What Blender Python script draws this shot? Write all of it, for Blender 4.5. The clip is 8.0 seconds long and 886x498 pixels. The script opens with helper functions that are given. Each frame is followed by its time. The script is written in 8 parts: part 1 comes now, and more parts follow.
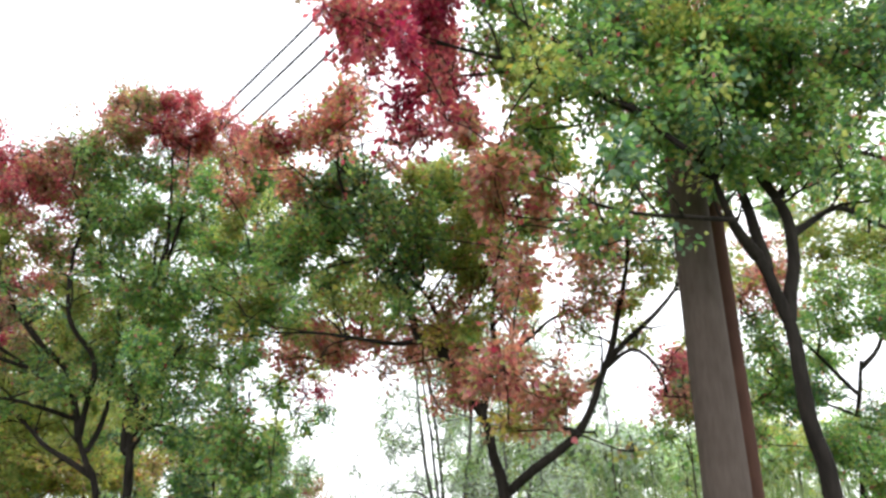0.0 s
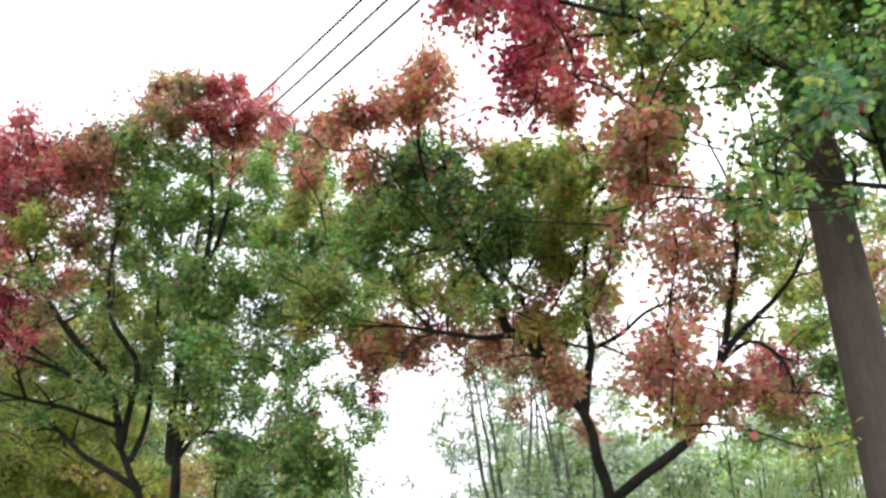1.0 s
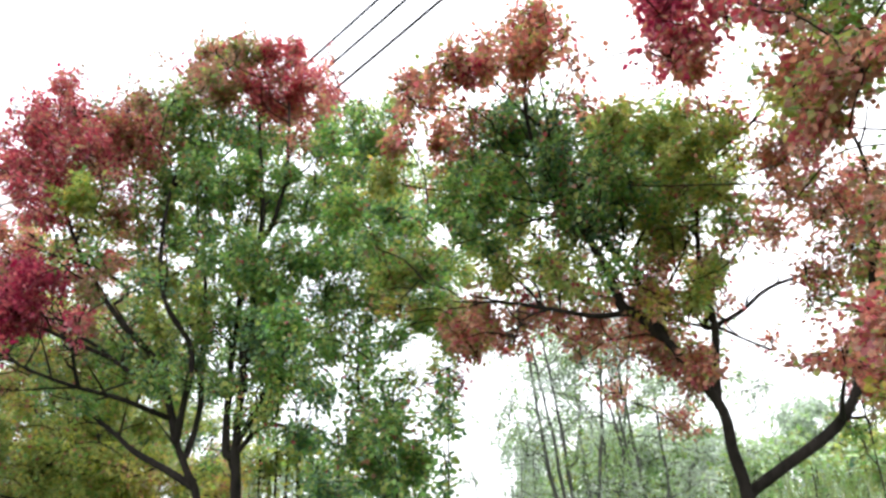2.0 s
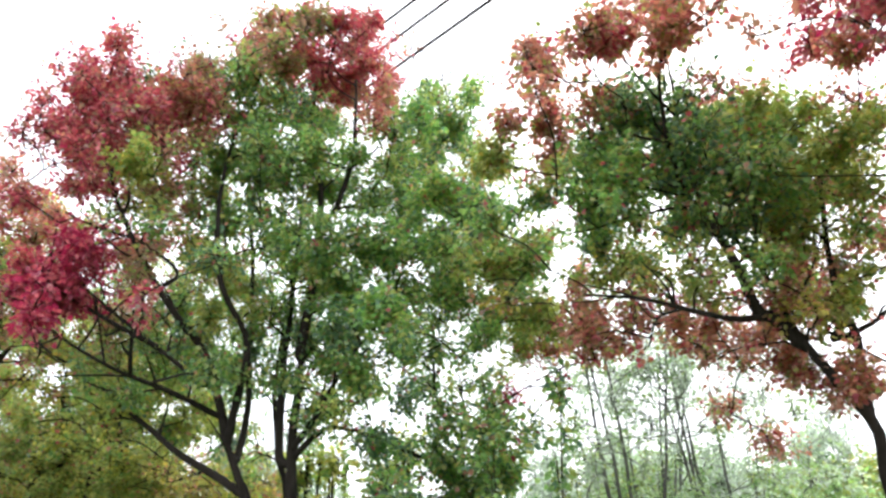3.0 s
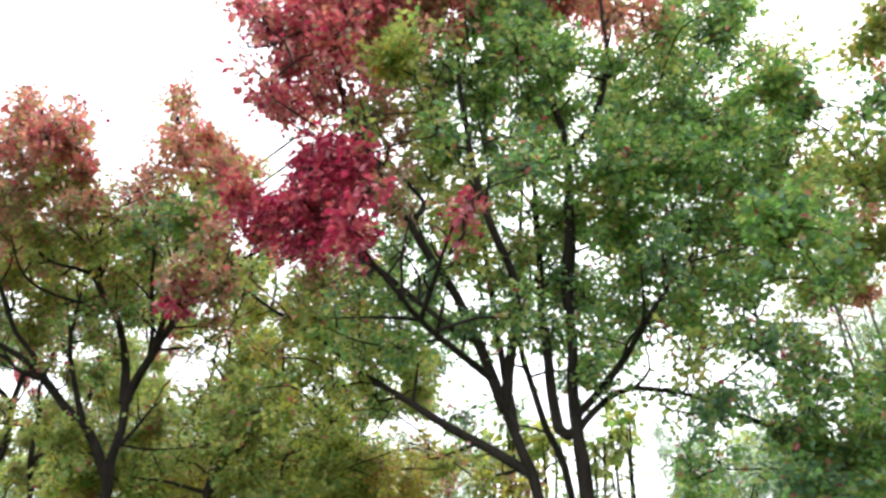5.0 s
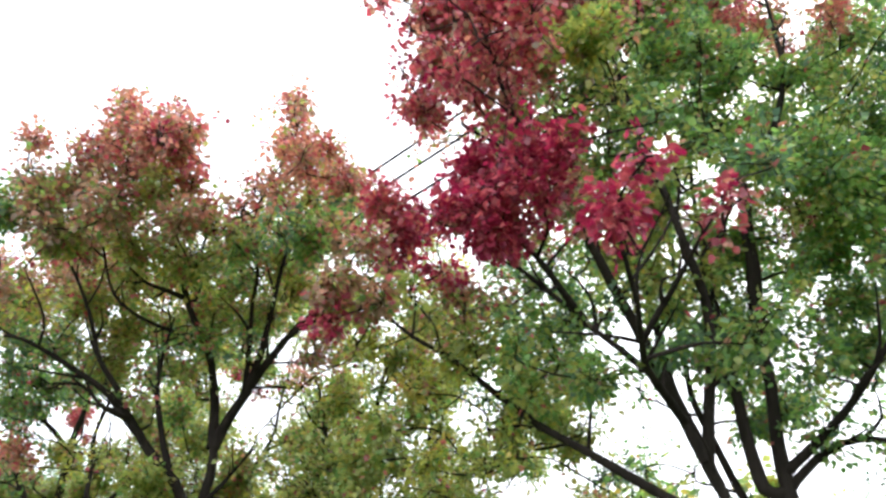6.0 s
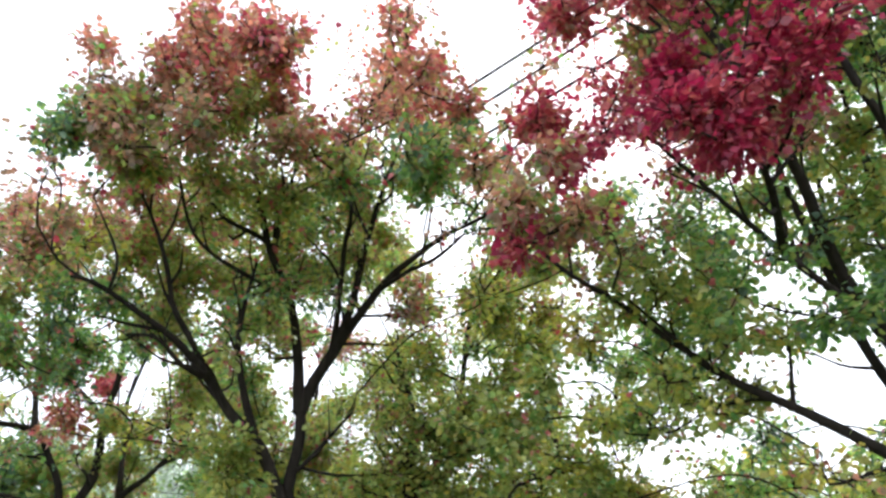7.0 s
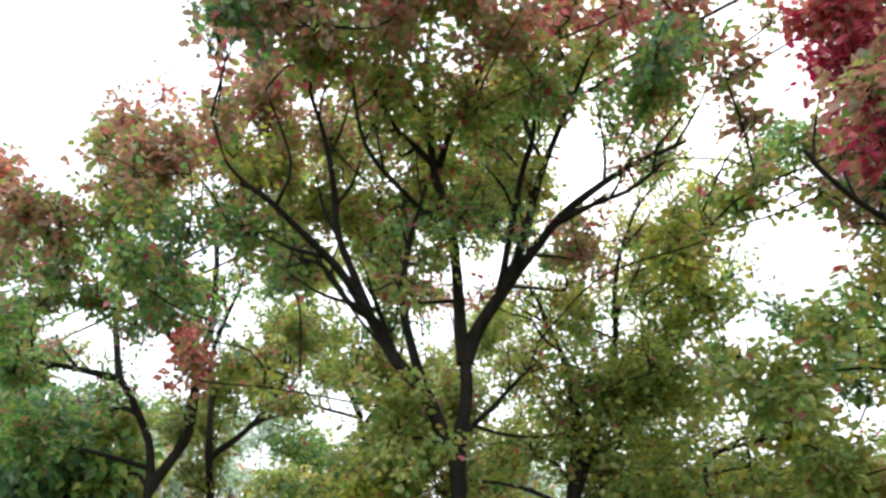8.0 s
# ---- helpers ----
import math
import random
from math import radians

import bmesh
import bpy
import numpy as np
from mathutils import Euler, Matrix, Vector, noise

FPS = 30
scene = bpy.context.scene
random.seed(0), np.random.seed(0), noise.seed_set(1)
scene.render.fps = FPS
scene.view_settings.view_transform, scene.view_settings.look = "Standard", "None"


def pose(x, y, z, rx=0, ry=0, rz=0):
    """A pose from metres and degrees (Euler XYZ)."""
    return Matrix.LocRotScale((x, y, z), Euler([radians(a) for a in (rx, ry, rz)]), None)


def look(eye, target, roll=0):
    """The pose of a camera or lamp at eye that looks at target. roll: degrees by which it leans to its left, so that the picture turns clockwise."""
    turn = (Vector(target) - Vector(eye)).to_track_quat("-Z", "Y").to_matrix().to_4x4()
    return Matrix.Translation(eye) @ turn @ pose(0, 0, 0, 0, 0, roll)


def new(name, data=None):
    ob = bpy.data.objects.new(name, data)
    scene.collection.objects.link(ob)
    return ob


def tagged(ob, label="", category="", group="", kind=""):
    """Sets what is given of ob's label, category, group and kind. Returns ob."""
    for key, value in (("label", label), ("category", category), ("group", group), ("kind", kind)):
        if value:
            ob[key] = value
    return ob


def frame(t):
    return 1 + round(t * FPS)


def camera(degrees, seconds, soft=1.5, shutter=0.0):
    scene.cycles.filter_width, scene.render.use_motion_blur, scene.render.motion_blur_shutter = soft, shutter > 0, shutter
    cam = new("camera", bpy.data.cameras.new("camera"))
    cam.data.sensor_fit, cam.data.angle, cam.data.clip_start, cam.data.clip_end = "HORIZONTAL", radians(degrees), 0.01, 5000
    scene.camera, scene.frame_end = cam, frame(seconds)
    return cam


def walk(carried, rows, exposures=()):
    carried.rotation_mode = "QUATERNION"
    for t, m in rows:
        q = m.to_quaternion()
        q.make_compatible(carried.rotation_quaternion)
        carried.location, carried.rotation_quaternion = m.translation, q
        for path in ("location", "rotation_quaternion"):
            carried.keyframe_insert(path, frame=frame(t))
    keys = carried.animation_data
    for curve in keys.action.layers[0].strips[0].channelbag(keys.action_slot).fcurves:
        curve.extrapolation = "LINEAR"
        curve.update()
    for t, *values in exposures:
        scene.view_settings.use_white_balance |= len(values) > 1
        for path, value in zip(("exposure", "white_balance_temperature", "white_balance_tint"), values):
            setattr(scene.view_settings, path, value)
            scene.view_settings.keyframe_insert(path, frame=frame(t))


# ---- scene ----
cam = camera(62.7, 8.0, soft=2.8)

# camera and walk
PATH = [
    (0, (-0.103, 0.217, 1.62), (-0.201, 2.09, 2.316), -0.3),
    (0.5, (-0.507, 0.457, 1.614), (-0.585, 2.321, 2.335), -0.5),
    (1, (-0.937, 0.726, 1.605), (-1.001, 2.587, 2.334), -0.9),
    (1.5, (-1.38, 0.994, 1.591), (-1.429, 2.853, 2.326), -1.3),
    (1.7, (-1.568, 1.108, 1.591), (-1.605, 2.967, 2.327), -1.8),
    (2.8, (-2.631, 1.787, 1.606), (-2.565, 3.633, 2.372), 0.9),
    (3, (-2.825, 1.903, 1.605), (-2.753, 3.741, 2.389), 0.4),
    (3.5, (-3.304, 2.178, 1.599), (-3.251, 4.013, 2.395), 0.7),
    (4, (-3.774, 2.471, 1.596), (-3.762, 4.306, 2.391), 1.6),
    (4.2, (-3.955, 2.602, 1.598), (-3.946, 4.442, 2.381), 1.7),
    (5.3, (-4.917, 3.394, 1.594), (-4.904, 5.239, 2.365), -0.6),
    (5.5, (-5.105, 3.541, 1.593), (-5.08, 5.372, 2.397), 0.9),
    (6, (-5.589, 3.908, 1.593), (-5.6, 5.674, 2.532), 1.5),
    (6.5, (-6.071, 4.274, 1.609), (-6.045, 6.032, 2.563), 0.8),
    (7, (-6.587, 4.635, 1.617), (-6.492, 6.419, 2.516), 0.3),
    (7.5, (-7.123, 4.999, 1.619), (-6.993, 6.795, 2.491), -0.1),
    (8, (-7.662, 5.405, 1.63), (-7.524, 7.211, 2.479), 1.6),
]
walk(cam, [(t, look(eye, target, roll)) for t, eye, target, roll in PATH],
     exposures=((0, 0.28, 6200, 12), (1.5, 0.33, 6080, 12), (3, 0.5, 6100, 12), (4, 0.55, 6150, 12), (5.5, 0.5, 6120, 12), (6, 0.46, 6050, 12), (7, 0.32, 5900, 12), (8, 0.23, 6000, 12)))

# sky, sun and exposure: a bright overcast day, the sun behind thin cloud beyond the trees
SUN_TURN, SUN_HEIGHT = radians(25.0), radians(40.0)
world = bpy.data.worlds.new("sky")
scene.world = world
world.use_nodes = True
wn, wl = world.node_tree.nodes, world.node_tree.links
sky = wn.new("ShaderNodeTexSky")
sky.sky_type, sky.sun_disc = "NISHITA", False
sky.sun_elevation, sky.sun_rotation = SUN_HEIGHT, SUN_TURN
sky.dust_density, sky.air_density = 4.0, 1.0
cloud_place = wn.new("ShaderNodeTexCoord")
cloud = wn.new("ShaderNodeTexNoise")
cloud.inputs["Scale"].default_value, cloud.inputs["Detail"].default_value = 1.6, 4.0
wl.new(cloud_place.outputs["Generated"], cloud.inputs["Vector"])
cloud_tone = wn.new("ShaderNodeValToRGB")
cloud_tone.color_ramp.elements[0].position, cloud_tone.color_ramp.elements[0].color = 0.3, (11.5, 11.6, 11.9, 1)
cloud_tone.color_ramp.elements[1].position, cloud_tone.color_ramp.elements[1].color = 0.75, (13.0, 13.0, 13.0, 1)
wl.new(cloud.outputs["Fac"], cloud_tone.inputs["Fac"])
overcast = wn.new("ShaderNodeMix")
overcast.data_type, overcast.inputs["Factor"].default_value = "RGBA", 0.9
wl.new(sky.outputs["Color"], overcast.inputs["A"])
wl.new(cloud_tone.outputs["Color"], overcast.inputs["B"])
wl.new(overcast.outputs["Result"], wn["Background"].inputs["Color"])
wn["Background"].inputs["Strength"].default_value = 0.145

sun = new("sun", bpy.data.lights.new("sun", "SUN"))
sun.data.energy, sun.data.angle, sun.data.color = 1.5, radians(14), (1.0, 0.97, 0.92)
sun.matrix_world = look((0, 0, 0), (-math.sin(SUN_TURN) * math.cos(SUN_HEIGHT), -math.cos(SUN_TURN) * math.cos(SUN_HEIGHT), -math.sin(SUN_HEIGHT)))


# materials
def material(name, build):
    m = bpy.data.materials.new(name)
    m.use_nodes = True
    n, l = m.node_tree.nodes, m.node_tree.links
    build(n, l, n["Principled BSDF"], n["Material Output"])
    return m


def ramp(n, stops):
    r = n.new("ShaderNodeValToRGB")
    while len(r.color_ramp.elements) < len(stops):
        r.color_ramp.elements.new(0.5)
    for e, (p, c) in zip(r.color_ramp.elements, stops):
        e.position, e.color = p, (*c, 1)
    return r


def leaf_material(name, dark, mid, light, glow=1.5):
    """A leaf: each one its own shade between three, blotched, letting light through."""
    def build(n, l, bsdf, out):
        geo = n.new("ShaderNodeNewGeometry")
        r = ramp(n, ((0.0, dark), (0.5, mid), (1.0, light)))
        whose = n.new("ShaderNodeObjectInfo")
        lot = n.new("ShaderNodeMath")
        lot.operation = "ADD"
        l.new(geo.outputs["Random Per Island"], lot.inputs[0])
        l.new(whose.outputs["Random"], lot.inputs[1])
        wrap = n.new("ShaderNodeMath")
        wrap.operation = "FRACT"
        l.new(lot.outputs[0], wrap.inputs[0])
        l.new(wrap.outputs[0], r.inputs["Fac"])
        place = n.new("ShaderNodeTexCoord")
        big = n.new("ShaderNodeTexNoise")
        big.inputs["Scale"].default_value, big.inputs["Detail"].default_value = 1.8, 2.0
        spots = n.new("ShaderNodeTexNoise")
        spots.inputs["Scale"].default_value, spots.inputs["Detail"].default_value = 42.0, 3.0
        for t in (big, spots):
            l.new(place.outputs["Object"], t.inputs["Vector"])
        total = n.new("ShaderNodeMath")
        total.operation = "ADD"
        l.new(big.outputs["Fac"], total.inputs[0])
        l.new(spots.outputs["Fac"], total.inputs[1])
        value = n.new("ShaderNodeMapRange")
        value.inputs["From Min"].default_value, value.inputs["From Max"].default_value = 0.7, 1.3
        value.inputs["To Min"].default_value, value.inputs["To Max"].default_value = 0.72, 1.3
        l.new(total.outputs[0], value.inputs["Value"])
        shade = n.new("ShaderNodeHueSaturation")
        l.new(r.outputs["Color"], shade.inputs["Color"])
        l.new(value.outputs["Result"], shade.inputs["Value"])
        l.new(shade.outputs["Color"], bsdf.inputs["Base Color"])
        bsdf.inputs["Roughness"].default_value = 0.44
        bsdf.inputs["Specular IOR Level"].default_value = 0.5
        through_leaf = n.new("ShaderNodeBsdfTranslucent")
        warm = n.new("ShaderNodeHueSaturation")
        warm.inputs["Saturation"].default_value, warm.inputs["Value"].default_value = 1.15, glow
        l.new(shade.outputs["Color"], warm.inputs["Color"])
        l.new(warm.outputs["Color"], through_leaf.inputs["Color"])
        mix = n.new("ShaderNodeAddShader")
        l.new(bsdf.outputs["BSDF"], mix.inputs[0])
        l.new(through_leaf.outputs["BSDF"], mix.inputs[1])
        l.new(mix.outputs["Shader"], out.inputs["Surface"])
    return material(name, build)


LEAF = {
    "green": leaf_material("green_leaf", (0.062, 0.122, 0.04), (0.1, 0.182, 0.054), (0.165, 0.242, 0.076)),
    "dark_green": leaf_material("dark_green_leaf", (0.042, 0.08, 0.049), (0.06, 0.108, 0.06), (0.095, 0.145, 0.078)),
    "olive": leaf_material("olive_leaf", (0.11, 0.145, 0.043), (0.17, 0.20, 0.06), (0.25, 0.25, 0.086)),
    "lime": leaf_material("lime_leaf", (0.16, 0.185, 0.043), (0.24, 0.255, 0.06), (0.34, 0.32, 0.086)),
    "yellow": leaf_material("yellow_leaf", (0.155, 0.155, 0.045), (0.225, 0.205, 0.056), (0.31, 0.25, 0.073)),
    "rust": leaf_material("rust_leaf", (0.17, 0.085, 0.062), (0.25, 0.12, 0.084), (0.33, 0.17, 0.118)),
    "russet": leaf_material("russet_leaf", (0.125, 0.098, 0.065), (0.18, 0.118, 0.078), (0.24, 0.15, 0.101)),
    "red": leaf_material("red_leaf", (0.172, 0.04, 0.053), (0.255, 0.063, 0.073), (0.335, 0.115, 0.118), 1.3),
    "crimson": leaf_material("crimson_leaf", (0.125, 0.021, 0.04), (0.2, 0.028, 0.055), (0.27, 0.05, 0.08), 1.25),
    # grey-green with the haze of the background mixed into the leaf colour
    "hazy": leaf_material("haze_grey_green_leaf", (0.16, 0.19, 0.15), (0.23, 0.26, 0.21), (0.31, 0.34, 0.29)),
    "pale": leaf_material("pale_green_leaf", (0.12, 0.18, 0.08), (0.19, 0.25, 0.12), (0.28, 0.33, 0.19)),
}
# which other shades show among the leaves of one
AMONG = {"green": ("olive", "dark_green", "olive"), "dark_green": ("green", "green", "olive"), "olive": ("green", "yellow", "olive"),
         "yellow": ("olive", "rust", "yellow"), "lime": ("olive", "yellow", "green"), "rust": ("red", "russet", "olive"), "russet": ("olive", "rust", "green"),
         "red": ("rust", "crimson", "russet"), "crimson": ("red", "crimson", "red"), "hazy": ("pale", "hazy", "hazy"), "pale": ("hazy", "green", "olive")}
TURNED = ("rust", "russet", "red")
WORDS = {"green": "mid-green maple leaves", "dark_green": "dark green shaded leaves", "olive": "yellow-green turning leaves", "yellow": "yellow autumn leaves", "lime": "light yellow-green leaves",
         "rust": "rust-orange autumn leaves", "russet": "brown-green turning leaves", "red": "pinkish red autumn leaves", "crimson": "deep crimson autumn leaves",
         "hazy": "haze-tinted grey-green leaves", "pale": "pale green leaves"}


def bark_material(name, dark, light, ridge=26.0, depth=0.5):
    def build(n, l, bsdf, out):
        place = n.new("ShaderNodeTexCoord")
        stretch = n.new("ShaderNodeMapping")
        stretch.inputs["Scale"].default_value = (1, 1, 0.22)
        l.new(place.outputs["Object"], stretch.inputs["Vector"])
        fine = n.new("ShaderNodeTexNoise")
        fine.inputs["Scale"].default_value, fine.inputs["Detail"].default_value = ridge, 6.0
        l.new(stretch.outputs["Vector"], fine.inputs["Vector"])
        stain = n.new("ShaderNodeTexNoise")
        stain.inputs["Scale"].default_value, stain.inputs["Detail"].default_value = 3.0, 3.0
        l.new(place.outputs["Object"], stain.inputs["Vector"])
        both = n.new("ShaderNodeMath")
        both.operation = "MULTIPLY_ADD"
        both.inputs[1].default_value = 0.55
        l.new(fine.outputs["Fac"], both.inputs[0])
        half = n.new("ShaderNodeMath")
        half.operation = "MULTIPLY"
        half.inputs[1].default_value = 0.45
        l.new(stain.outputs["Fac"], half.inputs[0])
        l.new(half.outputs[0], both.inputs[2])
        r = ramp(n, ((0.32, dark), (0.68, light)))
        l.new(both.outputs[0], r.inputs["Fac"])
        l.new(r.outputs["Color"], bsdf.inputs["Base Color"])
        bsdf.inputs["Roughness"].default_value = 0.9
        bsdf.inputs["Specular IOR Level"].default_value = 0.2
        bump = n.new("ShaderNodeBump")
        bump.inputs["Strength"].default_value, bump.inputs["Distance"].default_value = depth, 0.02
        l.new(fine.outputs["Fac"], bump.inputs["Height"])
        l.new(bump.outputs["Normal"], bsdf.inputs["Normal"])
    return material(name, build)


BARK = bark_material("maple_bark", (0.013, 0.0105, 0.0085), (0.045, 0.037, 0.03), depth=0.8)
TWIG = bark_material("twig_bark", (0.03, 0.022, 0.018), (0.07, 0.052, 0.042), 60.0, 0.3)
GREY_BARK = bark_material("grey_bark", (0.12, 0.115, 0.11), (0.24, 0.23, 0.22))
POLE = bark_material("weathered_pole", (0.092, 0.07, 0.057), (0.148, 0.116, 0.097), 34.0, 0.25)
POST = bark_material("brown_post_paint", (0.07, 0.035, 0.025), (0.12, 0.06, 0.042), 20.0, 0.15)
WIRE = bark_material("wire_sheath", (0.02, 0.02, 0.022), (0.04, 0.04, 0.042), 90.0, 0.1)
GRASS = leaf_material("grass_blade", (0.09, 0.14, 0.05), (0.14, 0.19, 0.07), (0.24, 0.27, 0.13), 0.7)
GROUND = bark_material("grassy_ground", (0.035, 0.05, 0.018), (0.09, 0.11, 0.04), 8.0, 0.6)


# meshes
def mesh_object(name, verts, sizes, loops, mats, parent=None, label="", smooth=False, slots=None):
    """verts: n x 3; sizes: corners of each face; loops: vertex numbers, face by face."""
    me = bpy.data.meshes.new(name)
    verts = np.asarray(verts, np.float32)
    sizes, loops = np.asarray(sizes, np.int32), np.asarray(loops, np.int32)
    me.vertices.add(len(verts))
    me.vertices.foreach_set("co", verts.ravel())
    me.loops.add(len(loops))
    me.loops.foreach_set("vertex_index", loops)
    me.polygons.add(len(sizes))
    me.polygons.foreach_set("loop_start", np.concatenate(([0], np.cumsum(sizes)[:-1])).astype(np.int32))
    if smooth:
        me.polygons.foreach_set("use_smooth", np.ones(len(sizes), bool))
    for m in mats:
        me.materials.append(m)
    if slots is not None:
        me.polygons.foreach_set("material_index", np.asarray(slots, np.int32))
    me.update(calc_edges=True)
    me.validate()
    ob = new(name, me)
    if parent is not None:
        ob.parent = parent
        ob.matrix_parent_inverse = Matrix.Translation(-parent.location)
    if label:
        ob["label"] = label
    return ob


class Tubes:
    """Tapering round stems gathered into one mesh."""
    def __init__(self):
        self.verts, self.faces, self.count = [], [], 0

    def add(self, pts, radii, sides):
        pts, radii = np.asarray(pts, float), np.asarray(radii, float)
        way = np.gradient(pts, axis=0)
        way /= np.linalg.norm(way, axis=1)[:, None] + 1e-9
        ref = np.where(np.abs(way[:, 2:3]) > 0.9, [[1.0, 0, 0]], [[0, 0, 1.0]])
        if np.abs(way[:, 2]).mean() > 0.6:
            ref[:] = (1.0, 0, 0)
        else:
            ref[:] = (0.1, 0, 1.0)
        a = np.cross(way, ref)
        a /= np.linalg.norm(a, axis=1)[:, None] + 1e-9
        b = np.cross(way, a)
        ang = np.arange(sides) * 2 * np.pi / sides
        ring = a[:, None] * np.cos(ang)[None, :, None] + b[:, None] * np.sin(ang)[None, :, None]
        self.verts.append((pts[:, None] + ring * radii[:, None, None]).reshape(-1, 3))
        i, j = np.meshgrid(np.arange(len(pts) - 1), np.arange(sides), indexing="ij")
        k = (j + 1) % sides
        quad = np.stack([i * sides + j, i * sides + k, (i + 1) * sides + k, (i + 1) * sides + j], -1).reshape(-1, 4)
        self.faces.append(quad + self.count)
        self.count += len(pts) * sides

    def build(self, name, mat, parent, label=""):
        if not self.verts:
            return None
        faces = np.concatenate(self.faces)
        return mesh_object(name, np.concatenate(self.verts), np.full(len(faces), 4), faces.ravel(), [mat], parent, label, smooth=True)


def curve_through(pts, step=0.07):
    """Even points on a smooth line through the given ones."""
    p = np.asarray(pts, float)
    p = np.concatenate([[2 * p[0] - p[1]], p, [2 * p[-1] - p[-2]]])
    out = []
    for a, b, c, d in zip(p, p[1:], p[2:], p[3:]):
        n = max(2, int(np.linalg.norm(c - b) / step))
        t = (np.arange(n) / n)[:, None]
        out.append(0.5 * (2 * b + (c - a) * t + (2 * a - 5 * b + 4 * c - d) * t**2 + (3 * b - a - 3 * c + d) * t**3))
    return np.concatenate([*out, p[-2:-1]])


# a lobed leaf, folded a little along its midrib: along, across, up
LOBED = np.array([(0, 0, 0), (0.30, 0.46, 0.05), (0.47, 0.22, 0.03), (0.68, 0.34, 0.02), (1.0, 0, -0.10),
                  (0.68, -0.34, 0.02), (0.47, -0.22, 0.03), (0.30, -0.46, 0.05)])
MANY = np.array([(0, 0, 0), (0.28, 0.44, 0.05), (0.66, 0.30, 0.02), (1.0, 0, -0.10), (0.66, -0.30, 0.02), (0.28, -0.44, 0.05)])
KITE = np.array([(0, 0, 0), (0.36, 0.40, 0.05), (1.0, 0, -0.10), (0.36, -0.40, 0.05)])
PLAIN = np.array([(0, 0, 0), (0.45, 0.3, 0.05), (1.0, 0, -0.08), (0.45, -0.3, 0.05)])


def leaves(name, places, ways, ups, sizes, mat, parent, label="", shape=LOBED):
    places, ways, ups = np.asarray(places), np.asarray(ways), np.asarray(ups)
    ways /= np.linalg.norm(ways, axis=1)[:, None] + 1e-9
    side = np.cross(ups, ways)
    side /= np.linalg.norm(side, axis=1)[:, None] + 1e-9
    ups = np.cross(ways, side)
    s = np.asarray(sizes)[:, None, None]
    co = places[:, None] + s * (shape[None, :, :1] * ways[:, None] + shape[None, :, 1:2] * side[:, None] + shape[None, :, 2:] * ups[:, None])
    k, half = len(shape), len(shape) // 2
    one = np.array([*range(half + 1), 0, *range(half, k)])
    loops = (np.arange(len(places))[:, None] * k + one[None]).ravel()
    return mesh_object(name, co.reshape(-1, 3), np.full(2 * len(places), half + 1), loops, [mat], parent, label)


rng = np.random.default_rng(11)
ROADSIDE = np.array((0.566, 0.825, 0.0))  # across the walk, towards the row
LEAF_MESH = {}


def one_leaf(place, way, up, size, colour, parent):
    """A leaf of its own, on a mesh shared with those of its colour."""
    if colour not in LEAF_MESH:
        me = bpy.data.meshes.new("leaf")
        half = len(LOBED) // 2
        me.from_pydata([tuple(v) for v in LOBED], [], [tuple(range(half + 1)), (0, *range(half, len(LOBED)))])
        me.materials.append(LEAF[colour])
        LEAF_MESH[colour] = me
    way = Vector(way).normalized()
    side = Vector(up).cross(way).normalized()
    up = way.cross(side)
    turn = Matrix((way, side, up)).transposed().to_4x4()
    ob = new("leaf", LEAF_MESH[colour])
    ob.parent = parent
    ob.matrix_parent_inverse = Matrix.Translation(-parent.location)
    ob.matrix_basis = Matrix.Translation(place) @ turn @ Matrix.Diagonal((size, size, size, 1))


def unit(n):
    v = rng.normal(size=(n, 3))
    return v / np.linalg.norm(v, axis=1)[:, None]


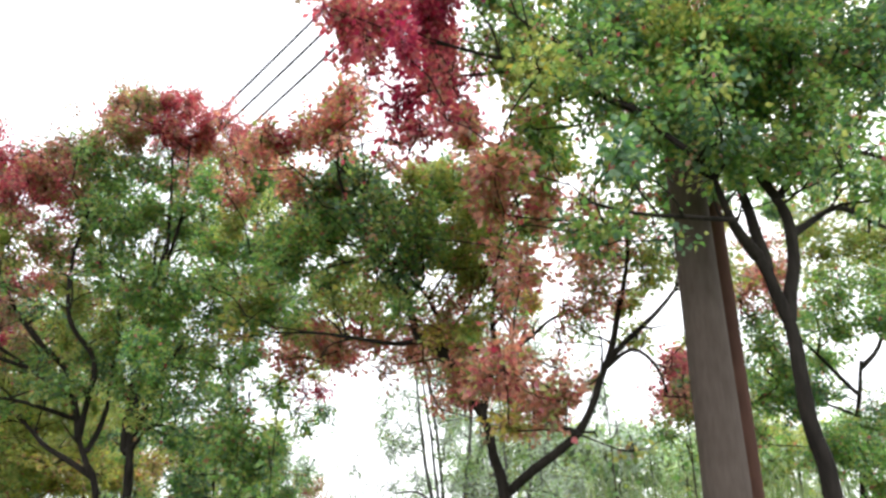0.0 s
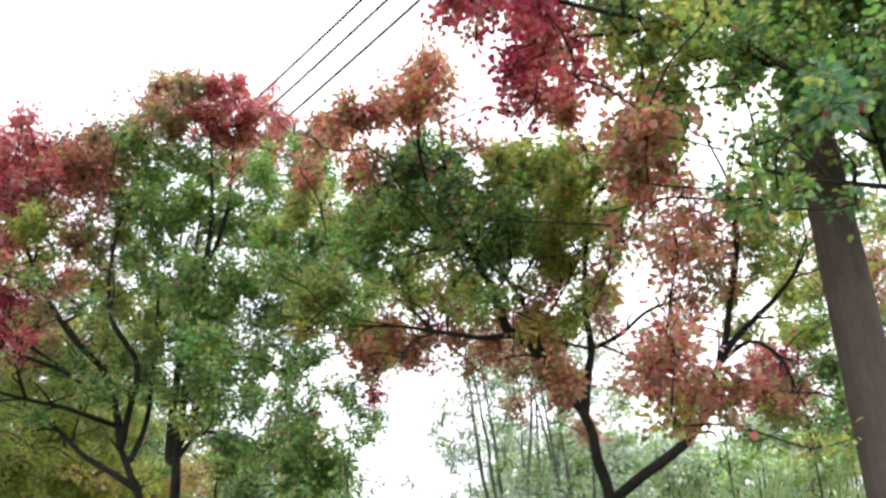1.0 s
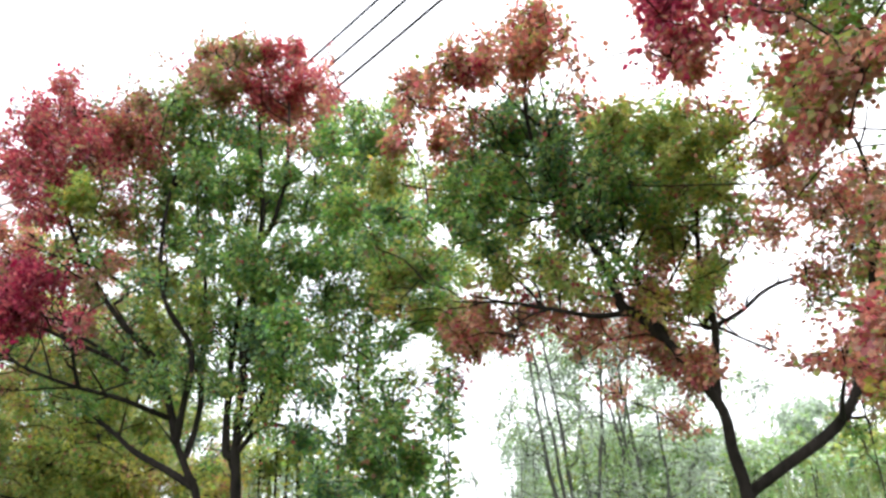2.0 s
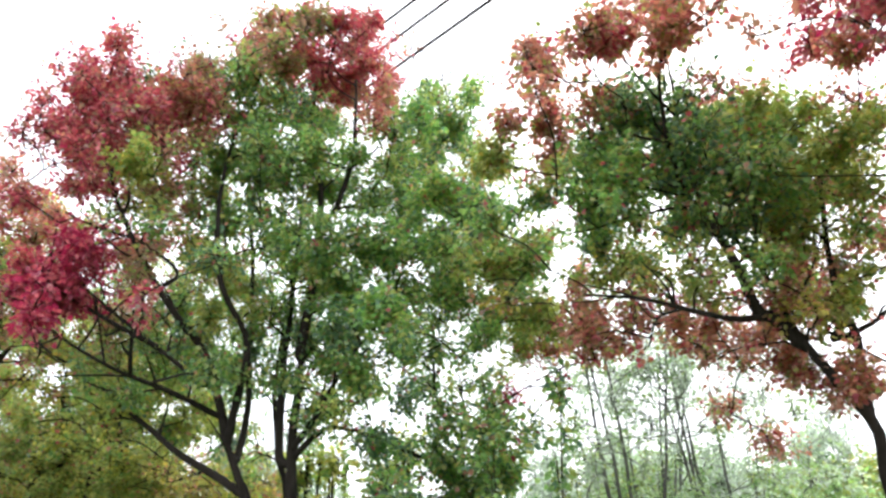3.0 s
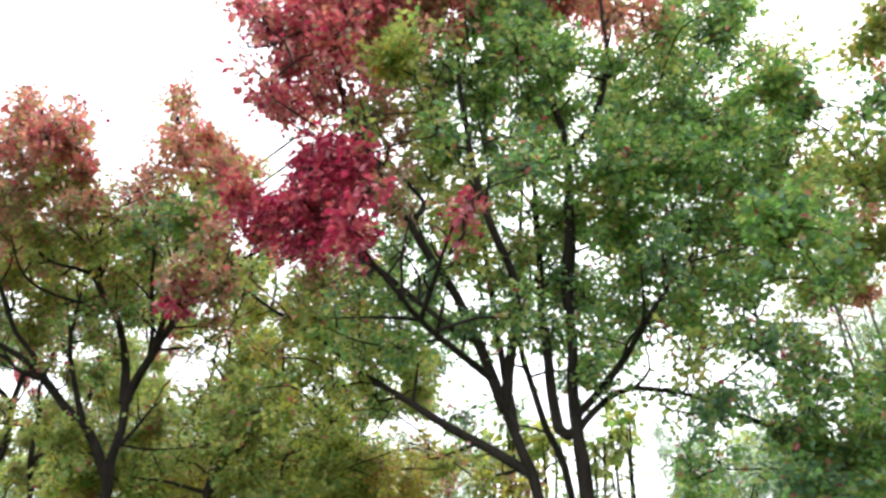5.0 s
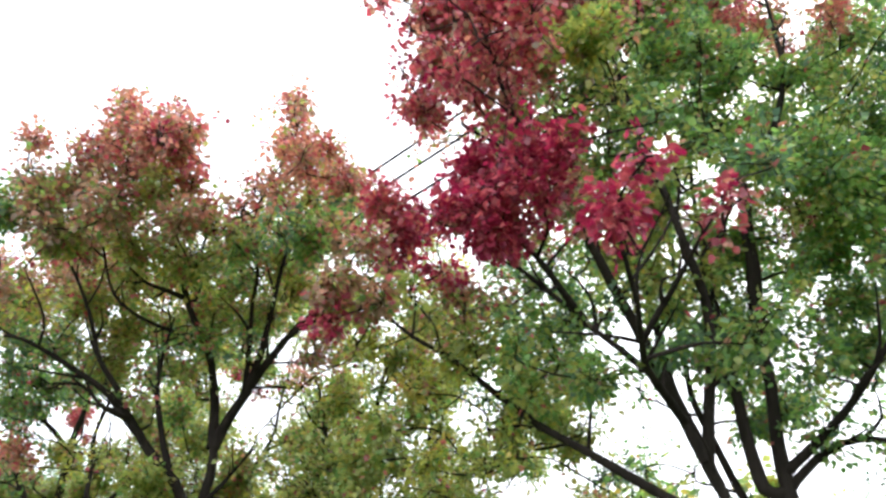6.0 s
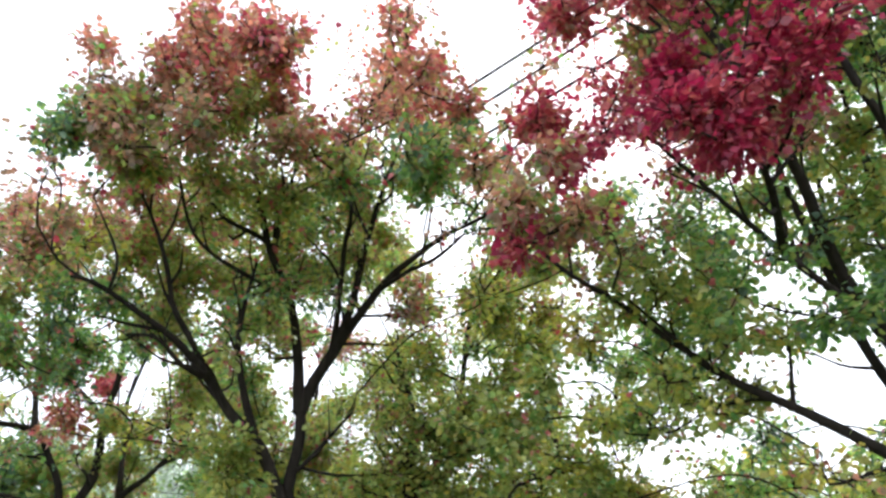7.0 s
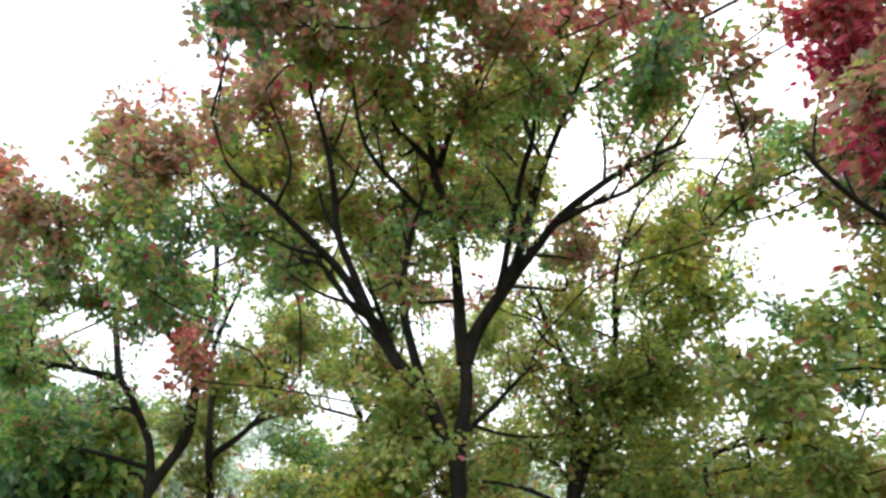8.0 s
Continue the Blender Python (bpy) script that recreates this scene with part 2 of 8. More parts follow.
class Tree:
    """A tree: stems as given, boughs that reach to every clump of foliage, twigs and leaves in the clumps."""
    def __init__(self, name, label, category, base, bark=BARK, leaf=0.038, group="", shape=LOBED, thick=1.0, density=668.0, single=0, turning=0.04):
        self.root = tagged(new(name), label, category, group)
        self.root.location = (*base, 0)
        self.base, self.bark, self.leaf, self.shape, self.thick, self.density = np.array((*base, 0.0)), bark, leaf, shape, thick, density
        self.single, self.turning = single, turning
        self.nodes, self.clumps, self.fine = [], [], shape is LOBED

    def limb(self, name, r0, r1, pts):
        pts = [np.array(p, float) for p in pts]
        if (name == "trunk" and not self.nodes) or pts[0][2] < 2.0 and (not self.nodes or min(np.linalg.norm(pts[0] - n) for n, _ in self.nodes) > 0.12):
            low = self.base * 0.45 + pts[0] * 0.55
            low[2] = 0.7
            pts = [self.base - (0, 0, 0.05), low, *pts]
            grounded = True
        else:
            grounded = False
            if self.nodes:
                near = min(self.nodes, key=lambda n: np.linalg.norm(n[0] - pts[0]))[0]
                if np.linalg.norm(near - pts[0]) > 0.02:
                    pts = [near, *pts] if np.linalg.norm(near - pts[0]) > 0.08 else [near, *pts[1:]]
        line = curve_through(pts)
        t = np.linspace(0, 1, len(line))
        radii = (0.95 * r0 + (min(r1, 0.5 * r1 + 0.004) - 0.95 * r0) * t**0.9) * self.thick
        if grounded:
            radii *= 1 + 0.5 * np.exp(-np.maximum(line[:, 2], 0) / 0.18)
        wob = np.array([noise.noise(Vector(p) * 5.0) for p in line])
        radii *= 1 + 0.10 * wob
        line[1:-1] += (0.022 if r0 > 0.045 else 0.014) * np.array([noise.noise_vector(Vector(p) * 3.0) for p in line[1:-1]])
        stem = Tubes()
        stem.add(line, radii, 12 if r0 > 0.04 else 8)
        stem.build(name, self.bark, self.root)
        self.nodes += [(p, r) for p, r in zip(line, radii) if p[2] > 1.0]
        if name != "limb" or not self.fine:
            return
        run = np.linalg.norm(line[-1] - line[0])
        for f in (0.4, 0.58, 0.74, 0.88, 0.99):
            k = int(f * (len(line) - 1))
            if line[k][2] < 2.3 or k < 1 or run < 0.35:
                continue
            ahead = line[k] - line[k - 1]
            way = 0.8 * ahead / np.linalg.norm(ahead) + 0.75 * unit(1)[0] + (0, 0, 0.25)
            way *= min(0.5, 0.3 * run) * rng.uniform(0.6, 1.1) / np.linalg.norm(way)
            tip = line[k] + way + rng.normal(size=3) * 0.04 + (0, 0, 0.05)
            shoot = curve_through([line[k], line[k] + 0.5 * way + rng.normal(size=3) * 0.03, tip], 0.06)
            thin = np.linspace(min(radii[k] * 0.75, 0.013), 0.003, len(shoot))
            bough = Tubes()
            bough.add(shoot, thin, 6)
            bough.build("bough", self.bark, self.root)
            self.nodes += list(zip(shoot[1:], thin[1:]))

    def foliage(self, colour, clumps):
        self.clumps += [(colour, *c) for c in clumps]

    def grow(self):
        twigs, joined = Tubes(), Tubes()
        nodes = np.array([n for n, _ in self.nodes])
        thick = np.array([r for _, r in self.nodes])
        todo = sorted(self.clumps, key=lambda c: np.min(np.linalg.norm(nodes - np.array(c[1:4]), axis=1)))
        heap = {}
        for colour, x, y, z, r, h, dense in todo:
            c = np.array((x, y, z))
            foot = c - (0, 0, 0.45 * h)
            off = nodes - foot
            cost = np.linalg.norm(off, axis=1) + 1.6 * np.maximum(off[:, 2] + 0.05, 0)
            k = int(np.argmin(cost))
            start = nodes[k]
            gap = np.linalg.norm(foot - start)
            if gap > 0.06:
                mid = start * 0.5 + foot * 0.5 + rng.normal(size=3) * 0.07 * gap + (0, 0, 0.06 * gap)
                line = curve_through([start, mid, foot, c + (0, 0, 0.3 * h)], 0.06)
                r0 = min(thick[k] * 0.7, 0.007 + 0.016 * gap)
                radii = np.linspace(max(r0, 0.006), 0.004, len(line)) * self.thick
                bough = Tubes() if self.fine else joined
                bough.add(line, radii, 5)
                if self.fine:
                    bough.build("bough", self.bark, self.root)
                nodes, thick = np.concatenate([nodes, line[2:]]), np.concatenate([thick, radii[2:]])
            count = max(6, int((17 if self.fine else 8) * (r * h / 0.07) ** 0.6 * max(0.4, min(1.0, self.density * dense / 150))))
            ends = unit(count) * np.array((r, r * 1.25, h)) * rng.uniform(0.4, 1.5, (count, 1)) + c
            total = dense * self.density * (r * h) / 0.0765 * (0.06 / self.leaf) ** 2
            per = np.maximum(1, rng.poisson(total / count, count))
            for end, n in zip(ends, per):
                root = c + (foot - c) * rng.uniform(0, 1)
                mid = root * 0.5 + end * 0.5 + rng.normal(size=3) * 0.12 * r
                twigs.add([root, mid, end], (0.004, 0.003, 0.0016), 3)
                knots = rng.uniform(0.15, 1.05, max(2, n // 2))
                f = np.append(rng.choice(knots, n - 1) + rng.normal(0, 0.035, n - 1), 1.0)
                at = root + (end - root) * f[:, None] + 4 * (f * (1 - f))[:, None] * (mid - root * 0.5 - end * 0.5)
                spread = unit(n)
                at = at + spread * rng.uniform(0.015, 0.09, (n, 1))
                way = spread * (0.85, 0.85, 0.6) + (end - root)[None] / (np.linalg.norm(end - root) + 1e-6) * 0.4 + np.array((0, 0, -0.32))
                up = unit(n) * 0.7 + np.array((0, 0, 0.75))
                size = self.leaf * rng.uniform(0.62, 1.3, n)
                tone = np.where(rng.random(n) < 0.56, 3, rng.integers(0, 3, n))
                tone[rng.random(n) < self.turning] = 4
                for q in range(5):
                    pick = tone == q
                    if pick.any():
                        heap.setdefault(TURNED[rng.integers(0, 3)] if q == 4 else colour if q == 3 else AMONG[colour][q], []).append((at[pick], way[pick], up[pick], size[pick]))
        for ob in (joined.build("bough_work", self.bark, self.root), twigs.build("twig_work", TWIG, self.root)):
            if ob:
                tagged(ob, kind="stuff")
        heap = {colour: [np.concatenate(s) for s in zip(*sets)] for colour, sets in heap.items()}
        reach = -9.0
        if self.single:
            reach = np.sort(np.concatenate([h[0] @ ROADSIDE for h in heap.values()]))[self.single]
        middle = np.median(np.concatenate([h[0] @ ROADSIDE for h in heap.values()]))
        for colour, (at, way, up, size) in heap.items():
            near = at @ ROADSIDE < reach
            for k in np.flatnonzero(near):
                one_leaf(at[k], way[k], up[k], size[k], colour, self.root)
            inner = (at @ ROADSIDE > middle) & self.fine
            for pick, cut in ((~near & ~inner, MANY if self.fine else self.shape), (~near & inner, KITE)):
                if pick.any():
                    tagged(leaves("foliage", at[pick], way[pick], up[pick], size[pick], LEAF[colour], self.root, WORDS[colour], cut), kind="stuff")


# ground
size_out, cells = 2000.0, 60
gx = np.sign(np.linspace(-1, 1, cells + 1)) * np.abs(np.linspace(-1, 1, cells + 1)) ** 3 * size_out
gv = np.array([(x - 3, y + 8, 0.06 * noise.noise(Vector((x * 0.2, y * 0.2, 0))) - 0.03) for y in gx for x in gx])
gi = np.array([(r * (cells + 1) + c, r * (cells + 1) + c + 1, (r + 1) * (cells + 1) + c + 1, (r + 1) * (cells + 1) + c) for r in range(cells) for c in range(cells)])
ground = mesh_object("ground", gv, np.full(len(gi), 4), gi.ravel(), [GROUND], smooth=True)
tagged(ground, "uneven grassy ground under the row of trees", "ground", kind="structure")

# the utility pole, the brown post behind it, and its three wires
POLE_AT, WIRE_WAY, SPAN, SAG = np.array((1.41, 5.09, 0.0)), np.array((-0.743, 0.669, 0.0)), 60.0, 2.9


def utility_pole(place):
    pole = tagged(new("utility_pole"), "weathered grey-brown wooden utility pole beside the trees", "utility pole")
    pole.location = place
    shaft = Tubes()
    line = curve_through([(*place[:2], z) for z in (-0.2, 2.0, 4.0, 6.0, 8.0, 9.3)], 0.3)
    shaft.add(line, np.interp(line[:, 2], (0, 3.3, 9.3), (0.16, 0.133, 0.10)), 24)
    shaft.build("shaft", POLE, pole)
    cap = Tubes()
    cap.add([(*place[:2], 9.29), (*place[:2], 9.33), (*place[:2], 9.36)], (0.106, 0.106, 0.02), 24)
    cap.build("cap", POST, pole)
    for z in WIRE_HEIGHTS:
        spool = Tubes()
        at = place + WIRE_WAY * 0.14
        spool.add([(*at[:2], z - 0.05), (*at[:2], z), (*at[:2], z + 0.05)], (0.035, 0.022, 0.035), 12)
        spool.build("insulator", GREY_BARK, pole)
    return pole


WIRE_HEIGHTS = (8.97, 8.58, 8.13)
utility_pole(POLE_AT)
utility_pole(POLE_AT + WIRE_WAY * SPAN)
for z in WIRE_HEIGHTS:
    s = np.linspace(0, SPAN, 120)
    line = POLE_AT + WIRE_WAY * (0.14 + s[:, None])
    line[:, 2] = z - 4 * SAG * (s / SPAN) * (1 - s / SPAN)
    strand = Tubes()
    strand.add(line, np.full(len(s), 0.02), 6)
    wire = strand.build("overhead_wire", WIRE, None)
    tagged(wire, "thin black overhead wire strung from the utility pole", "wire", "overhead wires")
post = tagged(new("brown_post"), "slim reddish-brown painted post close behind the pole", "post")
post.location = (1.69, 5.5, 0)
rod = Tubes()
rod.add([(1.69, 5.5, z) for z in (-0.2, 1.0, 2.0, 3.0, 4.0, 5.0, 6.2)], np.full(7, 0.09), 16)
rod.build("shaft", POST, post)

# the row of maples
maple = Tree("maple_tree", "green maple with a crimson limb, standing beside the pole", "tree", (1.75, 4.6), group="row of maples", leaf=0.042, density=470.0, single=300)
maple.limb("trunk", .082, .06, [(1.83, 4.6, 1.73), (1.79, 4.6, 2.06), (1.78, 4.6, 2.38), (1.76, 4.6, 2.73), (1.7, 4.6, 2.96), (1.64, 4.6, 3.15)])
maple.limb("limb", .048, .024, [(1.75, 4.6, 2.76), (1.86, 4.62, 3.09), (1.89, 4.65, 3.37), (1.85, 4.7, 3.59), (1.77, 4.75, 3.83), (1.69, 4.75, 4.18), (1.68, 4.7, 4.61)])
maple.limb("limb", .045, .02, [(1.64, 4.6, 3.15), (1.49, 4.5, 3.32), (1.39, 4.4, 3.49), (1.32, 4.3, 3.65)])
maple.limb("limb", .045, .02, [(1.67, 4.6, 3.07), (1.69, 4.7, 3.4), (1.68, 4.8, 3.73), (1.74, 4.9, 4.22), (2.01, 5, 5)])
maple.limb("limb", .024, .01, [(1.23, 4.2, 3.63), (0.9, 4.3, 4.07), (0.66, 4.4, 4.49), (0.38, 4.5, 4.8), (0.15, 4.5, 5.01)])
maple.limb("limb", .025, .01, [(0.96, 4.3, 4.0), (0.35, 4.4, 4.45), (-0.14, 4.4, 4.61), (-0.68, 4.4, 4.78)])
maple.limb("limb", .02, .008, [(0.62, 4.4, 4.45), (0.25, 4.5, 4.51), (-0.49, 4.5, 4.46)])
maple.limb("limb", .02, .008, [(1.41, 4.35, 3.3), (1.03, 4.2, 3.27), (0.75, 4.1, 3.27), (0.47, 4.1, 3.35)])
maple.limb("limb", .03, .015, [(1.91, 4.8, 3.57), (2.16, 4.7, 3.9), (2.45, 4.7, 3.91), (2.73, 4.7, 3.81)])
maple.limb("limb", .03, .02, [(1.88, 4.7, 3.27), (2.33, 4.9, 3.58), (2.75, 5.1, 3.52)])
maple.foliage("green", [(0.04, 4.59, 5.34, 0.29, 0.24, 1.24), (0.31, 5, 5.29, 0.3, 0.26, 1.43), (0.39, 4.75, 5.51, 0.3, 0.25, 1.12), (0.83, 4.83, 5.45, 0.3, 0.26, 1.13), (1.03, 5.31, 5.37, 0.23, 0.2, 0.5), (1.14, 5.53, 5.66, 0.21, 0.18, 0.91), (2.28, 4.53, 5.42, 0.45, 0.38, 1.13), (-0.14, 4.78, 5.04, 0.2, 0.17, 0.2), (-0.01, 4.72, 4.98, 0.25, 0.22, 0.41), (0.56, 4.67, 4.92, 0.28, 0.24, 0.45), (0.78, 4.97, 5.14, 0.21, 0.17, 0.61), (0.9, 5.36, 4.98, 0.2, 0.18, 0.98), (0.95, 4.62, 4.89, 0.27, 0.23, 0.75), (1.14, 4.81, 5.2, 0.32, 0.27, 1.3), (1.18, 4.92, 4.88, 0.37, 0.32, 0.87), (1.67, 4.26, 5.11, 0.41, 0.35, 1.18)])
maple.foliage("green", [(1.94, 4.62, 5.12, 0.38, 0.32, 1.33), (2.65, 4.41, 4.81, 0.32, 0.27, 1.13), (2.83, 4.88, 4.78, 0.4, 0.34, 1.03), (0.07, 4.38, 4.61, 0.17, 0.15, 0.44), (0.39, 5.03, 4.73, 0.26, 0.22, 0.72), (1.22, 4.53, 4.48, 0.23, 0.2, 1.5), (1.58, 5.57, 4.36, 0.23, 0.2, 1.5), (1.6, 4.28, 4.58, 0.36, 0.31, 1.26), (1.65, 4.79, 4.46, 0.24, 0.21, 1.43), (1.83, 4.72, 4.38, 0.38, 0.32, 1.5), (1.9, 4.26, 4.46, 0.34, 0.29, 1.37), (1.91, 4.54, 4.47, 0.2, 0.17, 0.57), (2.01, 5.01, 4.61, 0.2, 0.18, 0.5), (2.64, 4.7, 4.62, 0.18, 0.15, 1.18), (-0.61, 5.76, 3.87, 0.18, 0.16, 0.31), (0.26, 4.42, 4.06, 0.14, 0.12, 0.48)])
maple.foliage("green", [(0.3, 4.54, 4.06, 0.14, 0.12, 0.5), (0.33, 4.56, 3.99, 0.16, 0.13, 1.5), (0.4, 4.51, 3.86, 0.2, 0.18, 0.22), (0.59, 4.21, 3.98, 0.19, 0.16, 0.18), (0.68, 4.19, 4.18, 0.26, 0.22, 1.29), (0.94, 5, 3.77, 0.17, 0.15, 0.71), (1, 4.31, 4.03, 0.31, 0.26, 1.5), (1.1, 3.55, 3.82, 0.19, 0.17, 0.54), (1.5, 4.43, 3.78, 0.25, 0.21, 1.22), (1.87, 4.56, 3.85, 0.21, 0.18, 1.19), (2.03, 4.44, 3.76, 0.24, 0.21, 1.03), (2.03, 4.49, 4.1, 0.34, 0.29, 1.28), (2.07, 4.78, 4.17, 0.17, 0.14, 1.5), (2.17, 5.56, 4.16, 0.21, 0.18, 0.71), (2.31, 4.96, 4.01, 0.21, 0.19, 0.68), (2.34, 4.67, 3.77, 0.25, 0.21, 0.46)])
maple.foliage("green", [(2.39, 4.64, 4.09, 0.31, 0.26, 0.3), (0.69, 4.34, 3.65, 0.17, 0.14, 0.56), (1.93, 3.99, 3.5, 0.16, 0.14, 0.59), (2.45, 4.56, 3.59, 0.22, 0.19, 0.63), (2.57, 4.46, 3.64, 0.23, 0.2, 0.36), (0.55, 4.1, 3.15, 0.13, 0.11, 1.37), (0.71, 4.1, 3.18, 0.15, 0.12, 0.67)])
maple.foliage("dark_green", [(2.51, 4.94, 5.34, 0.42, 0.35, 1.12), (0.85, 4.51, 4.79, 0.32, 0.27, 0.99), (2.62, 4.29, 5.13, 0.38, 0.32, 1.08), (2.86, 5.12, 5.12, 0.23, 0.2, 0.35), (0.54, 5.65, 4.65, 0.24, 0.21, 0.29), (1.03, 4.97, 4.57, 0.21, 0.18, 0.11), (1.46, 4.67, 4.32, 0.34, 0.29, 1.5), (1.84, 4.43, 4.69, 0.19, 0.17, 0.62), (2.32, 4.43, 4.62, 0.36, 0.31, 1.02), (2.36, 4.78, 4.44, 0.32, 0.27, 0.81), (2.59, 4.4, 4.57, 0.17, 0.15, 0.26), (2.59, 4.53, 4.26, 0.16, 0.14, 1.09), (1, 4.76, 3.86, 0.17, 0.14, 0.55), (2.25, 4.92, 4.05, 0.19, 0.16, 0.37), (0.56, 3.36, 3.28, 0.16, 0.14, 1.5), (1.31, 4, 3.72, 0.18, 0.16, 1.5)])
maple.foliage("dark_green", [(0.44, 4.2, 3.23, 0.1, 0.09, 0.78), (1.01, 4.1, 3.15, 0.12, 0.1, 0.44)])
maple.foliage("olive", [(0.42, 5.88, 5.37, 0.2, 0.17, 0.83), (1.72, 5.23, 5.41, 0.25, 0.22, 0.34), (2.63, 5.88, 5.29, 0.24, 0.21, 0.93), (0.16, 4.86, 4.88, 0.16, 0.14, 0.73), (0.16, 4.97, 4.85, 0.19, 0.16, 0.47), (0.58, 5.08, 4.92, 0.23, 0.2, 0.51), (1.5, 4.67, 5.02, 0.32, 0.27, 1.23), (0.3, 4.39, 4.53, 0.21, 0.19, 1), (0.46, 4.38, 4.28, 0.24, 0.21, 0.65), (0.5, 4.42, 4.42, 0.17, 0.15, 0.12), (0.97, 5.15, 4.51, 0.16, 0.14, 0.84), (1.34, 4.41, 4.6, 0.34, 0.29, 1.22), (0.25, 3.62, 3.95, 0.16, 0.14, 0.43), (1.51, 4.68, 3.84, 0.21, 0.18, 0.22), (-0.04, 4.53, 3.7, 0.15, 0.13, 0.91), (0.07, 4.17, 3.64, 0.16, 0.13, 1.06)])
maple.foliage("lime", [(0.23, 4.7, 4.33, 0.16, 0.14, 0.39), (0.56, 5.47, 4.3, 0.23, 0.2, 1.5)])
maple.foliage("rust", [(0.31, 5.06, 4.51, 0.2, 0.17, 0.34), (-1.1, 4.92, 4.25, 0.26, 0.23, 0.11), (-0.14, 4.23, 3.96, 0.1, 0.09, 0.72), (0.15, 4.75, 3.96, 0.22, 0.19, 1.5), (0.36, 5, 3.86, 0.17, 0.15, 1), (0, 4.03, 3.53, 0.22, 0.19, 0.93), (0.02, 4.34, 3.46, 0.19, 0.16, 1.15), (0.04, 4.94, 3.33, 0.18, 0.15, 0.4)])
maple.foliage("red", [(-0.92, 4.28, 5.28, 0.23, 0.2, 0.78), (-0.43, 5.21, 5.29, 0.23, 0.2, 1.5), (0.23, 5.99, 5.53, 0.23, 0.2, 0.37), (1.55, 5.03, 5.69, 0.41, 0.35, 1.11), (-1.06, 4.44, 5.02, 0.21, 0.18, 0.5), (-1.01, 4.3, 4.9, 0.19, 0.16, 1.5), (-0.92, 4.56, 4.91, 0.2, 0.18, 0.53), (-0.89, 4.48, 4.77, 0.15, 0.12, 1.48), (-0.69, 4.74, 5.18, 0.24, 0.2, 1.5), (-0.44, 4.43, 5.2, 0.18, 0.15, 1.5), (-0.39, 4.62, 4.98, 0.24, 0.21, 0.82), (-0.36, 5.29, 4.86, 0.19, 0.16, 1.5), (-0.34, 4.88, 4.86, 0.26, 0.22, 0.98), (-0.16, 5.84, 4.86, 0.18, 0.16, 1.5), (-0.1, 5.28, 5.06, 0.23, 0.2, 0.25), (-0.84, 4.42, 4.46, 0.21, 0.18, 0.15)])
maple.foliage("red", [(-0.82, 4.29, 4.72, 0.2, 0.17, 1.27), (-0.42, 4.53, 4.44, 0.15, 0.13, 0.45), (-0.25, 4.35, 4.45, 0.15, 0.13, 0.44), (-0.2, 4.77, 4.41, 0.16, 0.14, 0.4), (-0.57, 4.72, 4.11, 0.21, 0.19, 0.43), (-0.48, 4.54, 4.16, 0.12, 0.1, 1.5), (-0.29, 4.21, 4.02, 0.14, 0.11, 0.75), (0.17, 4.8, 3.66, 0.17, 0.15, 0.2)])
maple.foliage("crimson", [(-0.4, 4.22, 4.81, 0.21, 0.18, 1.05), (-0.32, 4.18, 5.06, 0.24, 0.2, 1.32), (-0.65, 4.59, 4.3, 0.17, 0.15, 0.43), (-0.57, 4.61, 4.4, 0.16, 0.14, 0.77), (-0.53, 3.91, 4.32, 0.16, 0.14, 1.09)])
maple.grow()
maple = Tree("maple_tree", "spreading maple with forked dark stems, green and rust leaves", "tree", (0.1, 6.4), group="row of maples", single=300, turning=0.07)
maple.limb("trunk", 0.07, 0.05, [(0.05, 6.35, 1.76), (-0.02, 6.25, 2.1), (-0.12, 6.16, 2.39), (-0.37, 6.25, 2.86)])
maple.limb("limb", 0.05, 0.012, [(-0.37, 6.25, 2.86), (-0.56, 6.24, 3.03), (-0.63, 6.25, 3.07), (-0.73, 6.25, 3.38), (-0.89, 6.2, 3.72), (-1.02, 6.1, 4.03), (-1.09, 6, 4.36)])
maple.limb("limb", 0.014, 0.004, [(-1.09, 6, 4.36), (-1.12, 5.95, 4.72), (-1.17, 5.9, 5.01)])
maple.limb("limb", 0.014, 0.004, [(-1.09, 6, 4.36), (-1.32, 5.9, 4.53), (-1.55, 5.8, 4.82)])
maple.limb("limb", 0.011, 0.004, [(-1.1, 6, 4.41), (-0.99, 5.95, 4.67), (-0.88, 5.9, 4.93)])
maple.limb("limb", 0.028, 0.006, [(-0.56, 6.24, 3.03), (-0.85, 6.2, 3.01), (-1.24, 6.1, 3.05), (-1.54, 6, 3.06), (-1.83, 5.95, 3.06)])
maple.limb("limb", 0.012, 0.004, [(-1.16, 6.12, 3.06), (-1.36, 6.05, 2.95), (-1.45, 6, 2.76)])
maple.limb("limb", 0.01, 0.004, [(-1.23, 6.1, 3.06), (-1.26, 6.05, 3.18), (-1.39, 6, 3.25)])
maple.limb("limb", 0.026, 0.006, [(-0.34, 6.28, 2.83), (-0.42, 6.3, 3.05), (-0.55, 6.3, 3.41), (-0.74, 6.25, 3.6), (-0.98, 6.2, 3.83), (-1.44, 6.1, 3.91)])
maple.limb("limb", 0.015, 0.004, [(-0.41, 6.3, 3.09), (-0.19, 6.35, 3.38), (-0.01, 6.4, 3.71)])
maple.limb("limb", 0.014, 0.004, [(-0.53, 6.3, 3.41), (-0.31, 6.4, 3.79), (0.13, 6.5, 4.22)])
maple.limb("limb", 0.013, 0.004, [(-0.73, 6.25, 3.38), (-0.59, 6.2, 3.56), (-0.65, 6.15, 3.92)])
